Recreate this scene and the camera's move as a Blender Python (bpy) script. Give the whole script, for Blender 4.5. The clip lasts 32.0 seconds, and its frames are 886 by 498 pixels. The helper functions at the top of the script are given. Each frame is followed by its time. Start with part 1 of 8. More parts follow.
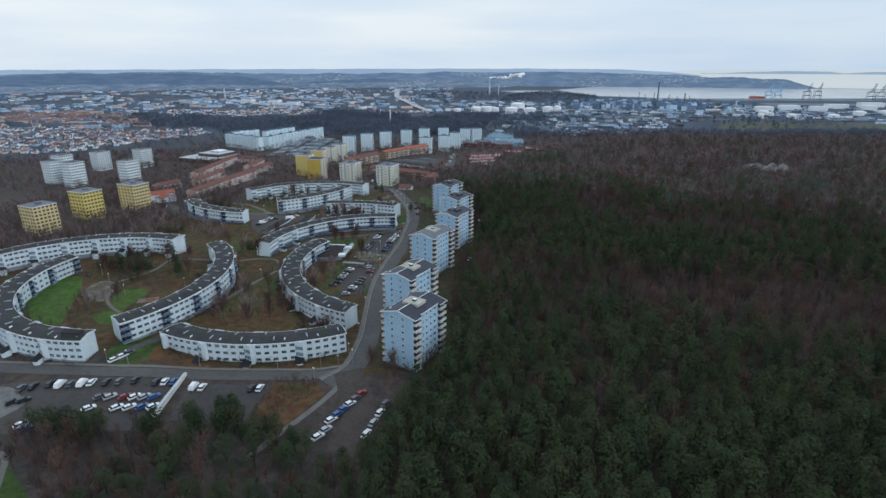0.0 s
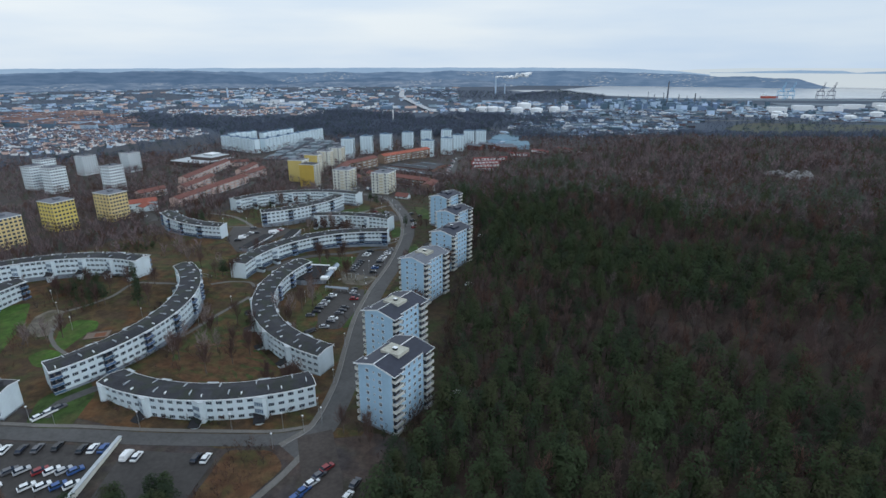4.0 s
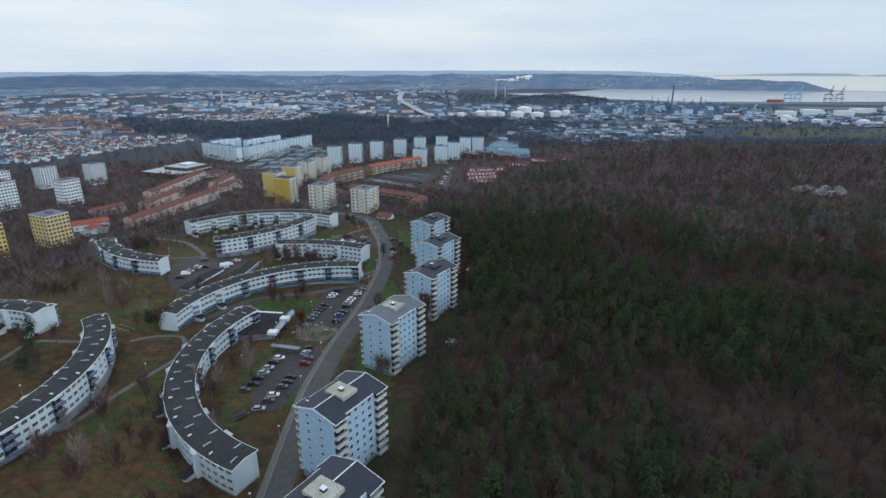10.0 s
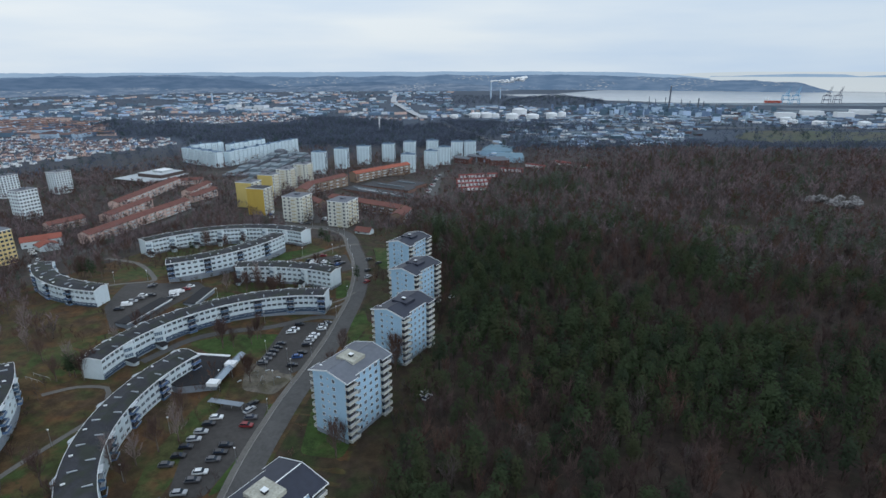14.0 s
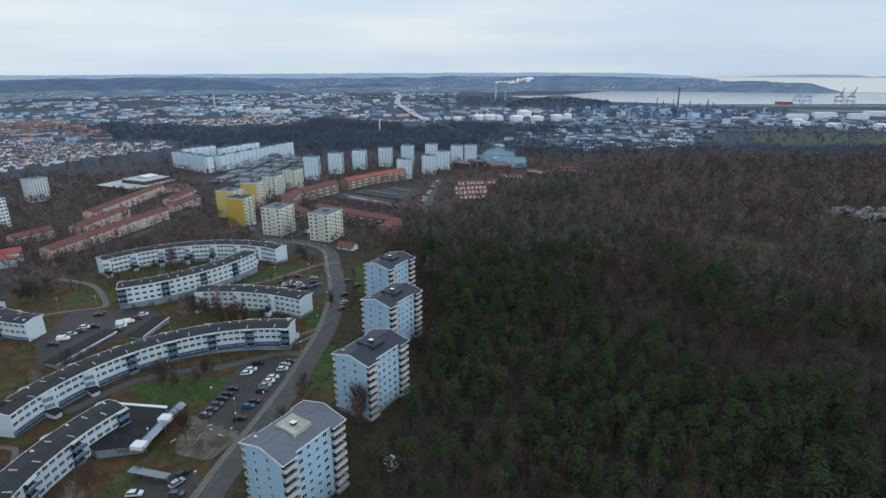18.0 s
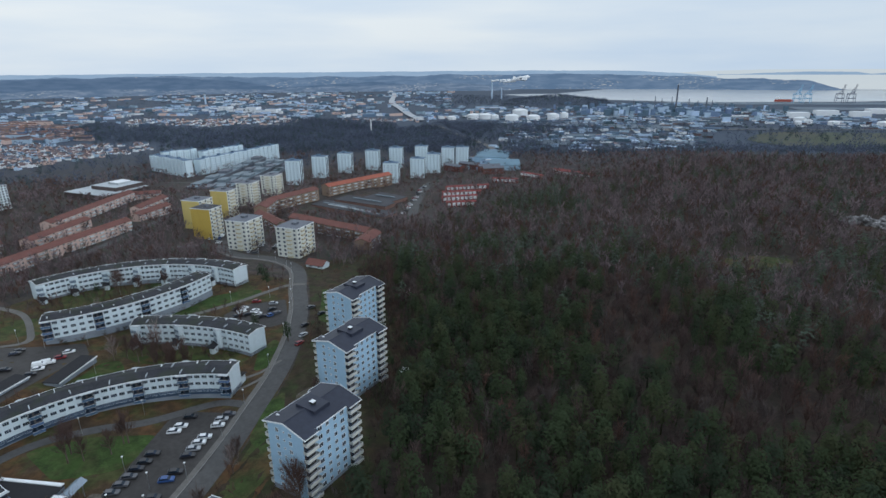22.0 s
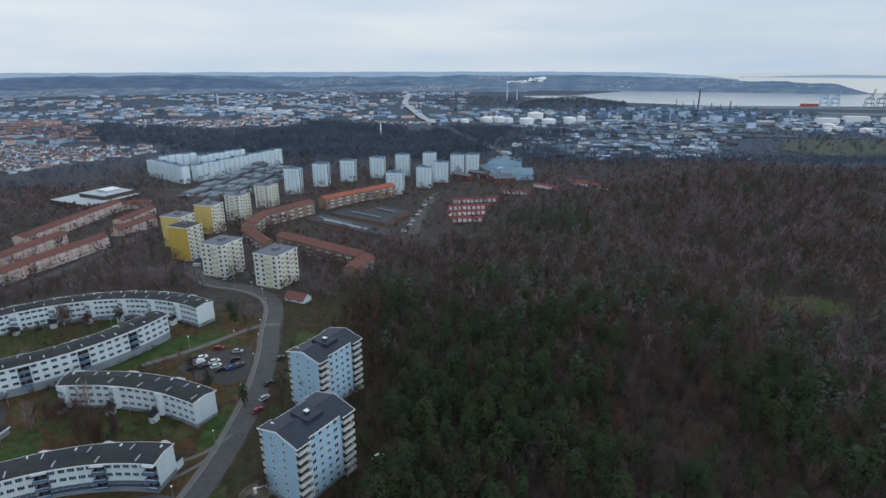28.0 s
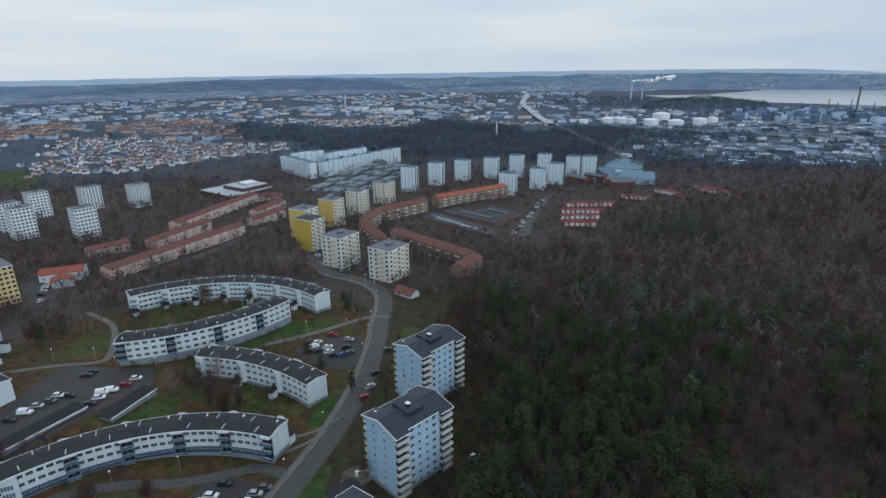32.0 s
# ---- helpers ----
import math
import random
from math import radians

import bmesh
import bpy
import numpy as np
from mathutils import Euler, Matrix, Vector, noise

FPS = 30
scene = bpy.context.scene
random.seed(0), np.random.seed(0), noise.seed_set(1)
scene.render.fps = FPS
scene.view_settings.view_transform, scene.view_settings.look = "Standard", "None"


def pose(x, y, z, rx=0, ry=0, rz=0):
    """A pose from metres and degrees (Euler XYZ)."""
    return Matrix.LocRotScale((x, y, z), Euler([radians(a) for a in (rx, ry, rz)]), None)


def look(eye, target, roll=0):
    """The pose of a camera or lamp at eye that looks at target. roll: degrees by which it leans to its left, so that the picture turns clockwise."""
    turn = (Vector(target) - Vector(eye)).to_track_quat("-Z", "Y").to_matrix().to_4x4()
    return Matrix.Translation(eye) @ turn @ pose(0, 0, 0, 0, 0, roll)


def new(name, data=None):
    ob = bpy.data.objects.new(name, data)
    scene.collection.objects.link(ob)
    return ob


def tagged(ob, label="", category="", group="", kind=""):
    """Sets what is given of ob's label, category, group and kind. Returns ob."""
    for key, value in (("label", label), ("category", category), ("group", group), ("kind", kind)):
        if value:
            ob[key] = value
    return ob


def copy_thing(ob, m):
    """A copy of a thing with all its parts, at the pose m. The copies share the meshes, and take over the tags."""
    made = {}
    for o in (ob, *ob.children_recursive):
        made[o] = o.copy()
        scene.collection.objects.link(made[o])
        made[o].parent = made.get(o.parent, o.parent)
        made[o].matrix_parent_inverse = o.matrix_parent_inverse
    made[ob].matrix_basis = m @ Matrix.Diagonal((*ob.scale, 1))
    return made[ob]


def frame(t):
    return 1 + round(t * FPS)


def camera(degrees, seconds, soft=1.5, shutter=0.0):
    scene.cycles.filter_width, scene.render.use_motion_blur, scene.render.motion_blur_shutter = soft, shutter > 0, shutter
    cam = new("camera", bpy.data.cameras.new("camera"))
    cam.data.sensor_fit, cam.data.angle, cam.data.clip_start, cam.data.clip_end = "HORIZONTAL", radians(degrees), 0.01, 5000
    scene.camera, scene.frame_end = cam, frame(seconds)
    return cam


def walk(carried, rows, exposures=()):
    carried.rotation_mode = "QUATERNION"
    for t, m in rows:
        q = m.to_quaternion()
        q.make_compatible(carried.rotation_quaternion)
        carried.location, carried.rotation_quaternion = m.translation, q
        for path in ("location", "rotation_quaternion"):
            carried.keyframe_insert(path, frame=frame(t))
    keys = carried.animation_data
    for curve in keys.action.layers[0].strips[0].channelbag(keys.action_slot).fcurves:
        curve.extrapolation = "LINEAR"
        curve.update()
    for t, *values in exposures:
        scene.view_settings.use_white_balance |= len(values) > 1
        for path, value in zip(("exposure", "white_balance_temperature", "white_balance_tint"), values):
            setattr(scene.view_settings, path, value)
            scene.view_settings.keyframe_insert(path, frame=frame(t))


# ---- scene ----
cam = camera(78.67, 32.0)
PATH = [
    (0, pose(0.00, 0.00, 110.00, 71.313, 0.065, 12.666)),
    (0.5, pose(-0.55, 4.59, 110.12, 71.293, 0.036, 12.811)),
    (1, pose(-0.63, 9.16, 110.09, 71.301, 0.110, 13.070)),
    (1.5, pose(-0.76, 13.65, 110.41, 71.264, 0.136, 13.215)),
    (2, pose(-0.97, 17.98, 110.78, 71.218, 0.094, 13.267)),
    (2.5, pose(-1.41, 22.77, 110.86, 71.227, 0.109, 13.345)),
    (3, pose(-1.64, 27.60, 111.02, 71.210, 0.116, 13.374)),
    (3.5, pose(-1.74, 32.37, 111.12, 71.196, 0.075, 13.374)),
    (5.5, pose(-3.32, 52.22, 111.16, 71.279, 0.041, 13.182)),
    (6, pose(-3.56, 57.24, 111.03, 71.296, 0.088, 13.200)),
    (6.5, pose(-3.90, 62.37, 110.95, 71.304, 0.154, 13.172)),
    (7, pose(-4.21, 67.44, 110.80, 71.334, 0.193, 13.297)),
    (7.5, pose(-4.50, 72.45, 110.94, 71.338, 0.148, 13.377)),
    (8, pose(-4.56, 77.43, 111.08, 71.365, 0.174, 13.470)),
    (8.5, pose(-4.74, 82.52, 111.31, 71.387, 0.115, 13.506)),
    (9, pose(-5.06, 87.72, 111.42, 71.412, 0.091, 13.461)),
    (9.5, pose(-5.12, 92.93, 111.34, 71.474, 0.131, 13.491)),
    (10, pose(-5.27, 97.89, 111.48, 71.476, 0.089, 13.448)),
    (10.5, pose(-5.45, 102.95, 111.49, 71.488, 0.043, 13.413)),
    (11, pose(-5.54, 107.85, 111.48, 71.522, 0.079, 13.374)),
    (11.5, pose(-5.64, 112.82, 111.55, 71.520, 0.058, 13.346)),
    (12, pose(-5.69, 117.82, 111.40, 71.544, 0.064, 13.299)),
    (12.5, pose(-5.53, 122.55, 111.48, 71.561, 0.080, 13.263)),
    (13, pose(-5.46, 127.41, 111.53, 71.550, 0.079, 13.225)),
    (13.5, pose(-5.36, 132.38, 111.55, 71.579, 0.096, 13.187)),
    (14, pose(-5.33, 137.36, 111.64, 71.564, 0.113, 13.064)),
    (14.5, pose(-4.83, 142.11, 111.69, 71.574, 0.132, 13.041)),
    (16.5, pose(-3.86, 160.38, 111.60, 71.651, 0.103, 13.163)),
    (17, pose(-3.56, 164.97, 111.59, 71.654, 0.146, 13.005)),
    (17.5, pose(-3.33, 169.74, 111.53, 71.644, 0.211, 12.732)),
    (18, pose(-2.84, 174.21, 111.41, 71.684, 0.221, 13.710)),
    (18.5, pose(-2.42, 178.87, 111.37, 71.692, 0.225, 14.033)),
    (19, pose(-2.09, 183.49, 111.17, 71.710, 0.240, 13.740)),
    (19.5, pose(-1.65, 187.75, 111.41, 71.693, 0.173, 13.311)),
    (20, pose(-1.17, 192.21, 111.58, 71.666, 0.279, 12.940)),
    (20.5, pose(-1.10, 197.25, 111.45, 71.638, 0.296, 13.286)),
    (21, pose(-0.71, 201.93, 111.59, 71.609, 0.313, 13.259)),
    (21.5, pose(-0.56, 207.06, 111.54, 71.561, 0.312, 12.864)),
    (22, pose(-0.43, 212.14, 111.52, 71.519, 0.414, 13.468)),
    (22.5, pose(-0.44, 217.18, 111.53, 71.482, 0.415, 13.624)),
    (23, pose(-0.57, 222.49, 111.43, 71.462, 0.391, 13.608)),
    (23.5, pose(-0.67, 227.67, 111.51, 71.434, 0.369, 13.115)),
    (24, pose(-0.58, 232.42, 111.78, 71.410, 0.328, 12.736)),
    (24.5, pose(-0.55, 237.21, 111.80, 71.436, 0.360, 12.217)),
    (25, pose(-0.81, 241.88, 111.70, 71.458, 0.396, 12.411)),
    (25.5, pose(-1.08, 247.13, 111.35, 71.465, 0.490, 14.656)),
    (27.5, pose(-1.94, 258.60, 114.95, 71.493, 0.042, 15.218)),
    (28, pose(-2.65, 258.16, 115.69, 71.512, 0.051, 15.128)),
    (28.5, pose(-3.10, 258.18, 115.54, 71.561, 0.113, 17.829)),
    (29, pose(-3.12, 258.00, 115.56, 71.614, 0.324, 20.127)),
    (29.5, pose(-2.62, 257.92, 115.53, 71.694, 0.676, 22.367)),
    (30, pose(-2.55, 257.99, 115.65, 71.705, 0.614, 24.072)),
    (30.5, pose(-2.23, 257.96, 116.01, 71.634, 0.627, 25.266)),
    (31, pose(-2.12, 258.24, 116.06, 71.629, 0.695, 26.081)),
    (31.5, pose(-1.79, 258.35, 116.16, 71.647, 0.776, 26.715)),
    (32, pose(-1.80, 258.65, 116.26, 71.615, 0.861, 27.111)),
]
walk(cam, PATH, [(0.0, 0.12), (8.0, 0.1), (16.0, 0.05), (24.0, 0.03), (32.0, -0.09)])


# ---- ground heights (x, y, z) ----
HEIGHTS_ESTATE = [
    (-60, 180, 0.6), (-65, 225, 0.6), (-68, 280, 0.6), (-65, 330, 0.6), (-75, 378, 0), (-90, 415, 0), (-89, 213, -3.2), (-82, 250, -2.2), (-115, 165, 0), (-118, 368, -4), (-105, 330, -3.2), (-122, 397, -2), (-175, 465, -1.5), (-267, 415, -1), (-221, 338, 4.4), (-219, 270, 5.2), (-175, 190, 1.5), (-176, 153, 2.0), (-170, 166, 3.2), (-250, 200, 2.5), (-290, 230, 4), (-150, 250, -1.5), (-210, 395, -2), (-170, 300, -2.5), (-175, 515, -4), (-218, 528, -6), (-270, 558, -12), (-295, 612, -10), (-300, 660, -12),
]
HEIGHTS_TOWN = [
    (-315, 730, -18), (-338, 822, -26), (-213, 828, -20), (-198, 893, -26), (-180, 1005, -28), (-540, 850, -29), (-490, 1035, -30), (-370, 400, -11), (-380, 310, -8), (-480, 510, -17), (-585, 570, -16), (-540, 605, -15), (-520, 715, -24), (-360, 480, -14), (-360, 545, -16), (-400, 560, -18), (-440, 630, -20), (-400, 660, -21), (-230, 757, -12), (-260, 660, -12), (-180, 585, -10), (-140, 560, -8), (-200, 680, -16), (-110, 750, -19), (-440, 1350, -34), (600, 1900, -36), (-187, 1960, -36), (300, 1400, -34),
]
HEIGHTS_WOODS = [
    (0, 1250, -33), (800, 1500, -34), (-100, 980, -26), (211, 639, 3), (177, 960, -11), (471, 960, -9), (30, 700, -5), (0, 830, -11), (80, 930, -11), (-40, 880, -19), (0, 950, -23), (60, 100, 1), (60, 300, 3), (100, 450, 4), (0, 0, -1), (0, 520, 1), (200, 300, 5), (400, 500, 6), (400, 100, 4), (700, 800, 0), (-200, 90, 0), (-100, 120, -1.5), (-300, 130, 3), (-400, 150, -4), (-700, 300, -20), (-800, 700, -30), (-900, 1200, -36), (0, -150, 0), (-400, -100, 0), (500, -150, 4), (0, 2600, -36), (-2000, 2000, -36),
]
HEIGHTS_EDGE = [
    (2000, 2000, -36), (-1000, 3000, -36), (1000, 3000, -36),
]
C_GROUND = np.array(HEIGHTS_ESTATE + HEIGHTS_TOWN + HEIGHTS_WOODS + HEIGHTS_EDGE, float)
def ground_z(x, y):
    x = np.asarray(x, float); y = np.asarray(y, float)
    d2 = (x[..., None] - C_GROUND[:, 0])**2 + (y[..., None] - C_GROUND[:, 1])**2
    w = 1.0 / (d2 + 25.0**2)**2
    z = (w * C_GROUND[:, 2]).sum(-1) / w.sum(-1)
    far = np.clip((np.hypot(x + 100, y - 500) - 1400) / 900, 0, 1)
    return z * (1 - far) - 36 * far

# ---- light ----
world = bpy.data.worlds.new("world")
scene.world = world
world.use_nodes = True
wn, wl = world.node_tree.nodes, world.node_tree.links
wn.clear()
w_out = wn.new("ShaderNodeOutputWorld")
w_bg = wn.new("ShaderNodeBackground")
w_sky = wn.new("ShaderNodeTexSky")
w_sky.sky_type, w_sky.sun_disc = "NISHITA", False
w_sky.sun_elevation, w_sky.sun_rotation = radians(23), radians(112)
w_sky.air_density, w_sky.dust_density, w_sky.ozone_density = 1.0, 4.0, 1.5
w_co = wn.new("ShaderNodeTexCoord")
w_map = wn.new("ShaderNodeMapping")
w_map.inputs["Scale"].default_value = (1.2, 1.2, 9.0)
w_noise = wn.new("ShaderNodeTexNoise")
w_noise.inputs["Scale"].default_value, w_noise.inputs["Detail"].default_value = 1.6, 5.0
w_ramp = wn.new("ShaderNodeValToRGB")
w_ramp.color_ramp.elements[0].position, w_ramp.color_ramp.elements[0].color = 0.35, (7.0, 8.6, 10.8, 1)
w_ramp.color_ramp.elements[1].position, w_ramp.color_ramp.elements[1].color = 0.68, (9.1, 10.1, 11.2, 1)
w_mix = wn.new("ShaderNodeMixRGB")
w_mix.inputs["Fac"].default_value = 0.93
wl.new(w_co.outputs["Generated"], w_map.inputs["Vector"])
wl.new(w_map.outputs["Vector"], w_noise.inputs["Vector"])
wl.new(w_noise.outputs["Fac"], w_ramp.inputs["Fac"])
wl.new(w_sky.outputs["Color"], w_mix.inputs["Color1"])
wl.new(w_ramp.outputs["Color"], w_mix.inputs["Color2"])
# the cloud cover is thinner and warmer towards the west
w_dot = wn.new("ShaderNodeVectorMath")
w_dot.operation, w_dot.inputs[1].default_value = "DOT_PRODUCT", (-0.98, 0.2, 0.0)
w_side = wn.new("ShaderNodeValToRGB")
w_side.color_ramp.elements[0].position, w_side.color_ramp.elements[0].color = 0.1, (0.86, 0.93, 0.98, 1)
w_side.color_ramp.elements[1].position, w_side.color_ramp.elements[1].color = 0.9, (1.2, 1.16, 1.09, 1)
w_half = wn.new("ShaderNodeMath")
w_half.operation, w_half.inputs[1].default_value, w_half.inputs[2].default_value = "MULTIPLY_ADD", 0.5, 0.5
w_warm = wn.new("ShaderNodeMixRGB")
w_warm.blend_type, w_warm.inputs["Fac"].default_value = "MULTIPLY", 1.0
wl.new(w_co.outputs["Generated"], w_dot.inputs[0])
wl.new(w_dot.outputs["Value"], w_half.inputs[0])
wl.new(w_half.outputs[0], w_side.inputs["Fac"])
wl.new(w_mix.outputs["Color"], w_warm.inputs["Color1"])
wl.new(w_side.outputs["Color"], w_warm.inputs["Color2"])
wl.new(w_warm.outputs["Color"], w_bg.inputs["Color"])
w_up, w_lift = wn.new("ShaderNodeSeparateXYZ"), wn.new("ShaderNodeMapRange")
w_lift.inputs["From Max"].default_value = 0.7
w_lift.inputs["To Min"].default_value, w_lift.inputs["To Max"].default_value = 0.074, 0.088
wl.new(w_co.outputs["Generated"], w_up.inputs["Vector"])
wl.new(w_up.outputs["Z"], w_lift.inputs["Value"])
wl.new(w_lift.outputs["Result"], w_bg.inputs["Strength"])
wl.new(w_bg.outputs["Background"], w_out.inputs["Surface"])

sun_data = bpy.data.lights.new("sun", "SUN")
sun_data.energy, sun_data.angle, sun_data.color = 0.72, radians(35), (0.92, 0.97, 1.0)
sun = new("sun", sun_data)
sun.matrix_world = look((420, -170, 190), (0, 0, 0))


# ---- materials ----
def material(name, color, rough=0.8, vary=0.15, scale=0.5, bump=0.0, each=0.0, metal=0.0, island=0.0, stain=0.0, spec=0.3):
    m = bpy.data.materials.new(name)
    m.use_nodes = True
    n, l = m.node_tree.nodes, m.node_tree.links
    p = n["Principled BSDF"]
    p.inputs["Roughness"].default_value, p.inputs["Metallic"].default_value = rough, metal
    p.inputs["Specular IOR Level"].default_value = spec
    co = n.new("ShaderNodeTexCoord")
    big, fine = n.new("ShaderNodeTexNoise"), n.new("ShaderNodeTexNoise")
    big.inputs["Scale"].default_value, big.inputs["Detail"].default_value = scale * 0.22, 4
    fine.inputs["Scale"].default_value, fine.inputs["Detail"].default_value = scale * 2.3, 5
    geo = n.new("ShaderNodeNewGeometry")
    for t in (big, fine):
        l.new(geo.outputs["Position"], t.inputs["Vector"])
    add = n.new("ShaderNodeMath")
    add.operation = "ADD"
    l.new(big.outputs["Fac"], add.inputs[0])
    l.new(fine.outputs["Fac"], add.inputs[1])
    value = n.new("ShaderNodeMapRange")
    value.inputs["From Min"].default_value, value.inputs["From Max"].default_value = 0.7, 1.3
    value.inputs["To Min"].default_value, value.inputs["To Max"].default_value = 1 - vary, 1 + vary
    l.new(add.outputs[0], value.inputs["Value"])
    hsv = n.new("ShaderNodeHueSaturation")
    hsv.inputs["Color"].default_value = (*color, 1)
    last = value.outputs["Result"]
    if each or island:
        r = n.new("ShaderNodeObjectInfo") if each else geo
        k = n.new("ShaderNodeMapRange")
        amount = each or island
        k.inputs["To Min"].default_value, k.inputs["To Max"].default_value = 1 - amount, 1 + amount
        l.new(r.outputs["Random"] if each else geo.outputs["Random Per Island"], k.inputs["Value"])
        mul = n.new("ShaderNodeMath")
        mul.operation = "MULTIPLY"
        l.new(last, mul.inputs[0])
        l.new(k.outputs["Result"], mul.inputs[1])
        last = mul.outputs[0]
        hue = n.new("ShaderNodeMapRange")
        hue.inputs["To Min"].default_value, hue.inputs["To Max"].default_value = 0.5 - amount * 0.05, 0.5 + amount * 0.05
        l.new(r.outputs["Random"] if each else geo.outputs["Random Per Island"], hue.inputs["Value"])
        l.new(hue.outputs["Result"], hsv.inputs["Hue"])
    l.new(last, hsv.inputs["Value"])
    out = hsv.outputs["Color"]
    if stain:
        s = n.new("ShaderNodeTexNoise")
        s.inputs["Scale"].default_value, s.inputs["Detail"].default_value = 0.35, 6
        stretch = n.new("ShaderNodeMapping")
        stretch.inputs["Scale"].default_value = (1.0, 1.0, 0.12)
        l.new(geo.outputs["Position"], stretch.inputs["Vector"])
        l.new(stretch.outputs["Vector"], s.inputs["Vector"])
        k = n.new("ShaderNodeMapRange")
        k.inputs["From Min"].default_value, k.inputs["From Max"].default_value = 0.5, 0.75
        k.inputs["To Max"].default_value = stain
        l.new(s.outputs["Fac"], k.inputs["Value"])
        mix = n.new("ShaderNodeMixRGB")
        mix.inputs["Color2"].default_value = (color[0] * 0.45, color[1] * 0.42, color[2] * 0.38, 1)
        l.new(k.outputs["Result"], mix.inputs["Fac"])
        l.new(out, mix.inputs["Color1"])
        out = mix.outputs["Color"]
    l.new(out, p.inputs["Base Color"])
    if bump:
        b = n.new("ShaderNodeBump")
        b.inputs["Strength"].default_value, b.inputs["Distance"].default_value = bump, 0.15
        l.new(fine.outputs["Fac"], b.inputs["Height"])
        l.new(b.outputs["Normal"], p.inputs["Normal"])
    return m


def mixed(name, colors, scale, rough=0.95, detail=6, bump=0.4, blotch=0.35):
    """Soil and turf: several colours in patches of their own."""
    m = material(name, colors[0], rough, 0.4, 0.8, bump)
    n, l = m.node_tree.nodes, m.node_tree.links
    p = n["Principled BSDF"]
    geo = n["Geometry"]
    last = p.inputs["Base Color"].links[0].from_socket
    for i, c in enumerate(colors[1:]):
        t = n.new("ShaderNodeTexNoise")
        t.inputs["Scale"].default_value, t.inputs["Detail"].default_value = scale * (1 + 0.7 * i), detail
        shift = n.new("ShaderNodeMapping")
        shift.inputs["Location"].default_value = (137.0 * (i + 1), 71.0 * i, 0)
        l.new(geo.outputs["Position"], shift.inputs["Vector"])
        l.new(shift.outputs["Vector"], t.inputs["Vector"])
        k = n.new("ShaderNodeMapRange")
        k.inputs["From Min"].default_value, k.inputs["From Max"].default_value = 0.47, 0.62
        l.new(t.outputs["Fac"], k.inputs["Value"])
        mix = n.new("ShaderNodeMixRGB")
        mix.inputs["Color2"].default_value = (*c, 1)
        l.new(k.outputs["Result"], mix.inputs["Fac"])
        l.new(last, mix.inputs["Color1"])
        last = mix.outputs["Color"]
    # tufts, leaves and bare spots a few metres across
    t, k, hsv = n.new("ShaderNodeTexNoise"), n.new("ShaderNodeMapRange"), n.new("ShaderNodeHueSaturation")
    t.inputs["Scale"].default_value, t.inputs["Detail"].default_value, t.inputs["Roughness"].default_value = 0.28, 8, 0.7
    l.new(geo.outputs["Position"], t.inputs["Vector"])
    k.inputs["From Min"].default_value, k.inputs["From Max"].default_value = 0.36, 0.64
    k.inputs["To Min"].default_value, k.inputs["To Max"].default_value = 1 - blotch, 1 + blotch
    l.new(t.outputs["Fac"], k.inputs["Value"])
    l.new(k.outputs["Result"], hsv.inputs["Value"])
    l.new(last, hsv.inputs["Color"])
    l.new(hsv.outputs["Color"], p.inputs["Base Color"])
    return m


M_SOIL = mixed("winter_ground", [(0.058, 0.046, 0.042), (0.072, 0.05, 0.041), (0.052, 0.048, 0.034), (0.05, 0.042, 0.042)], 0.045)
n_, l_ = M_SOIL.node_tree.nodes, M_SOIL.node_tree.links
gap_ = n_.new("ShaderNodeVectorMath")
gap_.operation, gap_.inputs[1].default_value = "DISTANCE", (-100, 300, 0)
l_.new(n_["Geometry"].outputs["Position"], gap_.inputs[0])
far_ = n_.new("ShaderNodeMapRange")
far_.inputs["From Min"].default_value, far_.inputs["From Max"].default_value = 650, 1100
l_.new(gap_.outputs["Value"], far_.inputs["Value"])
# Distance haze painted into the soil: it turns blue-grey far from the estate
haze_tint_ = n_.new("ShaderNodeMixRGB")
haze_tint_.inputs["Color2"].default_value = (0.06, 0.078, 0.108, 1)
l_.new(far_.outputs["Result"], haze_tint_.inputs["Fac"])
l_.new(n_["Principled BSDF"].inputs["Base Color"].links[0].from_socket, haze_tint_.inputs["Color1"])
l_.new(haze_tint_.outputs["Color"], n_["Principled BSDF"].inputs["Base Color"])
M_LAWN = mixed("lawn", [(0.04, 0.069, 0.017), (0.062, 0.066, 0.023), (0.034, 0.062, 0.014)], 0.09)
M_FRESHLAWN = mixed("fresh_lawn", [(0.05, 0.098, 0.016), (0.064, 0.088, 0.022), (0.042, 0.09, 0.014)], 0.12, blotch=0.3)
M_DRYLAWN = mixed("dry_lawn", [(0.06, 0.063, 0.022), (0.094, 0.056, 0.024), (0.044, 0.064, 0.018)], 0.08)
M_ASPHALT = material("asphalt", (0.088, 0.085, 0.084), 0.85, 0.2, 0.4, 0.2, stain=0.35)
M_LOT = material("parking_asphalt", (0.052, 0.047, 0.045), 0.7, 0.25, 0.3, 0.2, stain=0.4)
M_PATH = material("path_gravel", (0.15, 0.14, 0.13), 0.95, 0.2, 0.6, 0.3)
M_SAND = mixed("sand", [(0.125, 0.108, 0.088), (0.08, 0.07, 0.045), (0.145, 0.128, 0.105)], 0.12)
M_KERB = material("kerb_stone", (0.26, 0.25, 0.24), 0.9, 0.15, 1.0)
M_WHITEWALL = material("white_render", (0.61, 0.69, 0.73), 0.85, 0.06, 0.35, 0.05, stain=0.18)
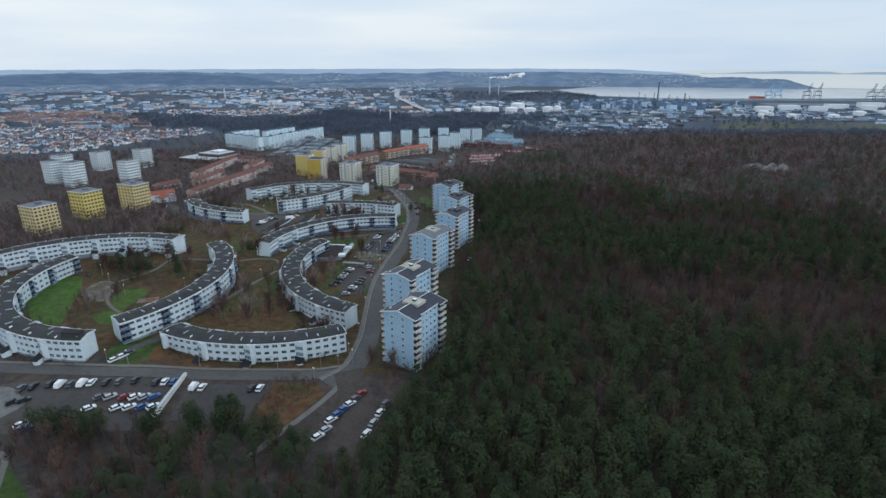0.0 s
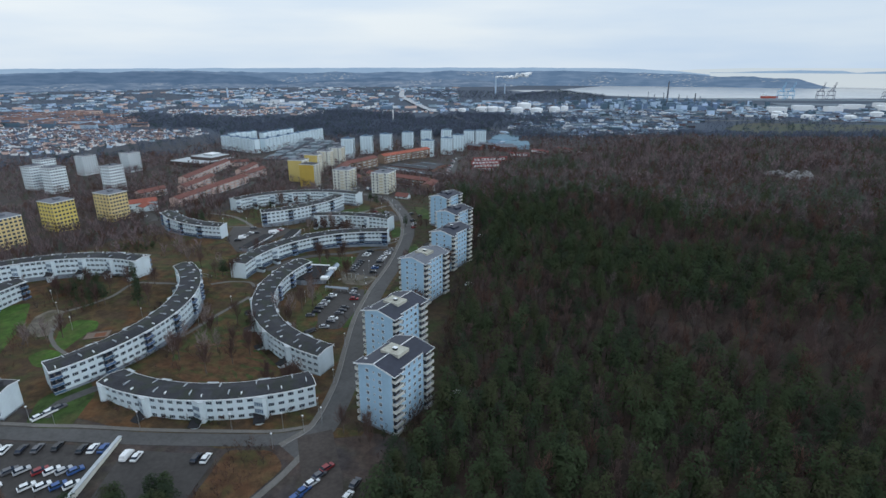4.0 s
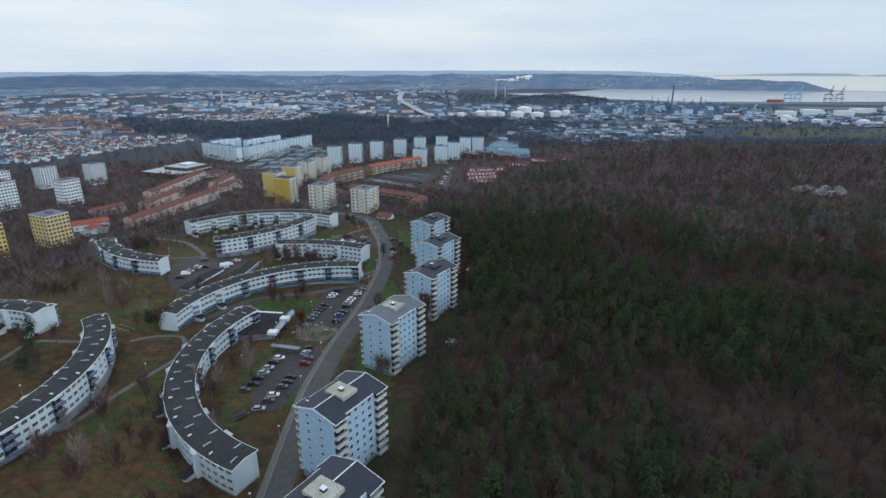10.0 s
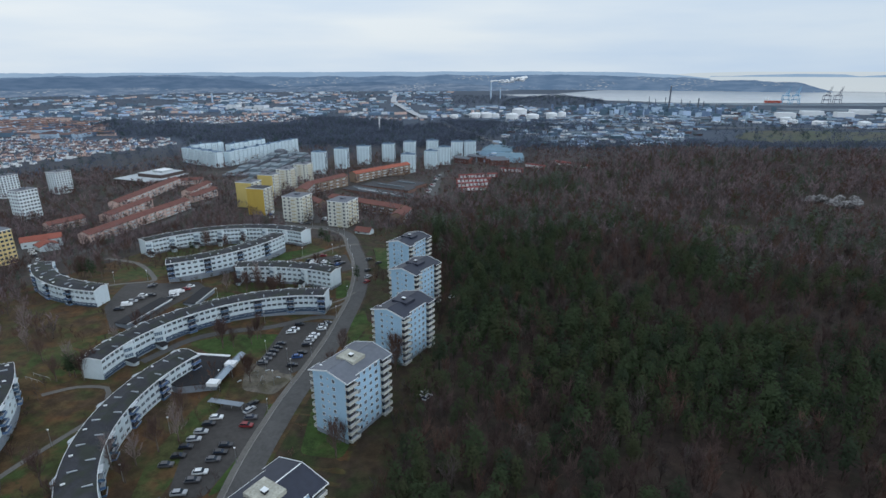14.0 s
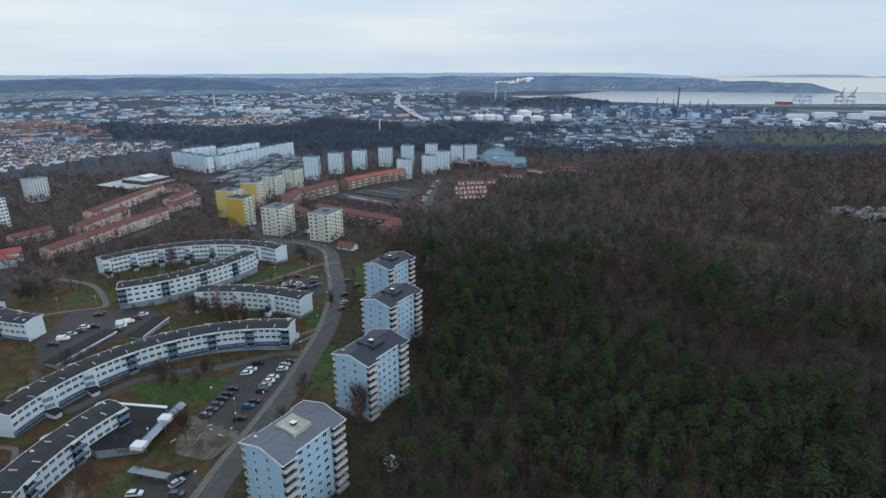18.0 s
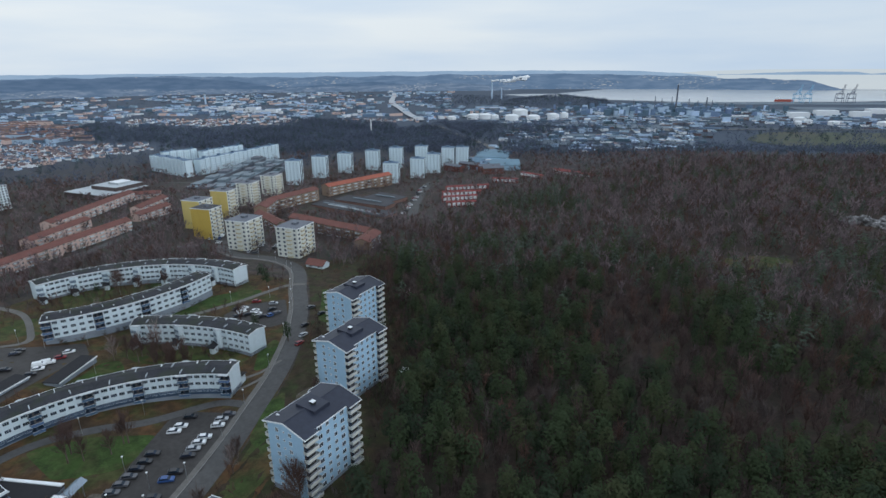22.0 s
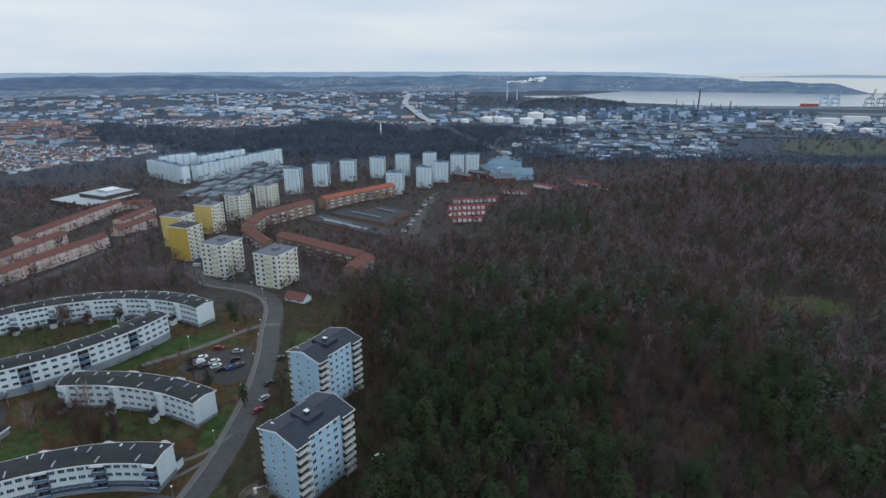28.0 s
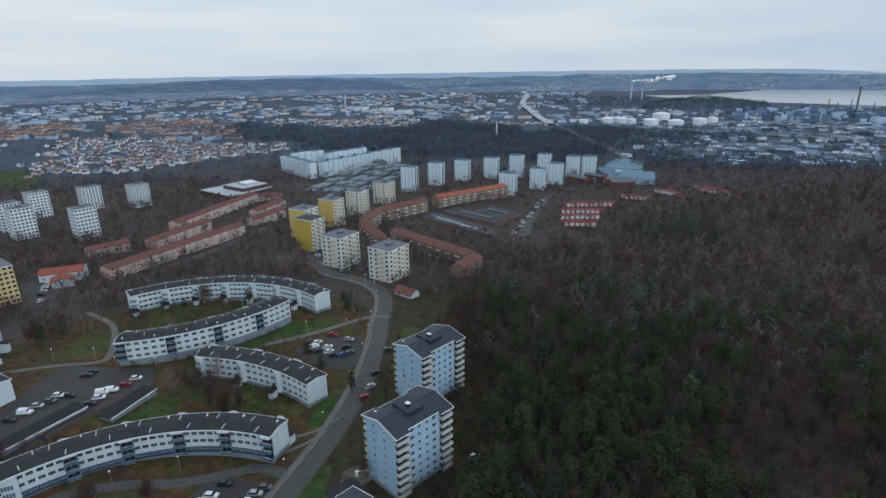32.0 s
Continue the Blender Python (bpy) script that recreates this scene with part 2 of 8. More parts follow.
M_BLUEWALL = material("pale_blue_render", (0.36, 0.53, 0.67), 0.8, 0.05, 0.3, 0.05, stain=0.12)
M_BLUEPANEL = material("blue_white_panel", (0.66, 0.77, 0.82), 0.75, 0.07, 0.3, stain=0.15)
M_CREAM = material("cream_render", (0.69, 0.69, 0.62), 0.85, 0.07, 0.35, stain=0.15)
M_YELLOW = material("yellow_render", (0.52, 0.36, 0.08), 0.85, 0.06, 0.3, stain=0.12)
M_PALEYELLOW = material("pale_yellow_render", (0.6, 0.47, 0.17), 0.85, 0.06, 0.3, stain=0.12)
M_BRICK = material("red_brown_brick", (0.2, 0.12, 0.1), 0.9, 0.15, 1.2, 0.2, stain=0.1)
M_PINKWALL = material("pinkish_render", (0.64, 0.47, 0.41), 0.9, 0.12, 0.8, stain=0.15)
M_OCHRE = material("ochre_render", (0.29, 0.21, 0.155), 0.9, 0.1, 0.8, stain=0.15)
M_PLINTH = material("grey_concrete_plinth", (0.23, 0.26, 0.3), 0.9, 0.15, 0.8)
M_ROOFDARK = mixed("dark_roofing_felt", [(0.031, 0.032, 0.039), (0.041, 0.041, 0.047), (0.031, 0.036, 0.029)], 0.11, 0.8, 5, 0.15, 0.15)
M_FELT = material("plain_dark_felt", (0.055, 0.055, 0.062), 0.75, 0.28, 0.25, 0.15, stain=0.25)
M_ROOFNAVY = material("dark_blue_roofing", (0.03, 0.034, 0.052), 0.5, 0.2, 0.25, 0.1)
M_ROOFGREY = material("mid_grey_roofing", (0.13, 0.14, 0.165), 0.6, 0.15, 0.3, 0.1)
M_ROOFBROWN = material("brown_tile_roof", (0.17, 0.072, 0.06), 0.85, 0.2, 0.8, 0.3)
M_ROOFORANGE = material("orange_tile_roof", (0.34, 0.105, 0.07), 0.85, 0.2, 0.8, 0.3)
M_ROOFRED = material("red_tile_roof", (0.25, 0.062, 0.058), 0.85, 0.2, 0.8, 0.3)
M_DECK = material("pale_mossy_roof_deck", (0.42, 0.41, 0.35), 0.95, 0.3, 0.9, 0.3, stain=0.5)
M_TRIM = material("white_painted_trim", (0.8, 0.81, 0.82), 0.6, 0.05, 0.5)
M_BALCONY = material("pale_beige_balcony_front", (0.56, 0.55, 0.5), 0.75, 0.12, 0.5, each=0.12)
M_BLUEBALC = material("blue_balcony_front", (0.09, 0.16, 0.27), 0.6, 0.15, 0.5, each=0.25)
M_GLASS = material("dark_window_glass", (0.02, 0.03, 0.045), 0.12, 0.3, 0.4, each=0.35, spec=0.3)
M_FRAME = material("white_window_frame", (0.72, 0.73, 0.74), 0.6, 0.05, 0.5)
M_SHADEBROWN = material("shade_dark_brown", (0.075, 0.066, 0.065), 0.8, 0.3, 0.5, each=0.3)
M_METAL = material("galvanised_steel", (0.45, 0.46, 0.47), 0.4, 0.1, 0.5, metal=0.7)
M_RUBBER = material("black_rubber", (0.02, 0.02, 0.02), 0.8, 0.1, 1.0)
M_BARK = material("grey_brown_bark", (0.13, 0.1, 0.08), 0.95, 0.3, 2.0)
M_TWIG = material("bare_brown_twigs", (0.11, 0.07, 0.062), 0.95, 0.2, 0.5, each=0.25)
M_TWIGS = material("bare_forest_twigs", (0.108, 0.073, 0.068), 0.95, 0.35, 0.3, island=0.2)
M_PINE = material("pine_needles", (0.06, 0.081, 0.043), 1.0, 0.15, 0.4, island=0.07, spec=0.02)
# Paler copies of the twigs and needles, with distance haze in their colour
M_TWIGS_HAZED = material("haze_paled_twigs", (0.21, 0.16, 0.168), 0.95, 0.4, 0.2, island=0.2)
M_PINE_HAZED = material("haze_paled_pine_needles", (0.104, 0.13, 0.1), 1.0, 0.15, 0.3, island=0.07, spec=0.02)
M_PINE_ONE = material("evergreen_needles", (0.04, 0.064, 0.032), 0.9, 0.3, 0.4, island=0.3)
M_WATER = material("grey_water", (0.45, 0.46, 0.46), 0.2, 0.1, 0.02)
# Blue of distance haze is put into the white, grey, woods and evergreen colours
M_HAZEWHITE = material("haze_blue_white_walls", (0.43, 0.54, 0.66), 0.85, 0.1, 0.3, island=0.25)
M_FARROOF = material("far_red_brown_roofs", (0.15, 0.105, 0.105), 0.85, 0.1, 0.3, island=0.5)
M_HAZEGREY = material("haze_blue_grey_roofs", (0.12, 0.185, 0.26), 0.8, 0.1, 0.3, island=0.4)
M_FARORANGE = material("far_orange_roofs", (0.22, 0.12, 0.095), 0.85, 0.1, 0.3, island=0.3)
M_HAZEWOODS = material("haze_blue_woods", (0.112, 0.132, 0.18), 0.95, 0.3, 0.05, island=0.3)
M_HAZEPINE = material("haze_blue_evergreens", (0.07, 0.098, 0.1), 1.0, 0.3, 0.05, island=0.15, spec=0.02)
M_RUSTTWIG = material("rusty_twigs", (0.125, 0.075, 0.06), 0.95, 0.35, 0.3, island=0.25)
M_MOTORWAY = material("pale_concrete_road", (0.42, 0.43, 0.45), 0.9, 0.1, 0.05)
M_BIRCH = material("pale_birch_twigs", (0.24, 0.19, 0.18), 0.95, 0.3, 0.5, island=0.2)
M_BAYGLASS = material("blue_grey_stair_glass", (0.1, 0.15, 0.21), 0.3, 0.2, 0.4)
M_OCHREBALC = material("ochre_balcony_front", (0.5, 0.43, 0.28), 0.8, 0.12, 0.4)
M_YARDGRASS = mixed("mossy_brown_grass", [(0.072, 0.047, 0.022), (0.096, 0.047, 0.02), (0.05, 0.053, 0.018), (0.06, 0.038, 0.022)], 0.06)
M_BLACKFELT = material("black_garage_felt", (0.02, 0.02, 0.023), 0.8, 0.2, 0.5)
M_PINE_DARK = material("dark_pine_needles", (0.044, 0.061, 0.038), 1.0, 0.15, 0.4, island=0.07, spec=0.02)
M_PINE_OLIVE = material("olive_pine_needles", (0.069, 0.079, 0.042), 1.0, 0.15, 0.4, island=0.07, spec=0.02)
M_TWIGS_RED = material("russet_forest_twigs", (0.118, 0.068, 0.056), 0.95, 0.35, 0.3, island=0.2)
M_TWIGS_GREY = material("grey_forest_twigs", (0.108, 0.086, 0.082), 0.95, 0.35, 0.3, island=0.2)
M_TWIGS_DARK = material("dark_forest_twigs", (0.072, 0.05, 0.047), 0.95, 0.35, 0.3, island=0.2)
M_DEEPORANGE = material("deep_orange_tile_roof", (0.28, 0.085, 0.06), 0.85, 0.2, 0.8, 0.3)
M_LITTER = mixed("dark_forest_litter", [(0.044, 0.031, 0.026), (0.053, 0.035, 0.027), (0.037, 0.032, 0.022)], 0.06)
M_SUNNY = material("sunny_yellow_render", (0.74, 0.58, 0.17), 0.85, 0.06, 0.3, stain=0.15)
M_WHITEBLOCK = material("bright_white_render", (0.76, 0.82, 0.84), 0.85, 0.06, 0.35, stain=0.15)
M_STRAW = material("straw_yellow_render", (0.72, 0.56, 0.27), 0.85, 0.06, 0.3, stain=0.15)
# Concrete with the distance haze tinted into its colour
M_HAZECONCRETE = material("haze_blue_concrete", (0.15, 0.185, 0.22), 0.9, 0.3, 0.08, stain=0.4)
M_BROWNLOT = material("leaf_strewn_asphalt", (0.062, 0.051, 0.046), 0.9, 0.25, 0.4, 0.2, stain=0.4)
M_RUST = mixed("rusty_grass", [(0.092, 0.052, 0.026), (0.066, 0.056, 0.022), (0.1, 0.05, 0.025)], 0.12)
M_VERGE = mixed("leaf_strewn_verge", [(0.04, 0.036, 0.017), (0.05, 0.033, 0.018), (0.03, 0.038, 0.013), (0.044, 0.03, 0.02)], 0.07)
M_PALEGRASS = mixed("pale_grass", [(0.13, 0.125, 0.07), (0.09, 0.08, 0.055), (0.15, 0.14, 0.09)], 0.15)
M_ROCK = mixed("pale_rock", [(0.22, 0.21, 0.21), (0.1, 0.095, 0.095), (0.3, 0.29, 0.29)], 0.4, 0.9, 8, 0.8)
M_PALEROOF = material("pale_grey_roof", (0.45, 0.48, 0.5), 0.8, 0.15, 0.4, stain=0.2)
M_BLUEROOF = material("blue_grey_sheet_roof", (0.17, 0.21, 0.24), 0.6, 0.15, 0.4, stain=0.2)
M_TEALROOF = material("teal_sheet_roof", (0.12, 0.22, 0.29), 0.6, 0.2, 0.2, stain=0.3)
M_DARKBRICK = material("dark_brick", (0.095, 0.072, 0.068), 0.9, 0.2, 0.8, 0.2, stain=0.2)
M_SKIRT = material("navy_ground_floor", (0.045, 0.075, 0.125), 0.6, 0.3, 0.5)
M_FIELD = mixed("pale_green_field", [(0.078, 0.086, 0.062), (0.088, 0.082, 0.068), (0.062, 0.082, 0.05)], 0.004)
M_WETSHEEN = material("wet_sheen_concrete", (0.13, 0.128, 0.125), 0.45, 0.35, 0.25, 0.1, stain=0.6)
M_PALESAND = material("pale_pink_sand", (0.2, 0.15, 0.12), 0.95, 0.25, 0.8)
M_ORANGESAND = material("orange_sand", (0.19, 0.075, 0.04), 0.95, 0.25, 0.8)
M_RECESS = material("grey_blue_recess", (0.36, 0.44, 0.5), 0.7, 0.2, 0.4)
M_TERRACERED = material("red_render", (0.3, 0.11, 0.1), 0.9, 0.12, 0.6)


def leafy(m, share):
    """Lets part of the light through, as needles and fine twigs do."""
    n, l = m.node_tree.nodes, m.node_tree.links
    p, o = n["Principled BSDF"], n["Material Output"]
    t, k = n.new("ShaderNodeBsdfTranslucent"), n.new("ShaderNodeMixShader")
    k.inputs["Fac"].default_value = share
    l.new(p.inputs["Base Color"].links[0].from_socket, t.inputs["Color"])
    l.new(p.outputs["BSDF"], k.inputs[1])
    l.new(t.outputs["BSDF"], k.inputs[2])
    l.new(k.outputs["Shader"], o.inputs["Surface"])


for m_ in (M_PINE, M_PINE_HAZED, M_TWIGS, M_TWIGS_HAZED, M_PINE_ONE, M_HAZEWOODS, M_HAZEPINE, M_PINE_DARK, M_PINE_OLIVE):
    leafy(m_, 0.4)
for m_ in (M_TWIG, M_RUSTTWIG, M_TWIGS_RED, M_TWIGS_GREY, M_TWIGS_DARK):
    leafy(m_, 0.25)
M_TANK = material("white_tank_paint", (0.8, 0.81, 0.82), 0.5, 0.05, 0.3)


# ---- building helpers ----
class Build:
    """Collects corners and faces of one mesh."""

    def __init__(self):
        self.v, self.f, self.k = [], [], []

    def poly(self, points, k=0):
        n = len(self.v)
        self.v += [tuple(p) for p in points]
        self.f.append(tuple(range(n, n + len(points))))
        self.k.append(k)

    def box(self, x0, y0, z0, x1, y1, z1, k=0, turn=0.0, at=(0, 0, 0)):
        n = len(self.v)
        c, s = math.cos(turn), math.sin(turn)
        for z in (z0, z1):
            for x, y in ((x0, y0), (x1, y0), (x1, y1), (x0, y1)):
                self.v.append((at[0] + c * x - s * y, at[1] + s * x + c * y, at[2] + z))
        for q in ((3, 2, 1, 0), (4, 5, 6, 7), (0, 1, 5, 4), (1, 2, 6, 5), (2, 3, 7, 6), (3, 0, 4, 7)):
            self.f.append(tuple(n + i for i in q))
            self.k.append(k)

    def prism(self, outline, z0, z1, k=0, top=None):
        """An upright solid over an outline (anticlockwise)."""
        n, m = len(self.v), len(outline)
        self.v += [(x, y, z0) for x, y in outline] + [(x, y, z1) for x, y in outline]
        for i in range(m):
            j = (i + 1) % m
            self.f.append((n + i, n + j, n + m + j, n + m + i))
            self.k.append(k)
        self.f.append(tuple(n + m + i for i in range(m)))
        self.k.append(k if top is None else top)
        self.f.append(tuple(n + m - 1 - i for i in range(m)))
        self.k.append(k)

    def tube(self, p, q, r0, r1, sides=5, k=0):
        p, q = Vector(p), Vector(q)
        d = (q - p).normalized()
        a = d.orthogonal().normalized()
        b = d.cross(a)
        n = len(self.v)
        for c, r in ((p, r0), (q, r1)):
            for i in range(sides):
                t = 2 * math.pi * i / sides
                self.v.append(tuple(c + r * (math.cos(t) * a + math.sin(t) * b)))
        for i in range(sides):
            j = (i + 1) % sides
            self.f.append((n + i, n + j, n + sides + j, n + sides + i))
            self.k.append(k)
        self.f.append(tuple(n + sides + i for i in range(sides)))
        self.k.append(k)

    def mesh(self, name, *mats):
        me = bpy.data.meshes.new(name)
        me.from_pydata(self.v, [], self.f)
        for m in mats:
            me.materials.append(m)
        if len(mats) > 1:
            me.polygons.foreach_set("material_index", self.k)
        me.update()
        return me


def thing(name, x, y, z, label, category, group="", kind="", turn=0.0):
    ob = new(name)
    ob.empty_display_size = 1.0
    ob.matrix_basis = Matrix.Translation((x, y, z)) @ Matrix.Rotation(turn, 4, "Z")
    return tagged(ob, label, category, group, kind)


def part(name, me, parent, at=(0, 0, 0), turn=0.0, label=""):
    ob = new(name, me)
    ob.parent = parent
    ob.matrix_basis = Matrix.Translation(at) @ Matrix.Rotation(turn, 4, "Z")
    if label:
        ob["label"] = label
    return ob


def smooth_line(points, step=3.0):
    """A curve through the points, as evenly spaced places."""
    p = [Vector((*q, 0)) for q in points]
    p = [2 * p[0] - p[1]] + p + [2 * p[-1] - p[-2]]
    out = []
    for i in range(1, len(p) - 2):
        a, b, c, d = p[i - 1 : i + 3]
        n = max(1, int((c - b).length / step))
        for j in range(n):
            t = j / n
            out.append(0.5 * (2 * b + (c - a) * t + (2 * a - 5 * b + 4 * c - d) * t * t + (3 * b - a - 3 * c + d) * t**3))
    out.append(p[-2])
    return [(q.x, q.y) for q in out]


STRIPS, PATCHES = [], []


def ribbon(name, points, width, lift, mat, label, category, side=0.0, thick=0.25, step=3.0):
    """A strip that follows a line over the ground, with real edges."""
    line = np.array(smooth_line(points, step))
    STRIPS.append((line, width / 2 + abs(side)))
    d = np.gradient(line, axis=0)
    d /= np.linalg.norm(d, axis=1)[:, None]
    nrm = np.c_[-d[:, 1], d[:, 0]]
    b = Build()
    rows = []
    for o in (side - width / 2, side - width / 6, side + width / 6, side + width / 2):
        q = line + nrm * o
        rows.append(np.c_[q, ground_z(q[:, 0], q[:, 1]) + lift])
    edge = [rows[0] - (0, 0, thick)] + rows + [rows[3] - (0, 0, thick)]
    n = len(line)
    b.v = [tuple(p) for r in edge for p in r]
    for r in range(5):
        for i in range(n - 1):
            b.f.append((r * n + i, r * n + i + 1, (r + 1) * n + i + 1, (r + 1) * n + i)[::-1])
    return tagged(new(name, b.mesh(name, mat)), label, category, kind="structure")


def patch(name, outline, lift, mat, label, category, cell=6.0, kind="structure"):
    """A piece of ground with a given outline, laid over the slope."""
    PATCHES.append((name, outline))
    bm = bmesh.new()
    face = bm.faces.new([bm.verts.new((x, y, 0)) for x, y in outline])
    face.normal_update()
    if face.normal.z < 0:
        face.normal_flip()
    for axis in (0, 1):
        lo, hi = min(p[axis] for p in outline), max(p[axis] for p in outline)
        for i in range(1, int((hi - lo) / cell) + 1):
            co, no = Vector(), Vector()
            co[axis], no[axis] = lo + i * cell, 1
            bmesh.ops.bisect_plane(bm, geom=bm.verts[:] + bm.edges[:] + bm.faces[:], plane_co=co, plane_no=no)
    for v in bm.verts:
        v.co.z = float(ground_z(v.co.x, v.co.y)) + lift
    rim = bmesh.ops.extrude_edge_only(bm, edges=[e for e in bm.edges if e.is_boundary])
    for v in rim["geom"]:
        if isinstance(v, bmesh.types.BMVert):
            v.co.z -= 0.3
    me = bpy.data.meshes.new(name)
    bm.to_mesh(me)
    me.materials.append(mat)
    return tagged(new(name, me), label, category, kind=kind)


def rounded(outline, r=3.0, n=3):
    out = []
    m = len(outline)
    for i in range(m):
        a, b, c = (Vector(outline[j % m]) for j in (i - 1, i, i + 1))
        u, w = a - b, c - b
        k = min(r, u.length / 2, w.length / 2)
        p, q = b + u.normalized() * k, b + w.normalized() * k
        for j in range(n + 1):
            t = j / n
            out.append(tuple((1 - t) ** 2 * p + 2 * t * (1 - t) * b + t * t * q))
    return out



# ---- the ground ----
def spaced(lo, near_lo, near_hi, hi, step, ratio=1.25):
    mid = list(np.arange(near_lo, near_hi + step / 2, step))
    out, s = [], step
    x = near_lo
    while x > lo:
        s *= ratio
        x -= s
        out.append(max(x, lo))
    tail, s, x = [], step, mid[-1]
    while x < hi:
        s *= ratio
        x += s
        tail.append(min(x, hi))
    return np.array(out[::-1] + mid + tail)


gx, gy = spaced(-5200, -460, 40, 5200, 5.0, 1.12), spaced(-1200, 90, 560, 5200, 5.0, 1.1)
GX, GY = np.meshgrid(gx, gy)
GZ = ground_z(GX, GY)
nx, ny = len(gx), len(gy)
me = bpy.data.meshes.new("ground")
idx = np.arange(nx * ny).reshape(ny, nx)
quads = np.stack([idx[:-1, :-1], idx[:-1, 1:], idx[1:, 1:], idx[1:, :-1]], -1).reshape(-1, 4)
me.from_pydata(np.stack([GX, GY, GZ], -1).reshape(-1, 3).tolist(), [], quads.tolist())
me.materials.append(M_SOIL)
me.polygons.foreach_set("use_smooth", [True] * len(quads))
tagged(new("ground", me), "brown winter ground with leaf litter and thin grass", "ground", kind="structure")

# roads, pavements and paths
MAIN = [(-79, 158), (-73.8, 168), (-73.5, 178), (-77, 198), (-84.5, 226), (-91.5, 254), (-94.8, 278), (-97, 298), (-99.3, 320), (-101.6, 340), (-104.8, 358), (-109, 382), (-116, 407), (-124.5, 428), (-132.5, 444), (-140, 457), (-152.5, 481), (-163, 494), (-175, 502), (-190, 507), (-215, 512), (-243, 530)]
ribbon("road", MAIN, 7.4, 0.12, M_ASPHALT, "worn grey asphalt road beside the blue towers", "road", side=-0.2)
ribbon("pavement", MAIN, 1.8, 0.24, M_PATH, "pale pavement along the asphalt road", "pavement", side=4.8)
ribbon("kerb", MAIN, 0.25, 0.27, M_KERB, "grey kerb stones between road and pavement", "kerb", side=3.7)
SOUTH = [(-330, 121), (-270, 130), (-220, 136), (-190, 140), (-165, 144), (-157, 145.4), (-131, 152), (-102, 158.6), (-86, 162.6), (-75, 168)]
ribbon("road", SOUTH, 5.8, 0.14, M_ASPHALT, "grey asphalt road in front of the curved houses", "road")
ribbon("pavement", SOUTH, 1.5, 0.26, M_PATH, "pale pavement beside the road", "pavement", side=4.1)
ribbon("path", [(-73.5, 163), (-75.8, 150), (-79.2, 139.4), (-83.8, 126.7), (-87, 116)], 2.2, 0.13, M_PATH, "pale worn gravel track down to the trees", "path")
ribbon("road", [(-75, 168), (-69, 158), (-62, 146), (-59.5, 134), (-60, 124)], 11.0, 0.15, M_BROWNLOT, "dark asphalt street lined with parked cars", "road")
ribbon("path", [(-262, 340), (-248.7, 346), (-235.3, 360), (-226.3, 373), (-236, 384), (-258, 398), (-285, 402)], 2.8, 0.12, M_PATH, "pale footpath through the grass", "path")
ribbon("path", [(-176, 417), (-163, 436), (-150, 461), (-141, 466)], 3.0, 0.13, M_PATH, "pale drive to the small parking lot", "path")
ribbon("path", [(-104, 357), (-112, 358), (-121, 356), (-136, 341), (-149, 333), (-163, 320), (-170, 300)], 4.0, 0.13, M_ASPHALT, "grey access road behind the long curved house", "path")
ribbon("path", [(-157, 262), (-160, 238), (-160, 211), (-168, 186)], 2.0, 0.12, M_PATH, "narrow pale footpath across the lawn", "path")
ribbon("path", [(-118, 366), (-114, 373), (-112, 380)], 1.4, 0.13, M_PATH, "short narrow footpath beside a gable", "path")
ribbon("path", [(-122, 372), (-116, 378), (-112, 388)], 1.4, 0.14, M_PATH, "short narrow footpath beside a gable", "path")
ribbon("path", [(-190, 262), (-206, 256), (-217, 252), (-217, 238), (-222, 226), (-226.8, 218.3)], 1.8, 0.12, M_PATH, "gravel footpath to the courtyard", "path")
ribbon("path", [(-220, 212), (-214, 201), (-203, 192.8), (-192, 188)], 1.6, 0.12, M_PATH, "gravel footpath between two lawns", "path")
ribbon("path", [(-184, 268), (-178, 277), (-168, 280), (-162, 274)], 1.8, 0.12, M_PATH, "short gravel path beside a gable", "path")
ribbon("path", [(-158, 175), (-165, 160), (-163, 152)], 4.0, 0.13, M_ASPHALT, "short grey drive between two curved houses", "path")
ribbon("road", [(-243, 530), (-262, 540), (-300, 520), (-335, 490), (-345, 440), (-330, 395)], 6.0, 0.13, M_ASPHALT, "grey street behind the curved houses", "road")
ribbon("road", [(-137, 660), (-150, 715), (-160, 780), (-168, 860), (-150, 940)], 9.0, 0.16, M_ASPHALT, "grey street with parked cars below the towers", "road", step=8)
ribbon("road", [(-330, 395), (-350, 560), (-380, 720), (-440, 800), (-560, 800), (-700, 760)], 8.0, 0.16, M_ASPHALT, "grey main street past the brick houses", "road", step=8)

ribbon("road", [(-143, 1041), (-130, 1124), (-160, 1230), (-230, 1360), (-287, 1472), (-342, 1582), (-400, 1640)], 12, 1.5, M_PATH, "pale street climbing towards the motorway", "road", step=15)

patch("yard_grass", [(-300, 155), (-300, 330), (-275, 400), (-262, 450), (-200, 475), (-150, 470), (-125, 430), (-104, 380), (-95, 330), (-70, 330), (-62, 250), (-56, 200), (-60, 170), (-100, 155)], 0.04, M_YARDGRASS, "mossy brown winter grass between the houses", "grass", cell=5.0)

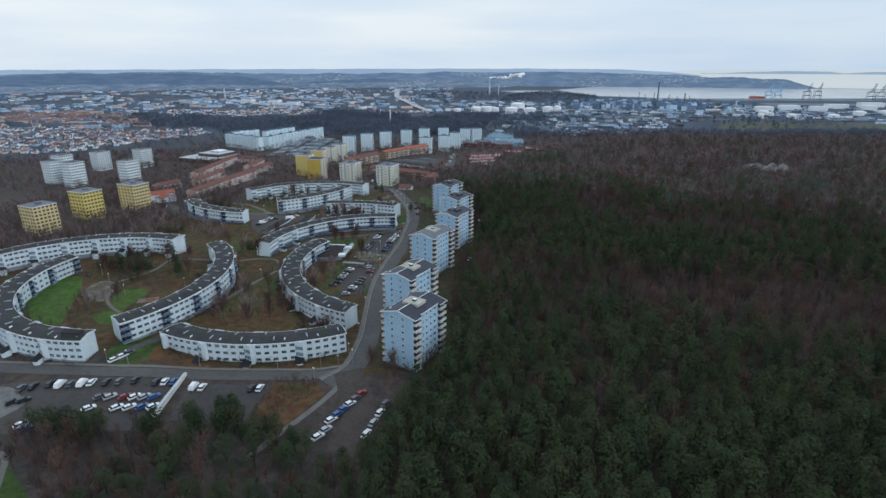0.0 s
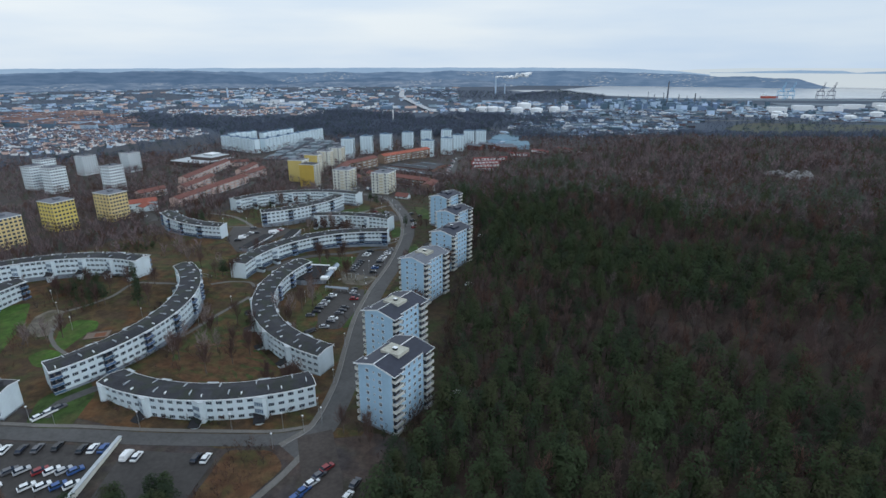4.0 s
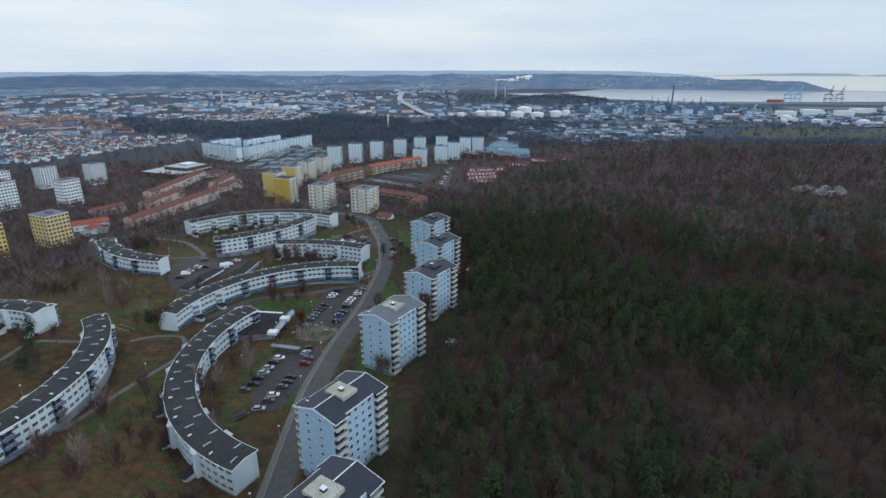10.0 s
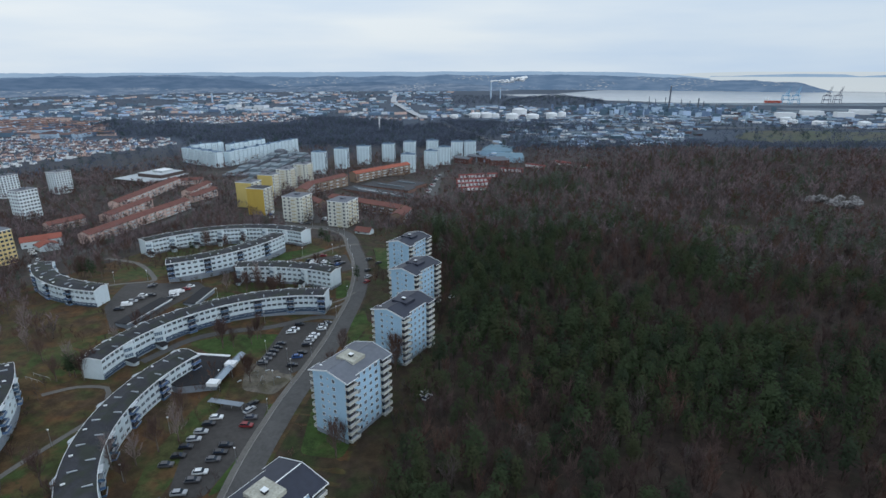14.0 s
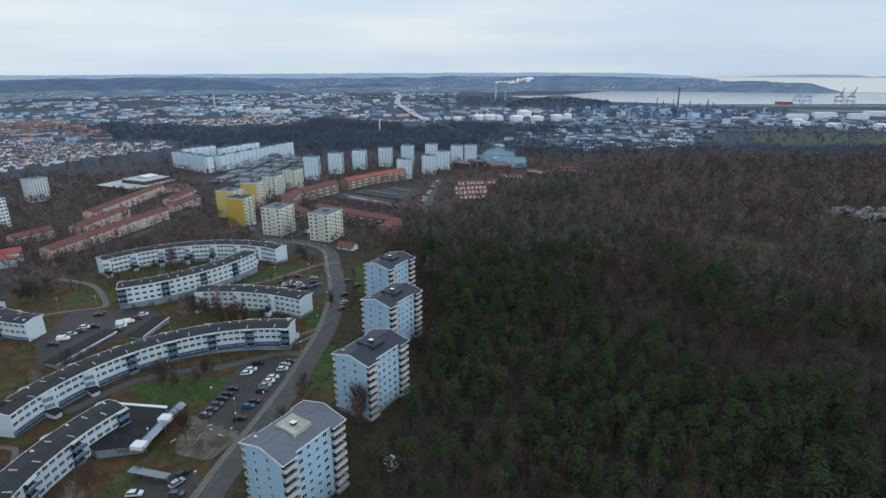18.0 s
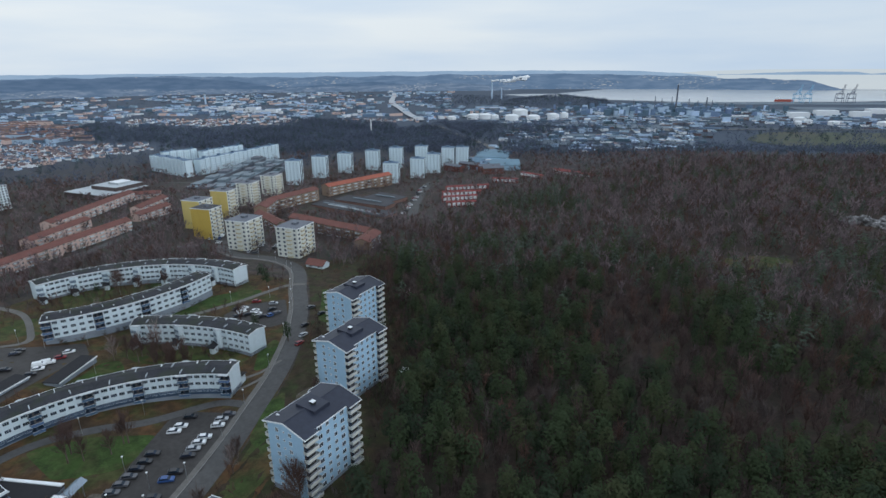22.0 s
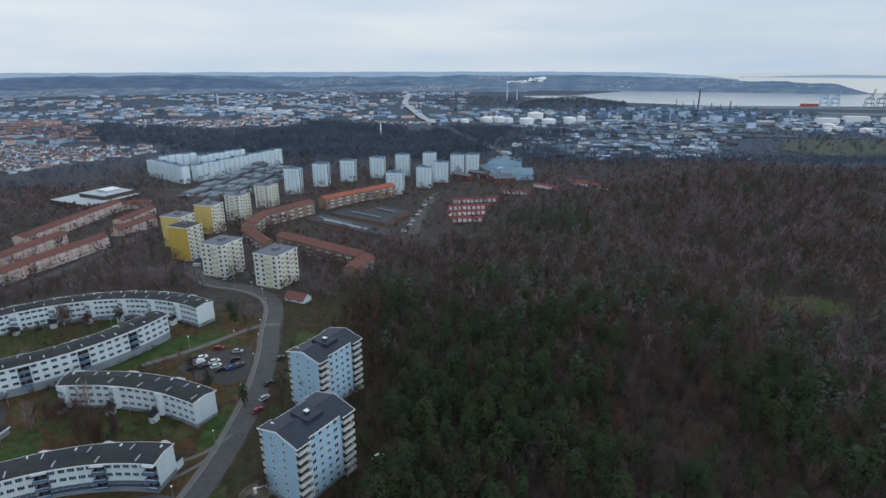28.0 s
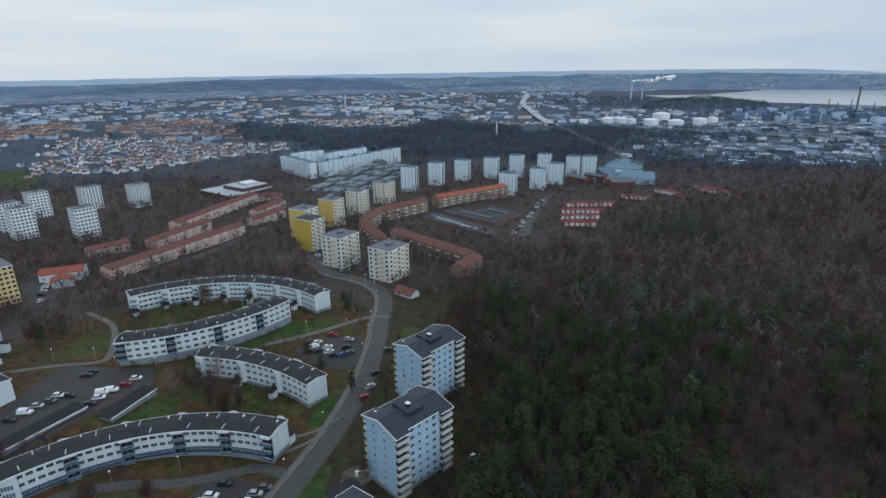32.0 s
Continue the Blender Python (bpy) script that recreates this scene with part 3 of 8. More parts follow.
# lawns
for outline in (
    [(-176, 106), (-162, 103), (-148, 96), (-128, 86), (-110, 70), (-150, 66), (-176, 84)],
    [(-240.3, 179.5), (-221.6, 172), (-211.6, 172.3), (-222, 187.6), (-233, 205.3), (-250.3, 223.3), (-257.7, 217.6), (-254.3, 200.4), (-247, 186.3)],
    [(-207, 196.6), (-214.9, 206.8), (-214.2, 214.5), (-204, 216), (-198.5, 209.5), (-199.4, 202), (-196, 190), (-206, 192)],
    [(-204, 190), (-193, 189), (-187.7, 178.8), (-195.7, 177), (-206, 183)],
    [(-162, 318), (-146, 330), (-128, 336), (-124, 330), (-128, 318), (-142, 310)],
    [(-190, 410), (-180, 440), (-166, 452), (-158, 452), (-160, 440), (-172, 428), (-178, 412)],
    [(-88, 290), (-82, 292), (-66, 284), (-66, 262), (-80, 262)],
    [(-124, 404), (-116, 398), (-113, 384), (-119, 378), (-125, 392)],
    [(-99, 284), (-96, 270), (-94.5, 244), (-97.5, 240), (-98.6, 262), (-103, 284)],
    [(-176, 372), (-181, 367), (-178, 346), (-170, 338), (-164, 350), (-168, 366)],
    [(-150, 148), (-158, 168), (-170, 176), (-174, 160), (-166, 148)],
):
    fresh = outline[0][0] < -200 and outline[0][1] < 230
    patch("lawn", rounded(outline), 0.07, M_FRESHLAWN if fresh else M_LAWN, "green winter lawn between the houses", "lawn")
for outline in (
    [(-150, 195), (-160, 230), (-156, 262), (-148, 272), (-142, 240), (-128, 218), (-108, 204), (-100, 192), (-128, 184)],
    [(-128, 398), (-150, 401), (-172, 398), (-184, 390), (-186, 376), (-166, 372), (-140, 378), (-126, 384)],
    [(-258, 418), (-246, 440), (-220, 454), (-196, 456), (-190, 450), (-206, 424), (-224, 402), (-240, 400)],
    [(-84, 300), (-80, 330), (-88, 352), (-98, 360), (-92, 322), (-88, 296)],
    [(-128, 280), (-124, 250), (-116, 232), (-108, 228), (-112, 250), (-120, 282), (-128, 300)],
    [(-210, 290), (-196, 318), (-182, 300), (-184, 276), (-200, 274)],
    [(-230, 380), (-224, 398), (-246, 396), (-262, 388), (-250, 370), (-240, 366)],
):
    patch("rough_grass", rounded(outline), 0.06, M_DRYLAWN, "dry grass with brown leaves between the houses", "grass")

patch("rough_grass", rounded([(-98, 155), (-84, 158), (-77, 152), (-84, 130), (-96, 130), (-97, 148)]), 0.06, M_RUST, "rusty brown grass slope above the parked cars", "grass")
patch("rough_grass", rounded([(-154, 190), (-148, 214), (-138, 236), (-122, 212), (-104, 200), (-104, 190), (-128, 182)]), 0.065, M_RUST, "rusty brown grass behind the curved house", "grass")
VERGE = [(-70, 172), (-70, 190), (-79, 226), (-87, 258), (-90, 290), (-94, 325), (-98, 350), (-104, 382), (-111, 407), (-120, 430), (-134, 457), (-147, 481), (-158, 496), (-124, 548), (-106, 508), (-88, 464), (-70, 432), (-56, 394), (-48, 344), (-50, 296), (-43, 240), (-36, 202), (-38, 172)]
patch("rough_grass", VERGE, 0.05, M_VERGE, "dark brown leaf-strewn grass between the road and the forest", "grass", cell=5.0)
patch("lawn", rounded([(-119, 440), (-113, 424), (-104, 420), (-106, 440), (-120, 462), (-129, 462)]), 0.08, M_LAWN, "green winter lawn at the bend of the road", "lawn")
patch("lawn", rounded([(-97, 340), (-91, 336), (-91, 352), (-99, 368), (-102, 362)]), 0.08, M_LAWN, "green winter lawn beside a blue tower", "lawn")
ribbon("path", [(-172, 96), (-158, 101), (-148, 92), (-138, 78)], 1.8, 0.14, M_PATH, "pale footpath across the lawn", "path")

# parking lots and yards
for outline, label in (
    ([(-200, 126), (-182, 134), (-160, 141), (-133, 146.5), (-126, 121), (-154, 110), (-172, 107)], "large dark asphalt parking lot full of cars"),
    ([(-127.5, 147.5), (-99, 152.5), (-97, 131), (-122, 127)], "dark asphalt parking lot beside a low wall"),
    ([(-119, 281), (-103, 284), (-98, 268), (-98, 240), (-108, 238), (-117, 257)], "dark asphalt parking lot beside the curved house"),
    ([(-131, 349), (-107, 353), (-100, 318), (-106, 304), (-123, 308)], "grey asphalt parking lot with wet patches"),
    ([(-216, 330), (-232, 362), (-203, 381), (-191, 372), (-190, 350), (-190, 322), (-200, 316)], "grey asphalt yard between garages and lawn"),
    ([(-161, 419), (-159, 432), (-141, 444), (-126, 420), (-132, 413), (-146, 414)], "small dark asphalt parking lot"),
    ([(-398, 424), (-378, 436), (-350, 420), (-328, 406), (-342, 398)], "grey asphalt yard beside an orange-roofed house"),
    ([(-268, 545), (-240, 536), (-196, 520), (-194, 536), (-236, 556), (-262, 572), (-284, 572)], "dark asphalt parking lot between the tower blocks"),
):
    patch("parking_lot", rounded(outline, 2.0), 0.1, M_LOT, label, "parking lot")
# Sheen of the wet lot is put into a paler base colour here
patch("concrete_yard", rounded([(-212, 112), (-204, 127), (-186, 129), (-172, 122), (-176, 108), (-194, 102)], 3), 0.14, M_WETSHEEN, "wet corner of the parking lot with its sheen painted pale", "yard")
box = thing("sandbox", -193.8, 204.8, float(ground_z(-193.8, 204.8)), "wooden-framed sandbox with orange sand in the courtyard", "sandbox", turn=radians(30))
b = Build()
b.box(-4.6, -3.0, -0.3, 4.6, 3.0, 0.2)
part("sand", b.mesh("sand", M_PALESAND), box, label="pale pinkish sand")
b = Build()
b.box(-1.0, -1.8, 0.2, 3.2, 1.6, 0.26)
part("digging_area", b.mesh("digging_area", M_ORANGESAND), box, label="orange wet sand")
for x0, y0, x1, y1 in ((-4.8, -3.2, 4.8, -3.0), (-4.8, 3.0, 4.8, 3.2), (-4.8, -3.0, -4.6, 3.0), (4.6, -3.0, 4.8, 3.0)):
    b = Build()
    b.box(x0, y0, -0.3, x1, y1, 0.42)
    part("edge_board", b.mesh("edge_board", M_BARK), box)
patch("sand_playground", rounded([(-128, 309), (-112, 310), (-103, 303), (-104, 289), (-118, 290)], 3), 0.09, M_SAND, "pale sandy playground beside the parking lot", "playground")
patch("gravel_yard", rounded([(-235, 212), (-234, 220), (-227, 220), (-218, 209), (-212.5, 199.5), (-217, 196), (-224, 196.5)], 3), 0.09, M_SAND, "pale gravel play yard in the courtyard", "playground")
patch("gravel_yard", rounded([(-88, 356), (-82, 368), (-86, 376), (-94, 366)], 3), 0.09, M_SAND, "sandy play yard beside a blue tower", "playground")
patch("meadow", rounded([(330, 1440), (420, 1330), (900, 1250), (1500, 1300), (1500, 1600), (800, 1640), (420, 1600)], 60), 1.5, M_FIELD, "pale green field beyond the forest", "field", cell=60)
patch("meadow", rounded([(-900, 560), (-820, 660), (-980, 720), (-1100, 640)], 20), 0.2, M_LAWN, "green playing field behind the white towers", "field", cell=60)
# Yards added to lighten the far industry as haze would
for x, y, w, d in ((-60, 1330, 60, 40), (60, 1420, 80, 50), (180, 1360, 60, 60), (-40, 1700, 90, 60), (160, 1650, 100, 50), (330, 1780, 90, 60), (60, 1950, 120, 60), (250, 2060, 120, 70), (480, 2000, 120, 60), (650, 2300, 160, 60), (950, 2450, 200, 70)):
    patch("industrial_yard", [(x - w, y - d), (x + w, y - d * 0.8), (x + w * 0.9, y + d), (x - w, y + d * 0.9)], 2.0, M_HAZECONCRETE, "haze-tinted pale concrete yard between industrial halls", "yard", cell=40.0)


# ---- shared pieces ----
def window_mesh(w, h, bars=1, frame=M_FRAME):
    """One frame with its panes set back in it; it faces -y."""
    b = Build()
    t, m = 0.07, 0.06
    xs = [-w / 2]
    for i in range(bars + 1):
        lo = -w / 2 + t + i * (w - 2 * t + m) / (bars + 1)
        xs += [lo, lo + (w - 2 * t + m) / (bars + 1) - m]
    xs += [w / 2]
    zs = [0, t, h - t, h]
    front, back = -0.1, -0.02
    nx_ = len(xs)
    b.v = [(x, front, z) for z in zs for x in xs]
    for r in range(3):
        for c in range(nx_ - 1):
            q = (r * nx_ + c, r * nx_ + c + 1, (r + 1) * nx_ + c + 1, (r + 1) * nx_ + c)
            if r == 1 and c % 2 == 1:
                n = len(b.v)
                b.v += [(b.v[i][0], back, b.v[i][2]) for i in q]
                b.f.append((n, n + 1, n + 2, n + 3))
                b.k.append(1)
                for i in range(4):
                    j = (i + 1) % 4
                    b.f.append((q[i], q[j], n + j, n + i))
                    b.k.append(0)
            else:
                b.f.append(q)
                b.k.append(0)
    n = len(b.v)
    b.v += [(xs[0], 0.06, 0), (xs[-1], 0.06, 0), (xs[-1], 0.06, h), (xs[0], 0.06, h)]
    e = (0, nx_ - 1, 4 * nx_ - 1, 3 * nx_)
    for i in range(4):
        j = (i + 1) % 4
        b.f.append((e[j], e[i], n + i, n + j))
        b.k.append(0)
    return b.mesh("window", frame, M_GLASS)


WIN_SMALL, WIN_WIDE, WIN_SLIT = window_mesh(1.15, 1.25), window_mesh(1.7, 1.3), window_mesh(0.6, 0.6, 0)
WIN_TALL = window_mesh(1.5, 1.4)
WIN_GREY, WIN_BROAD = window_mesh(1.6, 1.4, 1, M_PLINTH), window_mesh(1.7, 1.45, 1, M_PLINTH)


def balcony_mesh(w, d, front, h=1.05):
    """A slab with a parapet on three sides; its back lies on y = 0, its front at -d."""
    b = Build()
    b.box(-w / 2, -d, 0, w / 2, 0, 0.16, 1)
    b.box(-w / 2, -d - 0.06, 0.1, w / 2, -d, h, 0)
    b.box(-w / 2 - 0.05, -d, 0.1, -w / 2, 0, h, 0)
    b.box(w / 2, -d, 0.1, w / 2 + 0.05, 0, h, 0)
    b.box(-w / 2 - 0.08, -d - 0.09, h, w / 2 + 0.08, -d + 0.03, h + 0.06, 1)
    return b.mesh("balcony", front, M_FRAME)


BALC_TOWER = balcony_mesh(4.2, 1.5, M_BALCONY)
BALC_HOUSE = balcony_mesh(3.4, 1.3, M_BLUEBALC)
# Flat panel on the wall; its dark brown paints the shade behind a balcony
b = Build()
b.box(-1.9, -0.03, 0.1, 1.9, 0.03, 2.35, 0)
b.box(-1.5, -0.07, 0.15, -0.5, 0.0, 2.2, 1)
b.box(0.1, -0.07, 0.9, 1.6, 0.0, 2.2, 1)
LOGGIA = b.mesh("loggia_back", M_SHADEBROWN, M_GLASS)


# ---- blue towers ----
def blue_tower(x, y, turn, zb, eave, roof_mat, deck_mat, label):
    """x, y: the west front corner of the roof; the gable looks south."""
    t = thing("tower_block", x, y, zb, label, "tower block", "blue towers along the road", turn=radians(turn))
    W, L, H = 16.3, 21.8, eave - zb
    in0, in1, top = 1.5, W - 1.5, 2.1
    rid = H + top
    b = Build()
    lo = -2.5
    yb = L - 0.35
    yf = 0.35
    def zroof(u):
        return H + top * (1 - abs(u - W / 2) / (W / 2)) - 0.25
    out = [(in0, lo), (in1, lo), (in1, zroof(in1)), (W / 2, zroof(W / 2)), (in0, zroof(in0))]
    for yy, flip in ((yf, 1), (yb, -1)):
        b.poly([(u, yy, z) for u, z in out][::flip])
    for i in range(len(out)):
        (u, z), (u2, z2) = out[i], out[(i + 1) % 5]
        b.poly([(u, yf, z), (u, yb, z), (u2, yb, z2), (u2, yf, z2)])
    part("wall", b.mesh("wall", M_BLUEWALL), t)
    b = Build()
    b.prism([(in0 - 0.06, yf - 0.06), (in1 + 0.06, yf - 0.06), (in1 + 0.06, yb + 0.06), (in0 - 0.06, yb + 0.06)], lo, 0.9)
    part("plinth", b.mesh("plinth", M_PLINTH), t, label="grey concrete plinth")
    # two roof slopes, wide over the balconies and narrower between them
    s = 5.0
    for side in (0, 1):
        def X(u):
            return u if side == 0 else W - u
        b = Build()
        o = [(0, 0), (W / 2, 0), (W / 2, L), (0, L), (0, L - s), (in0 - 0.35, L - s), (in0 - 0.35, s), (0, s)]
        o = [(X(u), v) for u, v in o]
        if side:
            o = o[::-1]
        zz = [H + top * (1 - abs(u - W / 2) / (W / 2)) for u, v in o]
        b.poly([(u, v, z) for (u, v), z in zip(o, zz)])
        b.poly([(u, v, z - 0.25) for (u, v), z in zip(o, zz)][::-1])
        for i in range(len(o)):
            j = (i + 1) % len(o)
            b.poly([(*o[i], zz[i] - 0.25), (*o[j], zz[j] - 0.25), (*o[j], zz[j]), (*o[i], zz[i])])
        part("roof", b.mesh("roof", roof_mat), t)
        for v in (-0.1, L):
            b = Build()
            p, q = Vector((X(-0.1), v, H - 0.3)), Vector((W / 2, v, rid - 0.3))
            for a, c in (((0, 0, 0), (0, 0.1, 0)),):
                b.poly([p, q, q + Vector((0, 0, 0.45)), p + Vector((0, 0, 0.45))])
                b.poly([x_ + Vector((0, 0.1, 0)) for x_ in (p + Vector((0, 0, 0.45)), q + Vector((0, 0, 0.45)), q, p)])
                b.poly([p + Vector((0, 0, 0.45)), q + Vector((0, 0, 0.45)), q + Vector((0, 0.1, 0.45)), p + Vector((0, 0.1, 0.45))])
                b.poly([p, p + Vector((0, 0, 0.45)), p + Vector((0, 0.1, 0.45)), p + Vector((0, 0.1, 0))])
            part("verge_board", b.mesh("verge_board", M_TRIM), t, label="white verge board")
        b = Build()
        for v0, v1, u in ((0, s, -0.08), (L - s, L, -0.08), (s, L - s, in0 - 0.43)):
            z = H + top * (u / (W / 2))
            b.box(min(X(u), X(u + 0.1)), v0, z - 0.2, max(X(u), X(u + 0.1)), v1, z + 0.08)
        part("gutter", b.mesh("gutter", M_TRIM), t)
    # raised deck on the ridge with a hood
    b = Build()
    dx, dy = 3.6, 2.9
    base = [(W / 2 - dx, L / 2 - dy), (W / 2 + dx, L / 2 - dy), (W / 2 + dx, L / 2 + dy), (W / 2 - dx, L / 2 + dy)]
    b.prism(base, rid - 1.4, rid + 0.22)
    part("roof_deck", b.mesh("roof_deck", deck_mat), t)
    b = Build()
    b.box(W / 2 - 0.2, L / 2 - 0.9, rid + 0.2, W / 2 + 1.1, L / 2 + 0.2, rid + 1.0, 0)
    b.box(W / 2 - 0.3, L / 2 - 1.0, rid + 1.0, W / 2 + 1.2, L / 2 + 0.3, rid + 1.1, 1)
    part("roof_hood", b.mesh("roof_hood", M_ROOFDARK, M_TRIM), t)
    for v0, v1 in ((0.2, L / 2 - dy), (L / 2 + dy, L - 0.2)):
        b = Build()
        b.box(W / 2 - 0.12, v0, rid - 0.02, W / 2 + 0.12, v1, rid + 0.1)
        part("ridge_cap", b.mesh("ridge_cap", M_TRIM if deck_mat is M_DECK and roof_mat is M_ROOFNAVY else roof_mat), t)
    b = Build()
    b.box(1.8, 3.2, H + 0.35, 3.2, 3.6, H + 0.75)
    part("roof_vent", b.mesh("roof_vent", M_TRIM), t)
    storeys = 8
    st = (H - 0.1) / storeys
    for k in range(storeys):
        z = k * st
        # gables
        for yy, r in ((yf, 0.0), (yb, math.pi)):
            for u in (5.2, 10.2):
                part("window", WIN_SMALL, t, (u, yy, z + 1.05), r)
            if yy < 5:
                part("window", WIN_SLIT, t, (7.8, yy, z + 1.5), r)
        # long sides
        for xx, r in ((in1, math.pi / 2), (in0, -math.pi / 2)):
            for v in (6.6, 9.4, 12.3, 15.1):
                part("window", WIN_SMALL if v in (9.4, 12.3) else WIN_TALL, t, (xx, v, z + 1.05), r)
            for v in (2.55, L - 2.55):
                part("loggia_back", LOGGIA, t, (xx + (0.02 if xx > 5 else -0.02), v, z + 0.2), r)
                part("balcony", BALC_TOWER, t, (xx, v, z + 0.15), r)
    return t


blue_tower(-64.3, 176.9, -19.3, 0.4, 22.0, M_ROOFNAVY, M_DECK, "pale blue ten-storey tower with dark roof and pale roof deck")
blue_tower(-76.3, 213.8, -19.5, 0.4, 22.0, M_ROOFNAVY, M_DECK, "pale blue tower block with dark navy roof and pale roof deck")
blue_tower(-80.6, 273.2, -19.3, 0.4, 22.0, M_ROOFGREY, M_DECK, "pale blue tower block with weathered grey roof")
blue_tower(-77.7, 321.5, -19.3, 0.5, 21.3, M_ROOFNAVY, M_ROOFNAVY, "pale blue tower block with plain dark roof")
blue_tower(-85.7, 367.0, -19.3, 0.0, 20.8, M_ROOFNAVY, M_ROOFNAVY, "pale blue tower block with plain dark roof beside the play yard")
blue_tower(-100.6, 407.6, -17.5, 0.0, 20.8, M_ROOFNAVY, M_ROOFNAVY, "last pale blue tower block at the forest edge")


# ---- long curved houses ----
def curved_house(cx, cy, r, a0, a1, eave, balcony_side, label, half=4.3, drop=9.4, plan="", skirt=False):
    """A three-storey house bent round (cx, cy); angles in degrees; balconies outside (1) or inside (-1).
    plan: balconies (b) or entrances (e), segment by segment, on that side; skirt: a dark ground floor."""
    a0, a1 = radians(a0), radians(a1)
    mid = (a0 + a1) / 2
    ox, oy = cx + r * math.cos(mid), cy + r * math.sin(mid)
    zb = eave - drop
    t = thing("curved_house", ox, oy, zb, label, "apartment house", "curved white houses")
    n = max(8, int(abs(a1 - a0) * r / 3.0))
    ang = [a0 + (a1 - a0) * i / n for i in range(n + 1)]

    def at(a, rr):
        return (cx + rr * math.cos(a) - ox, cy + rr * math.sin(a) - oy)

    def sweep(profile, closed=True, a_list=ang, caps=True):
        b = Build()
        m = len(profile)
        for a in a_list:
            b.v += [(*at(a, r + u), z) for u, z in profile]
        for i in range(len(a_list) - 1):
            for j in range(m if closed else m - 1):
                k = (j + 1) % m
                b.f.append((i * m + j, (i + 1) * m + j, (i + 1) * m + k, i * m + k))
                b.k.append(0)
        if caps:
            b.f.append(tuple(range(m)))
            b.f.append(tuple(len(b.v) - 1 - j for j in range(m)))
            b.k += [0, 0]
        return b

    H = drop
    part("wall", sweep([(-half, -2.5), (-half, H), (0, H + 0.75), (half, H), (half, -2.5)]).mesh("wall", M_WHITEWALL), t)
    part("plinth", sweep([(-half - 0.06, -2.5), (-half - 0.06, 0.9), (half + 0.06, 0.9), (half + 0.06, -2.5)]).mesh("plinth", M_PLINTH), t, label="grey concrete plinth")
    da = 0.35 / r * (1 if a1 > a0 else -1)
    wide = [a0 - da] + ang[1:-1] + [a1 + da]
    o = half + 0.42
    part("roof", sweep([(-o, H - 0.02), (-o, H + 0.16), (0, H + 1.02), (o, H + 0.16), (o, H - 0.02), (0, H + 0.82)], a_list=wide).mesh("roof", M_ROOFDARK), t, label="dark felt roof with white edges")
    for s in (-1, 1):
        part("gutter", sweep([(s * (o + 0.01), H - 0.08), (s * (o + 0.01), H + 0.2), (s * (o + 0.12), H + 0.2), (s * (o + 0.12), H - 0.08)], a_list=wide).mesh("gutter", M_TRIM), t, label="white eaves board")
    for a in (wide[0], wide[-1]):
        b = Build()
        e = 0.07 / r
        for s in (-1, 1):
            p = [(*at(a - e, r + s * o), H - 0.05), (*at(a - e, r), H + 0.8), (*at(a - e, r), H + 1.08), (*at(a - e, r + s * o), H + 0.22)]
            q = [(*at(a + e, r + s * o), H - 0.05), (*at(a + e, r), H + 0.8), (*at(a + e, r), H + 1.08), (*at(a + e, r + s * o), H + 0.22)]
            b.poly(p)
            b.poly(q[::-1])
            for i in range(4):
                b.poly([p[i], p[i - 1], q[i - 1], q[i]])
        part("verge_board", b.mesh("verge_board", M_TRIM), t)
    # segments with their windows, stair bays and balconies
    length = abs(a1 - a0) * r
    segments = len(plan) or max(3, round(length / 17.0))
    seg = (a1 - a0) / segments
    floors, fh = 3, 2.78
    sill = H - 1.9 - fh * 2
    if skirt:
        e = half + 0.05
        s_ = balcony_side
        part("ground_floor_band", sweep([(s_ * e, sill - 1.2), (s_ * e, sill + 1.25), (s_ * (e - 0.2), sill + 1.25), (s_ * (e - 0.2), sill - 1.2)]).mesh("ground_floor_band", M_SKIRT), t, label="dark blue ground floor band")
    for side in (-1, 1):
        rr = r + side * half
        turn0 = math.pi / 2 if side > 0 else -math.pi / 2
        balc = side == balcony_side
        for k in range(segments):
            first = a0 + seg * k
            kind = (plan[k] if plan else "b") if balc else "e"
            slots = 6 if side * math.sin(first + seg / 2) < 0.25 else 4
            for j in range(slots):
                a = first + seg * (j + 0.5) / slots
                x, y = at(a, rr)
                rz = a + turn0
                if j == 0:
                    if kind == "b":
                        for q in range(floors):
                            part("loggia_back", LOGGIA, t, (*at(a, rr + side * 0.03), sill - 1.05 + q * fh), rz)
                            part("balcony", BALC_HOUSE, t, (x, y, sill - 1.15 + q * fh), rz, "dark blue balcony front")
                        part("balcony_roof", BALC_ROOF, t, (x, y, H - 0.12), rz, "white balcony roof")
                    else:
                        bay = part("stair_bay", STAIR_BAY, t, (x, y, H - 9.4), rz)
                        for z in (sill + 1.5, sill + 4.1):
                            part("bay_window", BAY_GLASS, bay, (0, 0, z + 9.4 - H))
                        part("entrance_porch", PORCH, t, (x, y, sill - 1.1), rz, "white porch with sloping black roof")
                    continue
                for q in range(floors):
                    part("window", WIN_TRIPLE, t, (x, y, sill + q * fh), rz)
    # vents on the roof
    count = int(length / 3.9)
    for k in range(count):
        a = a0 + (a1 - a0) * (k + 0.5) / count
        u = (2.7, -2.8, 1.3)[k % 3] + random.uniform(-0.5, 0.5)
        part("roof_vent", VENT_LONG if k % 3 else VENT_SHORT, t, (*at(a, r + u), H + 0.95 - abs(u) * 0.16), a + random.uniform(-0.12, 0.12))
    return t


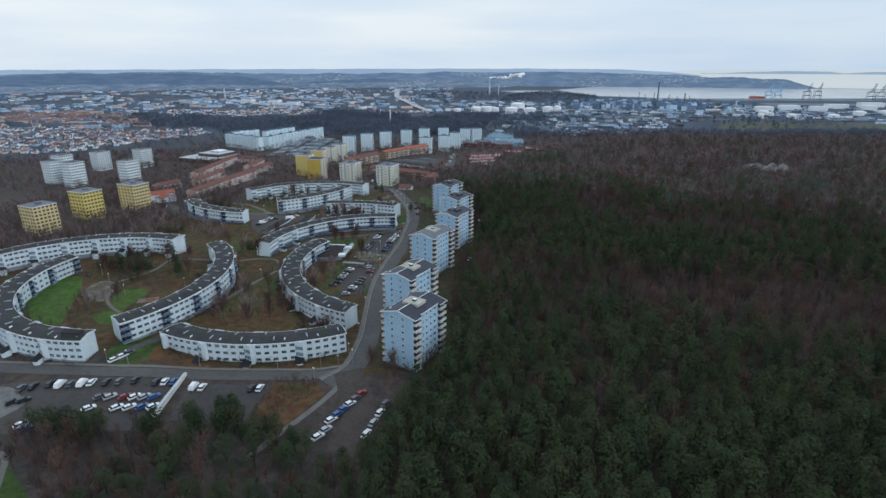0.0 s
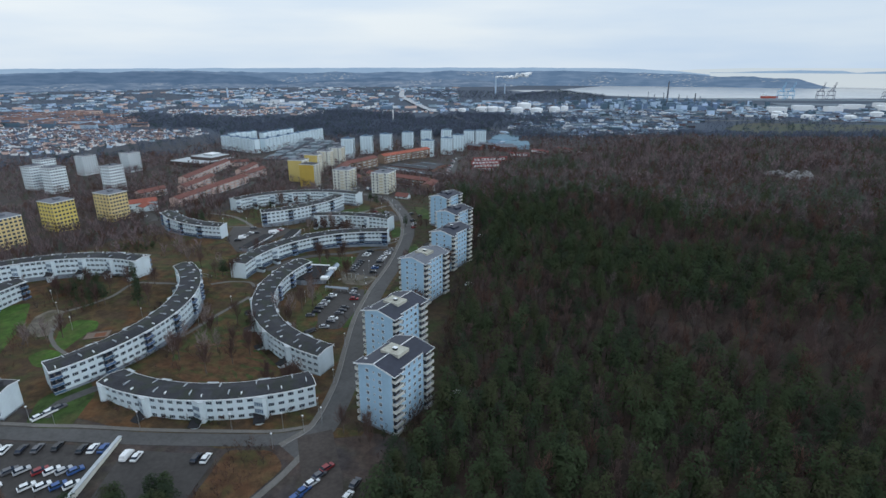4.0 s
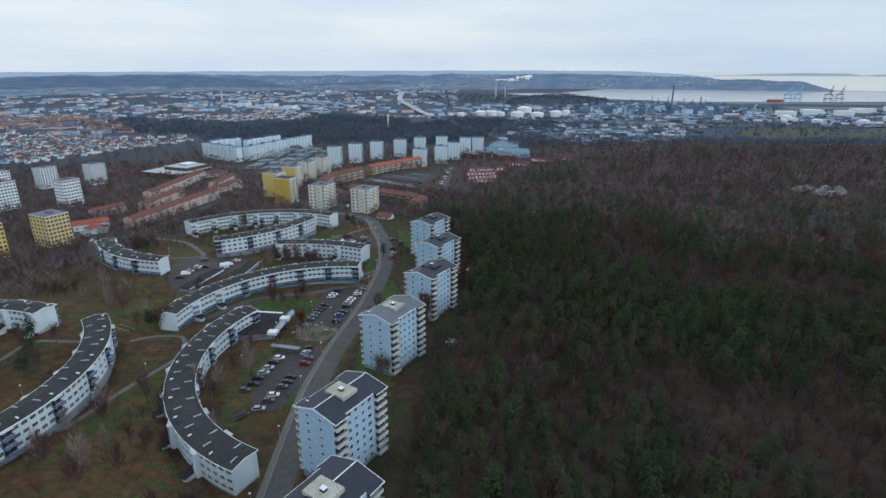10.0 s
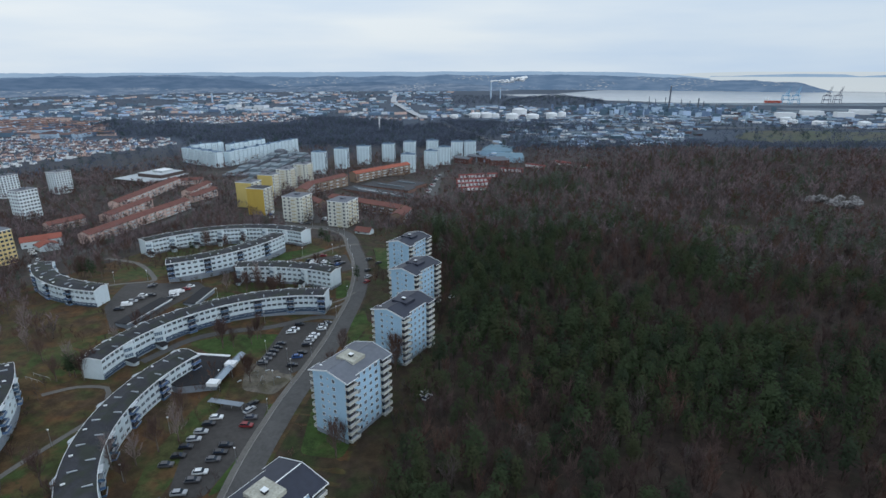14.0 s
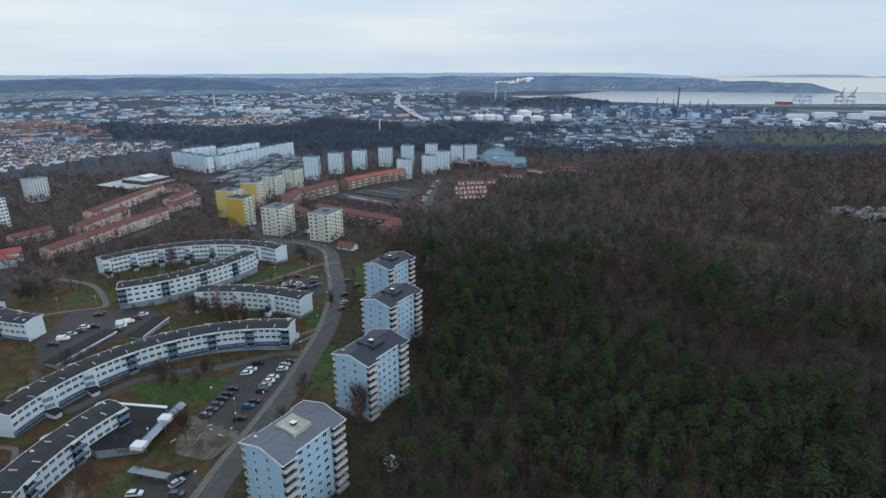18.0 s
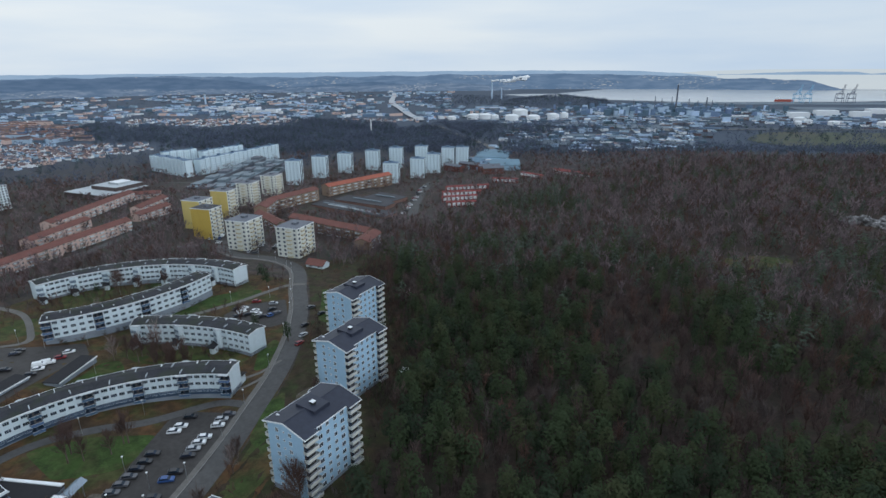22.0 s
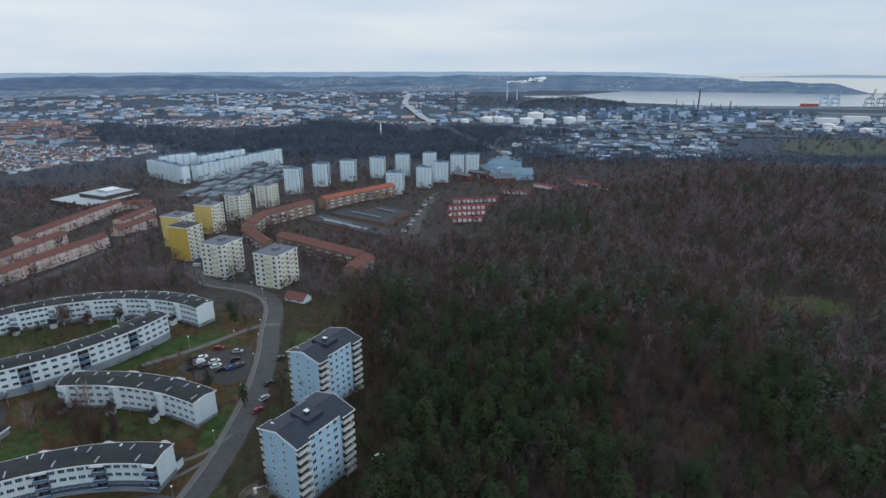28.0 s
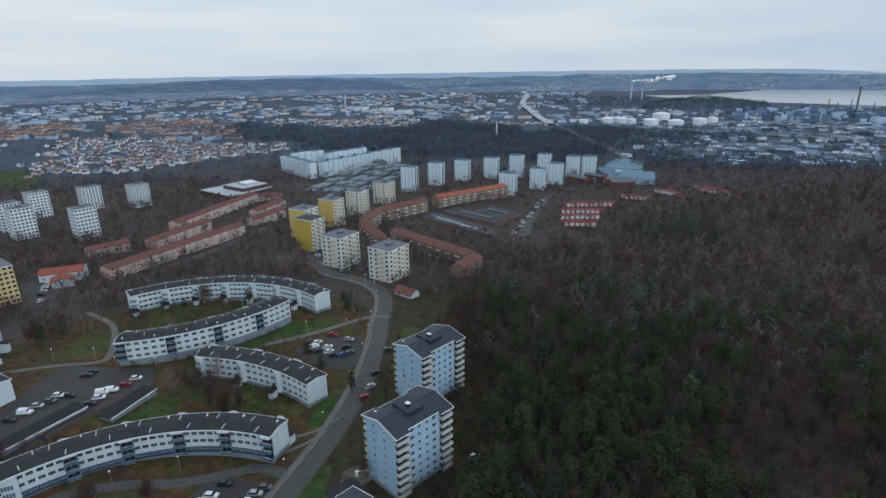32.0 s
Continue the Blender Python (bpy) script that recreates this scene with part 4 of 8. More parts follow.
WIN_TRIPLE = window_mesh(1.95, 1.3, 2, M_WHITEWALL)
arc = [(-2.1, 0.3), (-2.1, -0.35), (0.7, -1.7), (1.9, -1.5), (2.1, 0.3)]
b = Build()
b.prism(arc, 1.0, 9.3)
b.prism([(x * 1.06, y * 1.06) for x, y in arc], 9.3, 9.46, 1)
STAIR_BAY = b.mesh("stair_bay", M_WHITEWALL, M_PALEROOF)
b = Build()
(x0, y0), (x1, y1) = arc[1], arc[2]
for i in range(4):
    f0, f1 = (i + 0.12) / 4, (i + 0.92) / 4
    p, q = (x0 + (x1 - x0) * f0, y0 + (y1 - y0) * f0 - 0.05), (x0 + (x1 - x0) * f1, y0 + (y1 - y0) * f1 - 0.05)
    b.poly([(*p, 0), (*q, 0), (*q, 1.5), (*p, 1.5)])
BAY_GLASS = b.mesh("bay_window", M_BAYGLASS)
b = Build()
b.prism([(-2.0, -0.4), (0.6, -1.7), (0.6, -4.0), (-0.2, -4.6), (-1.6, -4.4), (-2.2, -3.6)][::-1], -3, 1.3, 1)
b.poly([(-2.6, -4.9, 1.35), (1.0, -4.9, 1.35), (1.0, -0.2, 2.35), (-2.6, -0.2, 2.35)], 0)
b.poly([(-2.6, -4.9, 1.2), (-2.6, -0.2, 2.2), (1.0, -0.2, 2.2), (1.0, -4.9, 1.2)], 0)
b.poly([(-2.6, -4.9, 1.2), (1.0, -4.9, 1.2), (1.0, -4.9, 1.35), (-2.6, -4.9, 1.35)], 0)
b.poly([(1.0, -4.9, 1.2), (1.0, -0.2, 2.2), (1.0, -0.2, 2.35), (1.0, -4.9, 1.35)], 0)
b.poly([(-2.6, -4.9, 1.35), (-2.6, -0.2, 2.35), (-2.6, -0.2, 2.2), (-2.6, -4.9, 1.2)], 0)
PORCH = b.mesh("entrance_porch", M_BLACKFELT, M_WHITEWALL)
b = Build()
b.box(-1.9, -1.6, 0, 1.9, 0.1, 0.14)
BALC_ROOF = b.mesh("balcony_roof", M_PALEROOF)
b = Build()
b.box(-1.25, -0.11, -0.15, 1.25, 0.11, 0.35, 0)
b.box(-1.3, -0.16, 0.35, 1.3, 0.16, 0.41, 1)
VENT_LONG = b.mesh("roof_vent", M_PLINTH, M_PALEROOF)
b = Build()
b.box(-0.55, -0.14, -0.15, 0.55, 0.14, 0.45)
VENT_SHORT = b.mesh("roof_vent", M_TRIM)

curved_house(-132.3, 241.5, 73.5, -106.6, -49.3, 8.0, -1, "white curved three-storey house beside the road junction", half=4.5)
curved_house(-72.3, 279.4, 74.6, 165.8, 257.2, 6.9, -1, "white horseshoe-shaped house curving round a parking lot", half=4.5)
curved_house(-240.7, 202.6, 76.4, -29.2, 55.0, 11.9, 1, "long white curved house with blue balconies")
curved_house(-190.3, 222.1, 71.0, 175.0, 282.0, 11.4, -1, "white curved house round the green courtyard")
curved_house(-229.7, 191.8, 71.3, 81.3, 172, 14.4, 1, "white curved house behind the courtyard trees")
curved_house(-109.4, 296.2, 69.1, 96.9, 190.4, 7.0, -1, "long white curved house with dark blue balconies", plan="bbbbbee", skirt=True)
curved_house(-226.1, 408.4, 74.5, -135.2, -85.2, 12.3, 1, "short white curved house with blue balconies", skirt=True)
curved_house(-148.0, 302.2, 93.0, 111.4, 75.5, 7.7, 1, "short white curved house with entrance porches")
curved_house(-197.2, 387.1, 73.4, 159.1, 72.2, 8.4, 1, "long white curved house bending round a lawn", half=4.5)
curved_house(-269.3, 445.4, 83.2, -53.3, -3.2, 10.1, 1, "white curved house with blue balconies behind bare trees", half=4.7)


# ---- other tower blocks and rows ----
def block(name, x, y, turn, w, d, zb, zt, wall, roof, rows, south, east, label, category, group, side_wall=None, win=None, hat=True, balconies=0, kind=""):
    """x, y: the south-west corner; w along the front, d into the depth."""
    t = thing(name, x, y, zb, label, category, group, turn=radians(turn))
    H = zt - zb
    b = Build()
    b.box(0, 0, -3, w, d, H, 0)
    for i in ((2, 4) if side_wall else ()):
        b.k[i] = 1
    part("wall", b.mesh("wall", wall, side_wall or wall), t)
    b = Build()
    b.box(-0.2, -0.2, H, w + 0.2, d + 0.2, H + 0.35, 0)
    b.box(0.25, 0.25, H + 0.3, w - 0.25, d - 0.25, H + 0.37, 0)
    part("roof", b.mesh("roof", roof), t)
    b = Build()
    b.box(-0.24, -0.24, H - 0.25, w + 0.24, -0.2, H + 0.3)
    b.box(w + 0.2, -0.2, H - 0.25, w + 0.24, d + 0.2, H + 0.3)
    b.box(-0.24, -0.2, H - 0.25, -0.2, d + 0.2, H + 0.3)
    part("parapet_edge", b.mesh("parapet_edge", M_TRIM), t)
    if hat:
        b = Build()
        b.box(w * 0.42, d * 0.42, H + 0.3, w * 0.6, d * 0.64, H + 1.5, 0)
        b.box(w * 0.41, d * 0.41, H + 1.5, w * 0.61, d * 0.65, H + 1.65, 0)
        part("roof_hood", b.mesh("roof_hood", M_ROOFGREY), t)
    fh = H / rows
    win = win or WIN_GREY
    for k in range(rows):
        z = k * fh + fh * 0.36
        for j in range(south):
            u = w * (j + 0.5) / south
            if balconies and j == south // 2:
                part("balcony", BALC_FAR, t, (u, 0, k * fh + 0.1), 0)
            else:
                part("window", win, t, (u, 0, z), 0)
        for j in range(east):
            v = d * (j + 0.5) / east
            if balconies and j in ((1, east - 2) if east > 3 else (1,)):
                part("balcony", BALC_FAR, t, (w, v, k * fh + 0.1), math.pi / 2)
            else:
                part("window", win, t, (w, v, z), math.pi / 2)
    return t


BALC_FAR = balcony_mesh(3.2, 1.2, M_OCHREBALC)
BALC_ROW = balcony_mesh(3.4, 1.2, M_WHITEWALL)
g = "pale tower blocks by the street"
block("tower_block", -184, 512, -8, 16.5, 18.5, -4, 15.5, M_CREAM, M_ROOFGREY, 7, 4, 5, "cream tower block with grey flat roof", "tower block", g, balconies=1)
block("tower_block", -228, 522.5, -5, 16.5, 18, -6, 14.5, M_CREAM, M_ROOFGREY, 7, 4, 5, "cream tower block with yellowish balconies", "tower block", g, balconies=1)
block("tower_block", -281, 555.5, -3, 17, 14, -12, 12, M_CREAM, M_FELT, 8, 0, 5, "strong yellow tower block with pale balcony side", "tower block", g, side_wall=M_YELLOW, balconies=1)
block("tower_block", -306, 577, -3, 17, 16, -12, 12, M_CREAM, M_ROOFGREY, 8, 0, 5, "pale yellow tower block behind a yellow one", "tower block", g, side_wall=M_PALEYELLOW, balconies=1)
block("tower_block", -303, 610, -2, 16.5, 14, -10, 13, M_CREAM, M_ROOFGREY, 8, 0, 4, "yellow tower block with white balcony side", "tower block", g, side_wall=M_PALEYELLOW, balconies=1)
block("tower_block", -309, 656, 0, 15, 16, -12, 10, M_CREAM, M_ROOFGREY, 8, 3, 4, "cream tower block behind the yellow blocks", "tower block", g, balconies=1)
block("tower_block", -325, 724, 0, 16, 18, -18, 4, M_CREAM, M_ROOFGREY, 8, 3, 4, "cream tower block beside the shopping centre", "tower block", g, balconies=1)

g = "yellow tower blocks in the bare trees"
block("tower_block", -383, 394.5, -11, 19.5, 16, -11, 12, M_STRAW, M_ROOFGREY, 8, 5, 6, "straw-yellow tower block among bare trees", "tower block", g, win=WIN_BROAD)
block("tower_block", -394.5, 355.5, -11, 18, 16.5, -10, 13.5, M_SUNNY, M_ROOFGREY, 8, 5, 6, "strong yellow tower block with dark windows", "tower block", g, win=WIN_BROAD)
block("tower_block", -388.5, 307.5, -11, 17, 17, -8, 13.5, M_STRAW, M_ROOFGREY, 8, 5, 6, "straw-yellow tower block with grey roof deck", "tower block", g, win=WIN_BROAD)
g = "white tower blocks in the bare trees"
for x, y, w, d, zb, zt, turn in ((-488, 508, 14, 17, -18, 10, -9), (-602, 530, 15, 17, -17, 9, -9), (-540, 485, 15, 17, -17, 10, -9), (-588, 572, 14, 18, -15, 7, -9), (-548, 599, 15, 17, -14, 8, -9), (-574, 492, 15, 17, -17, 9, -9)):
    block("tower_block", x, y, turn, w, d, zb, zt, M_WHITEBLOCK, M_ROOFGREY, 9, 4, 6, "white tower block with rows of small windows", "tower block", g, win=WIN_BROAD)


def panel_tower(x, y, turn, w, d, zb, zt, label, ribs=4):
    t = thing("panel_tower", x, y, zb, label, "tower block", "pale blue panel towers", turn=radians(turn))
    H = zt - zb
    b = Build()
    b.box(0, 0, -3, w, d, H)
    part("wall", b.mesh("wall", M_BLUEPANEL), t)
    b = Build()
    b.box(-0.15, -0.15, H, w + 0.15, d + 0.15, H + 0.5)
    b.box(w * 0.3, d * 0.3, H + 0.5, w * 0.6, d * 0.65, H + 2.4)
    part("roof", b.mesh("roof", M_HAZEGREY), t)
    for i in range(ribs):
        b = Build()
        b.box(w * (i + 0.12) / ribs, -0.5, 0, w * (i + 0.78) / ribs, 0.02, H - 0.4)
        for k in range(int(H / 2.8)):
            b.box(w * (i + 0.28) / ribs, -0.53, k * 2.8 + 1.0, w * (i + 0.62) / ribs, -0.5, k * 2.8 + 2.2, 1)
        part("bay", b.mesh("bay", M_BLUEPANEL, M_RECESS), t)
    for i in range(2):
        b = Build()
        v = d * (0.22 + 0.42 * i)
        b.box(w, v, 0.5, w + 0.06, v + d * 0.2, H - 0.6)
        part("window_strip", b.mesh("window_strip", M_GLASS), t, label="dark vertical strip of windows")
    return t


for x, y, zb, zt in ((-349, 819, -26, 4), (-335, 863, -27, 3), (-313, 895.5, -27, 3), (-285, 927.5, -28, 3), (-223, 826, -20, 4), (-261, 960.5, -28, 3), (-208, 890, -26, 0), (-235, 1005, -28, 0), (-198, 932.5, -26, 0), (-192, 998.5, -28, 0), (-172, 1006, -28, 0)):
    panel_tower(x, y, 4, 18.5, 11.5, zb, zt, "pale blue-white panel tower with dark window strips")


def panel_slab(points, depth, zb, zt, label):
    (x0, y0), (x1, y1) = points
    turn = math.atan2(y1 - y0, x1 - x0)
    w = math.hypot(x1 - x0, y1 - y0)
    t = thing("slab_block", x0, y0, zb, label, "apartment block", "long panel blocks", turn=turn)
    H = zt - zb
    b = Build()
    b.box(0, 0, -6, w, depth, H)
    part("wall", b.mesh("wall", M_BLUEPANEL), t)
    b = Build()
    b.box(-0.2, -0.2, H, w + 0.2, depth + 0.2, H + 0.5)
    part("roof", b.mesh("roof", M_HAZEGREY), t)
    n = int(w / 9)
    for i in range(n):
        b = Build()
        b.box(w * (i + 0.08) / n, -1.0, 0, w * (i + 0.86) / n, 0.05, H + (0.8 if i % 3 else -0.5))
        for k in range(int(H / 2.8)):
            for u in (0.2, 0.55):
                b.box(w * (i + u) / n, -1.03, k * 2.8 + 1.0, w * (i + u + 0.17) / n, -1.0, k * 2.8 + 2.2, 1)
        part("bay", b.mesh("bay", M_BLUEPANEL, M_RECESS), t)
        # Flat grey strip whose tone darkens the recess between two bays
        b = Build()
        b.box(w * (i + 0.88) / n, -0.06, 0, w * (i + 1.06) / n, 0.05, H - 1)
        part("window_strip", b.mesh("window_strip", M_RECESS), t, label="grey vertical strip painted to darken the recess between bays")
        if i % 3 == 1:
            b = Build()
            b.box(w * (i + 0.3) / n, depth * 0.3, H + 0.4, w * (i + 0.6) / n, depth * 0.7, H + 3.0)
            part("roof_hood", b.mesh("roof_hood", M_HAZEGREY), t)


panel_slab([(-604, 884), (-517, 848)], 11, -30, -6, "long pale blue panel block")
panel_slab([(-507, 866), (-481, 1034)], 11, -30, -7, "very long pale blue panel block with stepped bays")
panel_slab([(-600, 906), (-574, 950)], 10, -30, -5, "pale panel block behind another one")
panel_slab([(-546, 926), (-528, 1004)], 10, -30, -5, "pale panel block behind the long block")


def gabled_row(name, p, q, depth, zb, ridge, wall, roof, label, category, group, floors=3, bays=True, pitch=2.2, sides=(-1, 1)):
    """A row house along the line of its ridge from p to q."""
    (x0, y0), (x1, y1) = p, q
    turn = math.atan2(y1 - y0, x1 - x0)
    w = math.hypot(x1 - x0, y1 - y0)
    t = thing(name, x0, y0, zb, label, category, group, turn=turn)
    H, h = ridge - zb - pitch, depth / 2
    b = Build()
    out = [(-h, -3), (h, -3), (h, H), (0, H + pitch - 0.3), (-h, H)]
    b.poly([(0, u, z) for u, z in out][::-1])
    b.poly([(w, u, z) for u, z in out])
    for i in range(5):
        (u, z), (u2, z2) = out[i], out[(i + 1) % 5]
        b.poly([(0, u, z), (0, u2, z2), (w, u2, z2), (w, u, z)])
    part("wall", b.mesh("wall", wall), t)
    for s in (-1, 1):
        b = Build()
        o, e = h + 0.6, 0.5
        za = H - pitch * 0.6 / h
        p4 = [(-e, s * o, za), (w + e, s * o, za), (w + e, 0, H + pitch), (-e, 0, H + pitch)]
        if s > 0:
            p4 = p4[::-1]
        b.poly(p4)
        b.poly([(x, y, z - 0.25) for x, y, z in p4][::-1])
        for i in range(4):
            a, c = p4[i - 1], p4[i]
            b.poly([(a[0], a[1], a[2] - 0.25), (c[0], c[1], c[2] - 0.25), c, a])
        part("roof", b.mesh("roof", roof), t)
    n = max(2, int(w / 4.6))
    fh = H / floors
    for s in sides if bays else (-1,):
        for i in range(n):
            x = w * (i + 0.5) / n
            for k in range(floors):
                if bays and i % 2 == 1:
                    part("balcony", BALC_ROW, t, (x, s * h, k * fh + 0.3), 0 if s < 0 else math.pi)
                else:
                    part("window", WIN_TALL, t, (x, s * h, k * fh + fh * 0.35), 0 if s < 0 else math.pi)
    for i in range(int(w / 22)):
        b = Build()
        b.box(w * (i + 0.5) / max(1, int(w / 22)) - 0.5, -0.4, H + pitch - 0.8, w * (i + 0.5) / max(1, int(w / 22)) + 0.5, 0.4, H + pitch + 1.0)
        part("chimney", b.mesh("chimney", M_BRICK), t)
    return t


g = "red brick rows"
for p, q, zb, ridge in (((-435, 565), (-460, 686), -20, -9), ((-398, 516), (-407, 579), -18, -7), ((-363, 510), (-363, 577), -16, -5), ((-357, 455), (-358, 506), -14, -3.5), ((-419, 479), (-411, 507), -16, -6.5), ((-406, 633), (-415, 682), -21, -11), ((-380, 604), (-381, 646), -19, -9), ((-462, 692), (-438, 706), -22, -12.5)):
    gabled_row("row_house", p, q, 10, zb, ridge, M_PINKWALL, M_ROOFBROWN, "reddish row of flats with brown tile roof", "row house", g)
g = "tile-roofed rows"
gabled_row("row_house", (-248, 719), (-206, 797), 12, -12, -0.5, M_OCHRE, M_ROOFORANGE, "ochre row of flats with bright orange roof", "row house", g)
gabled_row("row_house", (-269, 649), (-251, 701), 11, -12, 0.5, M_OCHRE, M_ROOFBROWN, "ochre row of flats with brown roof", "row house", g)
gabled_row("row_house", (-262, 619), (-269, 649), 11, -11, 0.4, M_OCHRE, M_ROOFBROWN, "short ochre house with brown roof", "row house", g)
gabled_row("row_house", (-219, 599), (-143, 572), 11, -10, 0.8, M_OCHRE, M_ROOFBROWN, "long ochre row of flats with red-brown roof", "row house", g)
gabled_row("row_house", (-139, 570), (-139, 545), 11, -8.5, 0.6, M_OCHRE, M_ROOFBROWN, "ochre house with red-brown roof at the forest", "row house", g)
gabled_row("row_house", (-262, 617), (-224, 588), 9, -11, -3, M_OCHRE, M_ROOFBROWN, "low ochre house with brown roof", "row house", g, floors=2)
g = "small red-roofed terraces"
b = Build()
b.box(-1.5, -1.3, 0, 1.5, 0, 2.6)
b.box(-1.7, -1.4, 2.6, 1.7, 0, 2.8)
WHITE_BAY = b.mesh("bay", M_TRIM)
for p, q in (((-136, 788), (-92, 810)), ((-134, 763), (-96, 779)), ((-129, 740), (-96, 757)), ((-119, 719), (-92, 729)), ((-92, 846), (-62, 846)), ((-62, 896), (-36, 880)), ((-24, 952), (24, 922)), ((-20, 936), (26, 908))):
    z = float(ground_z((p[0] + q[0]) / 2, (p[1] + q[1]) / 2)) - 1
    row = gabled_row("terrace", p, q, 5.6, z, z + 7.2, M_TERRACERED, M_ROOFRED, "small terrace with dark red roof and white bays", "terrace", g, floors=2, bays=False, pitch=0.6)
    n = int(math.hypot(q[0] - p[0], q[1] - p[1]) / 4.6)
    for i in range(n):
        part("bay", WHITE_BAY, row, (4.6 * (i + 0.5), -2.8, 3.1))
gabled_row("small_house", (-155, 499), (-143, 497), 7, -4, 1.2, M_WHITEWALL, M_ROOFBROWN, "small white house with red-brown roof at the bend", "house", "", floors=1, bays=False, pitch=2.4)
gabled_row("kindergarten", (-390, 433), (-374, 452), 14, -12, -4, M_WHITEWALL, M_DEEPORANGE, "low house with bright orange roof", "house", "", floors=1, bays=False)
gabled_row("kindergarten", (-372, 436), (-362, 431), 12, -12, -5, M_WHITEWALL, M_DEEPORANGE, "low wing with bright orange roof", "house", "", floors=1, bays=False)


def flat_hall(name, outline, zb, zt, wall, roof, label, category, group="", kind=""):
    x, y = outline[0]
    t = thing(name, x, y, zb, label, category, group, kind)
    o = [(u - x, v - y) for u, v in outline]
    area = sum(o[i - 1][0] * o[i][1] - o[i][0] * o[i - 1][1] for i in range(len(o)))
    if area < 0:
        o = o[::-1]
    b = Build()
    b.prism(o, -3, zt - zb)
    part("wall", b.mesh("wall", wall), t)
    c = Vector((sum(p[0] for p in o) / len(o), sum(p[1] for p in o) / len(o)))
    b = Build()
    grown = [tuple(c + (Vector(p) - c) * 1.012) for p in o]
    b.prism(grown, zt - zb, zt - zb + 0.35)
    part("roof", b.mesh("roof", roof), t)
    return t


flat_hall("civic_centre", [(-556, 694), (-492, 684), (-486, 742), (-548, 754)], -26, -17.5, M_DARKBRICK, M_PALEROOF, "broad dark brick hall with white flat roof", "hall")
flat_hall("civic_centre", [(-536, 712), (-497, 706), (-492, 741), (-530, 748)], -26, -13, M_DARKBRICK, M_PALEROOF, "upper hall with white flat roof", "hall")
for o, zt in (([(-242, 674), (-158, 644), (-152, 662), (-236, 694)], -11.5), ([(-230, 700), (-170, 682), (-166, 700), (-224, 722)], -12), ([(-206, 716), (-172, 702), (-162, 728), (-196, 742)], -12.5)):
    flat_hall("school", o, -17, zt, M_BRICK, M_FELT, "low dark school with grey flat roof", "school", "school buildings")
b = Build()
b.box(-26, -0.8, 0, 26, 0.8, 0.6)
tagged(new("roof_light", b.mesh("roof_light", M_PALEROOF)), "long pale roof light on the school", "roof light").matrix_basis = pose(-200, 667, -11.2, 0, 0, -20)
flat_hall("civic_centre", [(-522, 722), (-505, 719), (-503, 736), (-519, 740)], -26, -10.5, M_PALEROOF, M_TRIM, "small white hall on top of the civic centre", "hall")
for k, (x0, y0, x1, y1, w, zt) in enumerate(((-428, 752, -470, 975, 15, -19), (-408, 742, -448, 975, 13, -21), (-390, 742, -424, 960, 13, -20), (-372, 748, -402, 940, 12, -22))):
    hall = flat_hall("shopping_centre", [(x0 - w, y0), (x0, y0), (x1, y1), (x1 - w, y1)], -30, zt, M_ROOFGREY, M_BLUEROOF, "long low hall with pale grey-blue flat roof", "hall", "shopping centre")
    for j in range(6):
        f = (j + 0.5) / 6
        b = Build()
        b.box(-w * 0.4, -9, 0, w * 0.4, 9, 1.5 + (j + k) % 3)
        part("roof_box", b.mesh("roof_box", (M_BLUEROOF, M_ROOFGREY, M_BLUEROOF)[(j * 2 + k) % 3]), hall, ((x1 - x0) * f + w * 0.5, (y1 - y0) * f, zt + 30.3), 0.18)
for x, y, w in ((-214, 676, 20), (-196, 702, 18), (-184, 722, 12), (-178, 656, 16)):
    b = Build()
    b.box(-w, -1.0, 0, w, 1.0, 0.7)
    tagged(new("roof_light", b.mesh("roof_light", M_BLUEROOF)), "grey strip of roof lights on the school", "roof light").matrix_basis = pose(x, y, -11.4, 0, 0, -20)
g = "brown brick rows by the halls"
for p, q in (((-176, 962), (-150, 948)), ((-160, 985), (-132, 972)), ((-128, 952), (-100, 962)), ((-118, 930), (-92, 940))):
    z = float(ground_z(p[0], p[1]))
    gabled_row("row_house", p, q, 10, z - 1, z + 11, M_ROOFBROWN, M_ROOFGREY, "dark brick row with grey roof", "row house", g, floors=3, bays=False, pitch=2.0)
for o in ([(-150, 1040), (-100, 1040), (-104, 1110), (-148, 1125)], [(-118, 968), (-72, 975), (-80, 1030), (-120, 1025)]):
    flat_hall("industrial_hall", o, -29, -19, M_BLUEWALL, M_TEALROOF, "blue industrial hall with teal sheet roof", "hall", "blue halls")


# ---- trees ----
rng = np.random.default_rng(7)


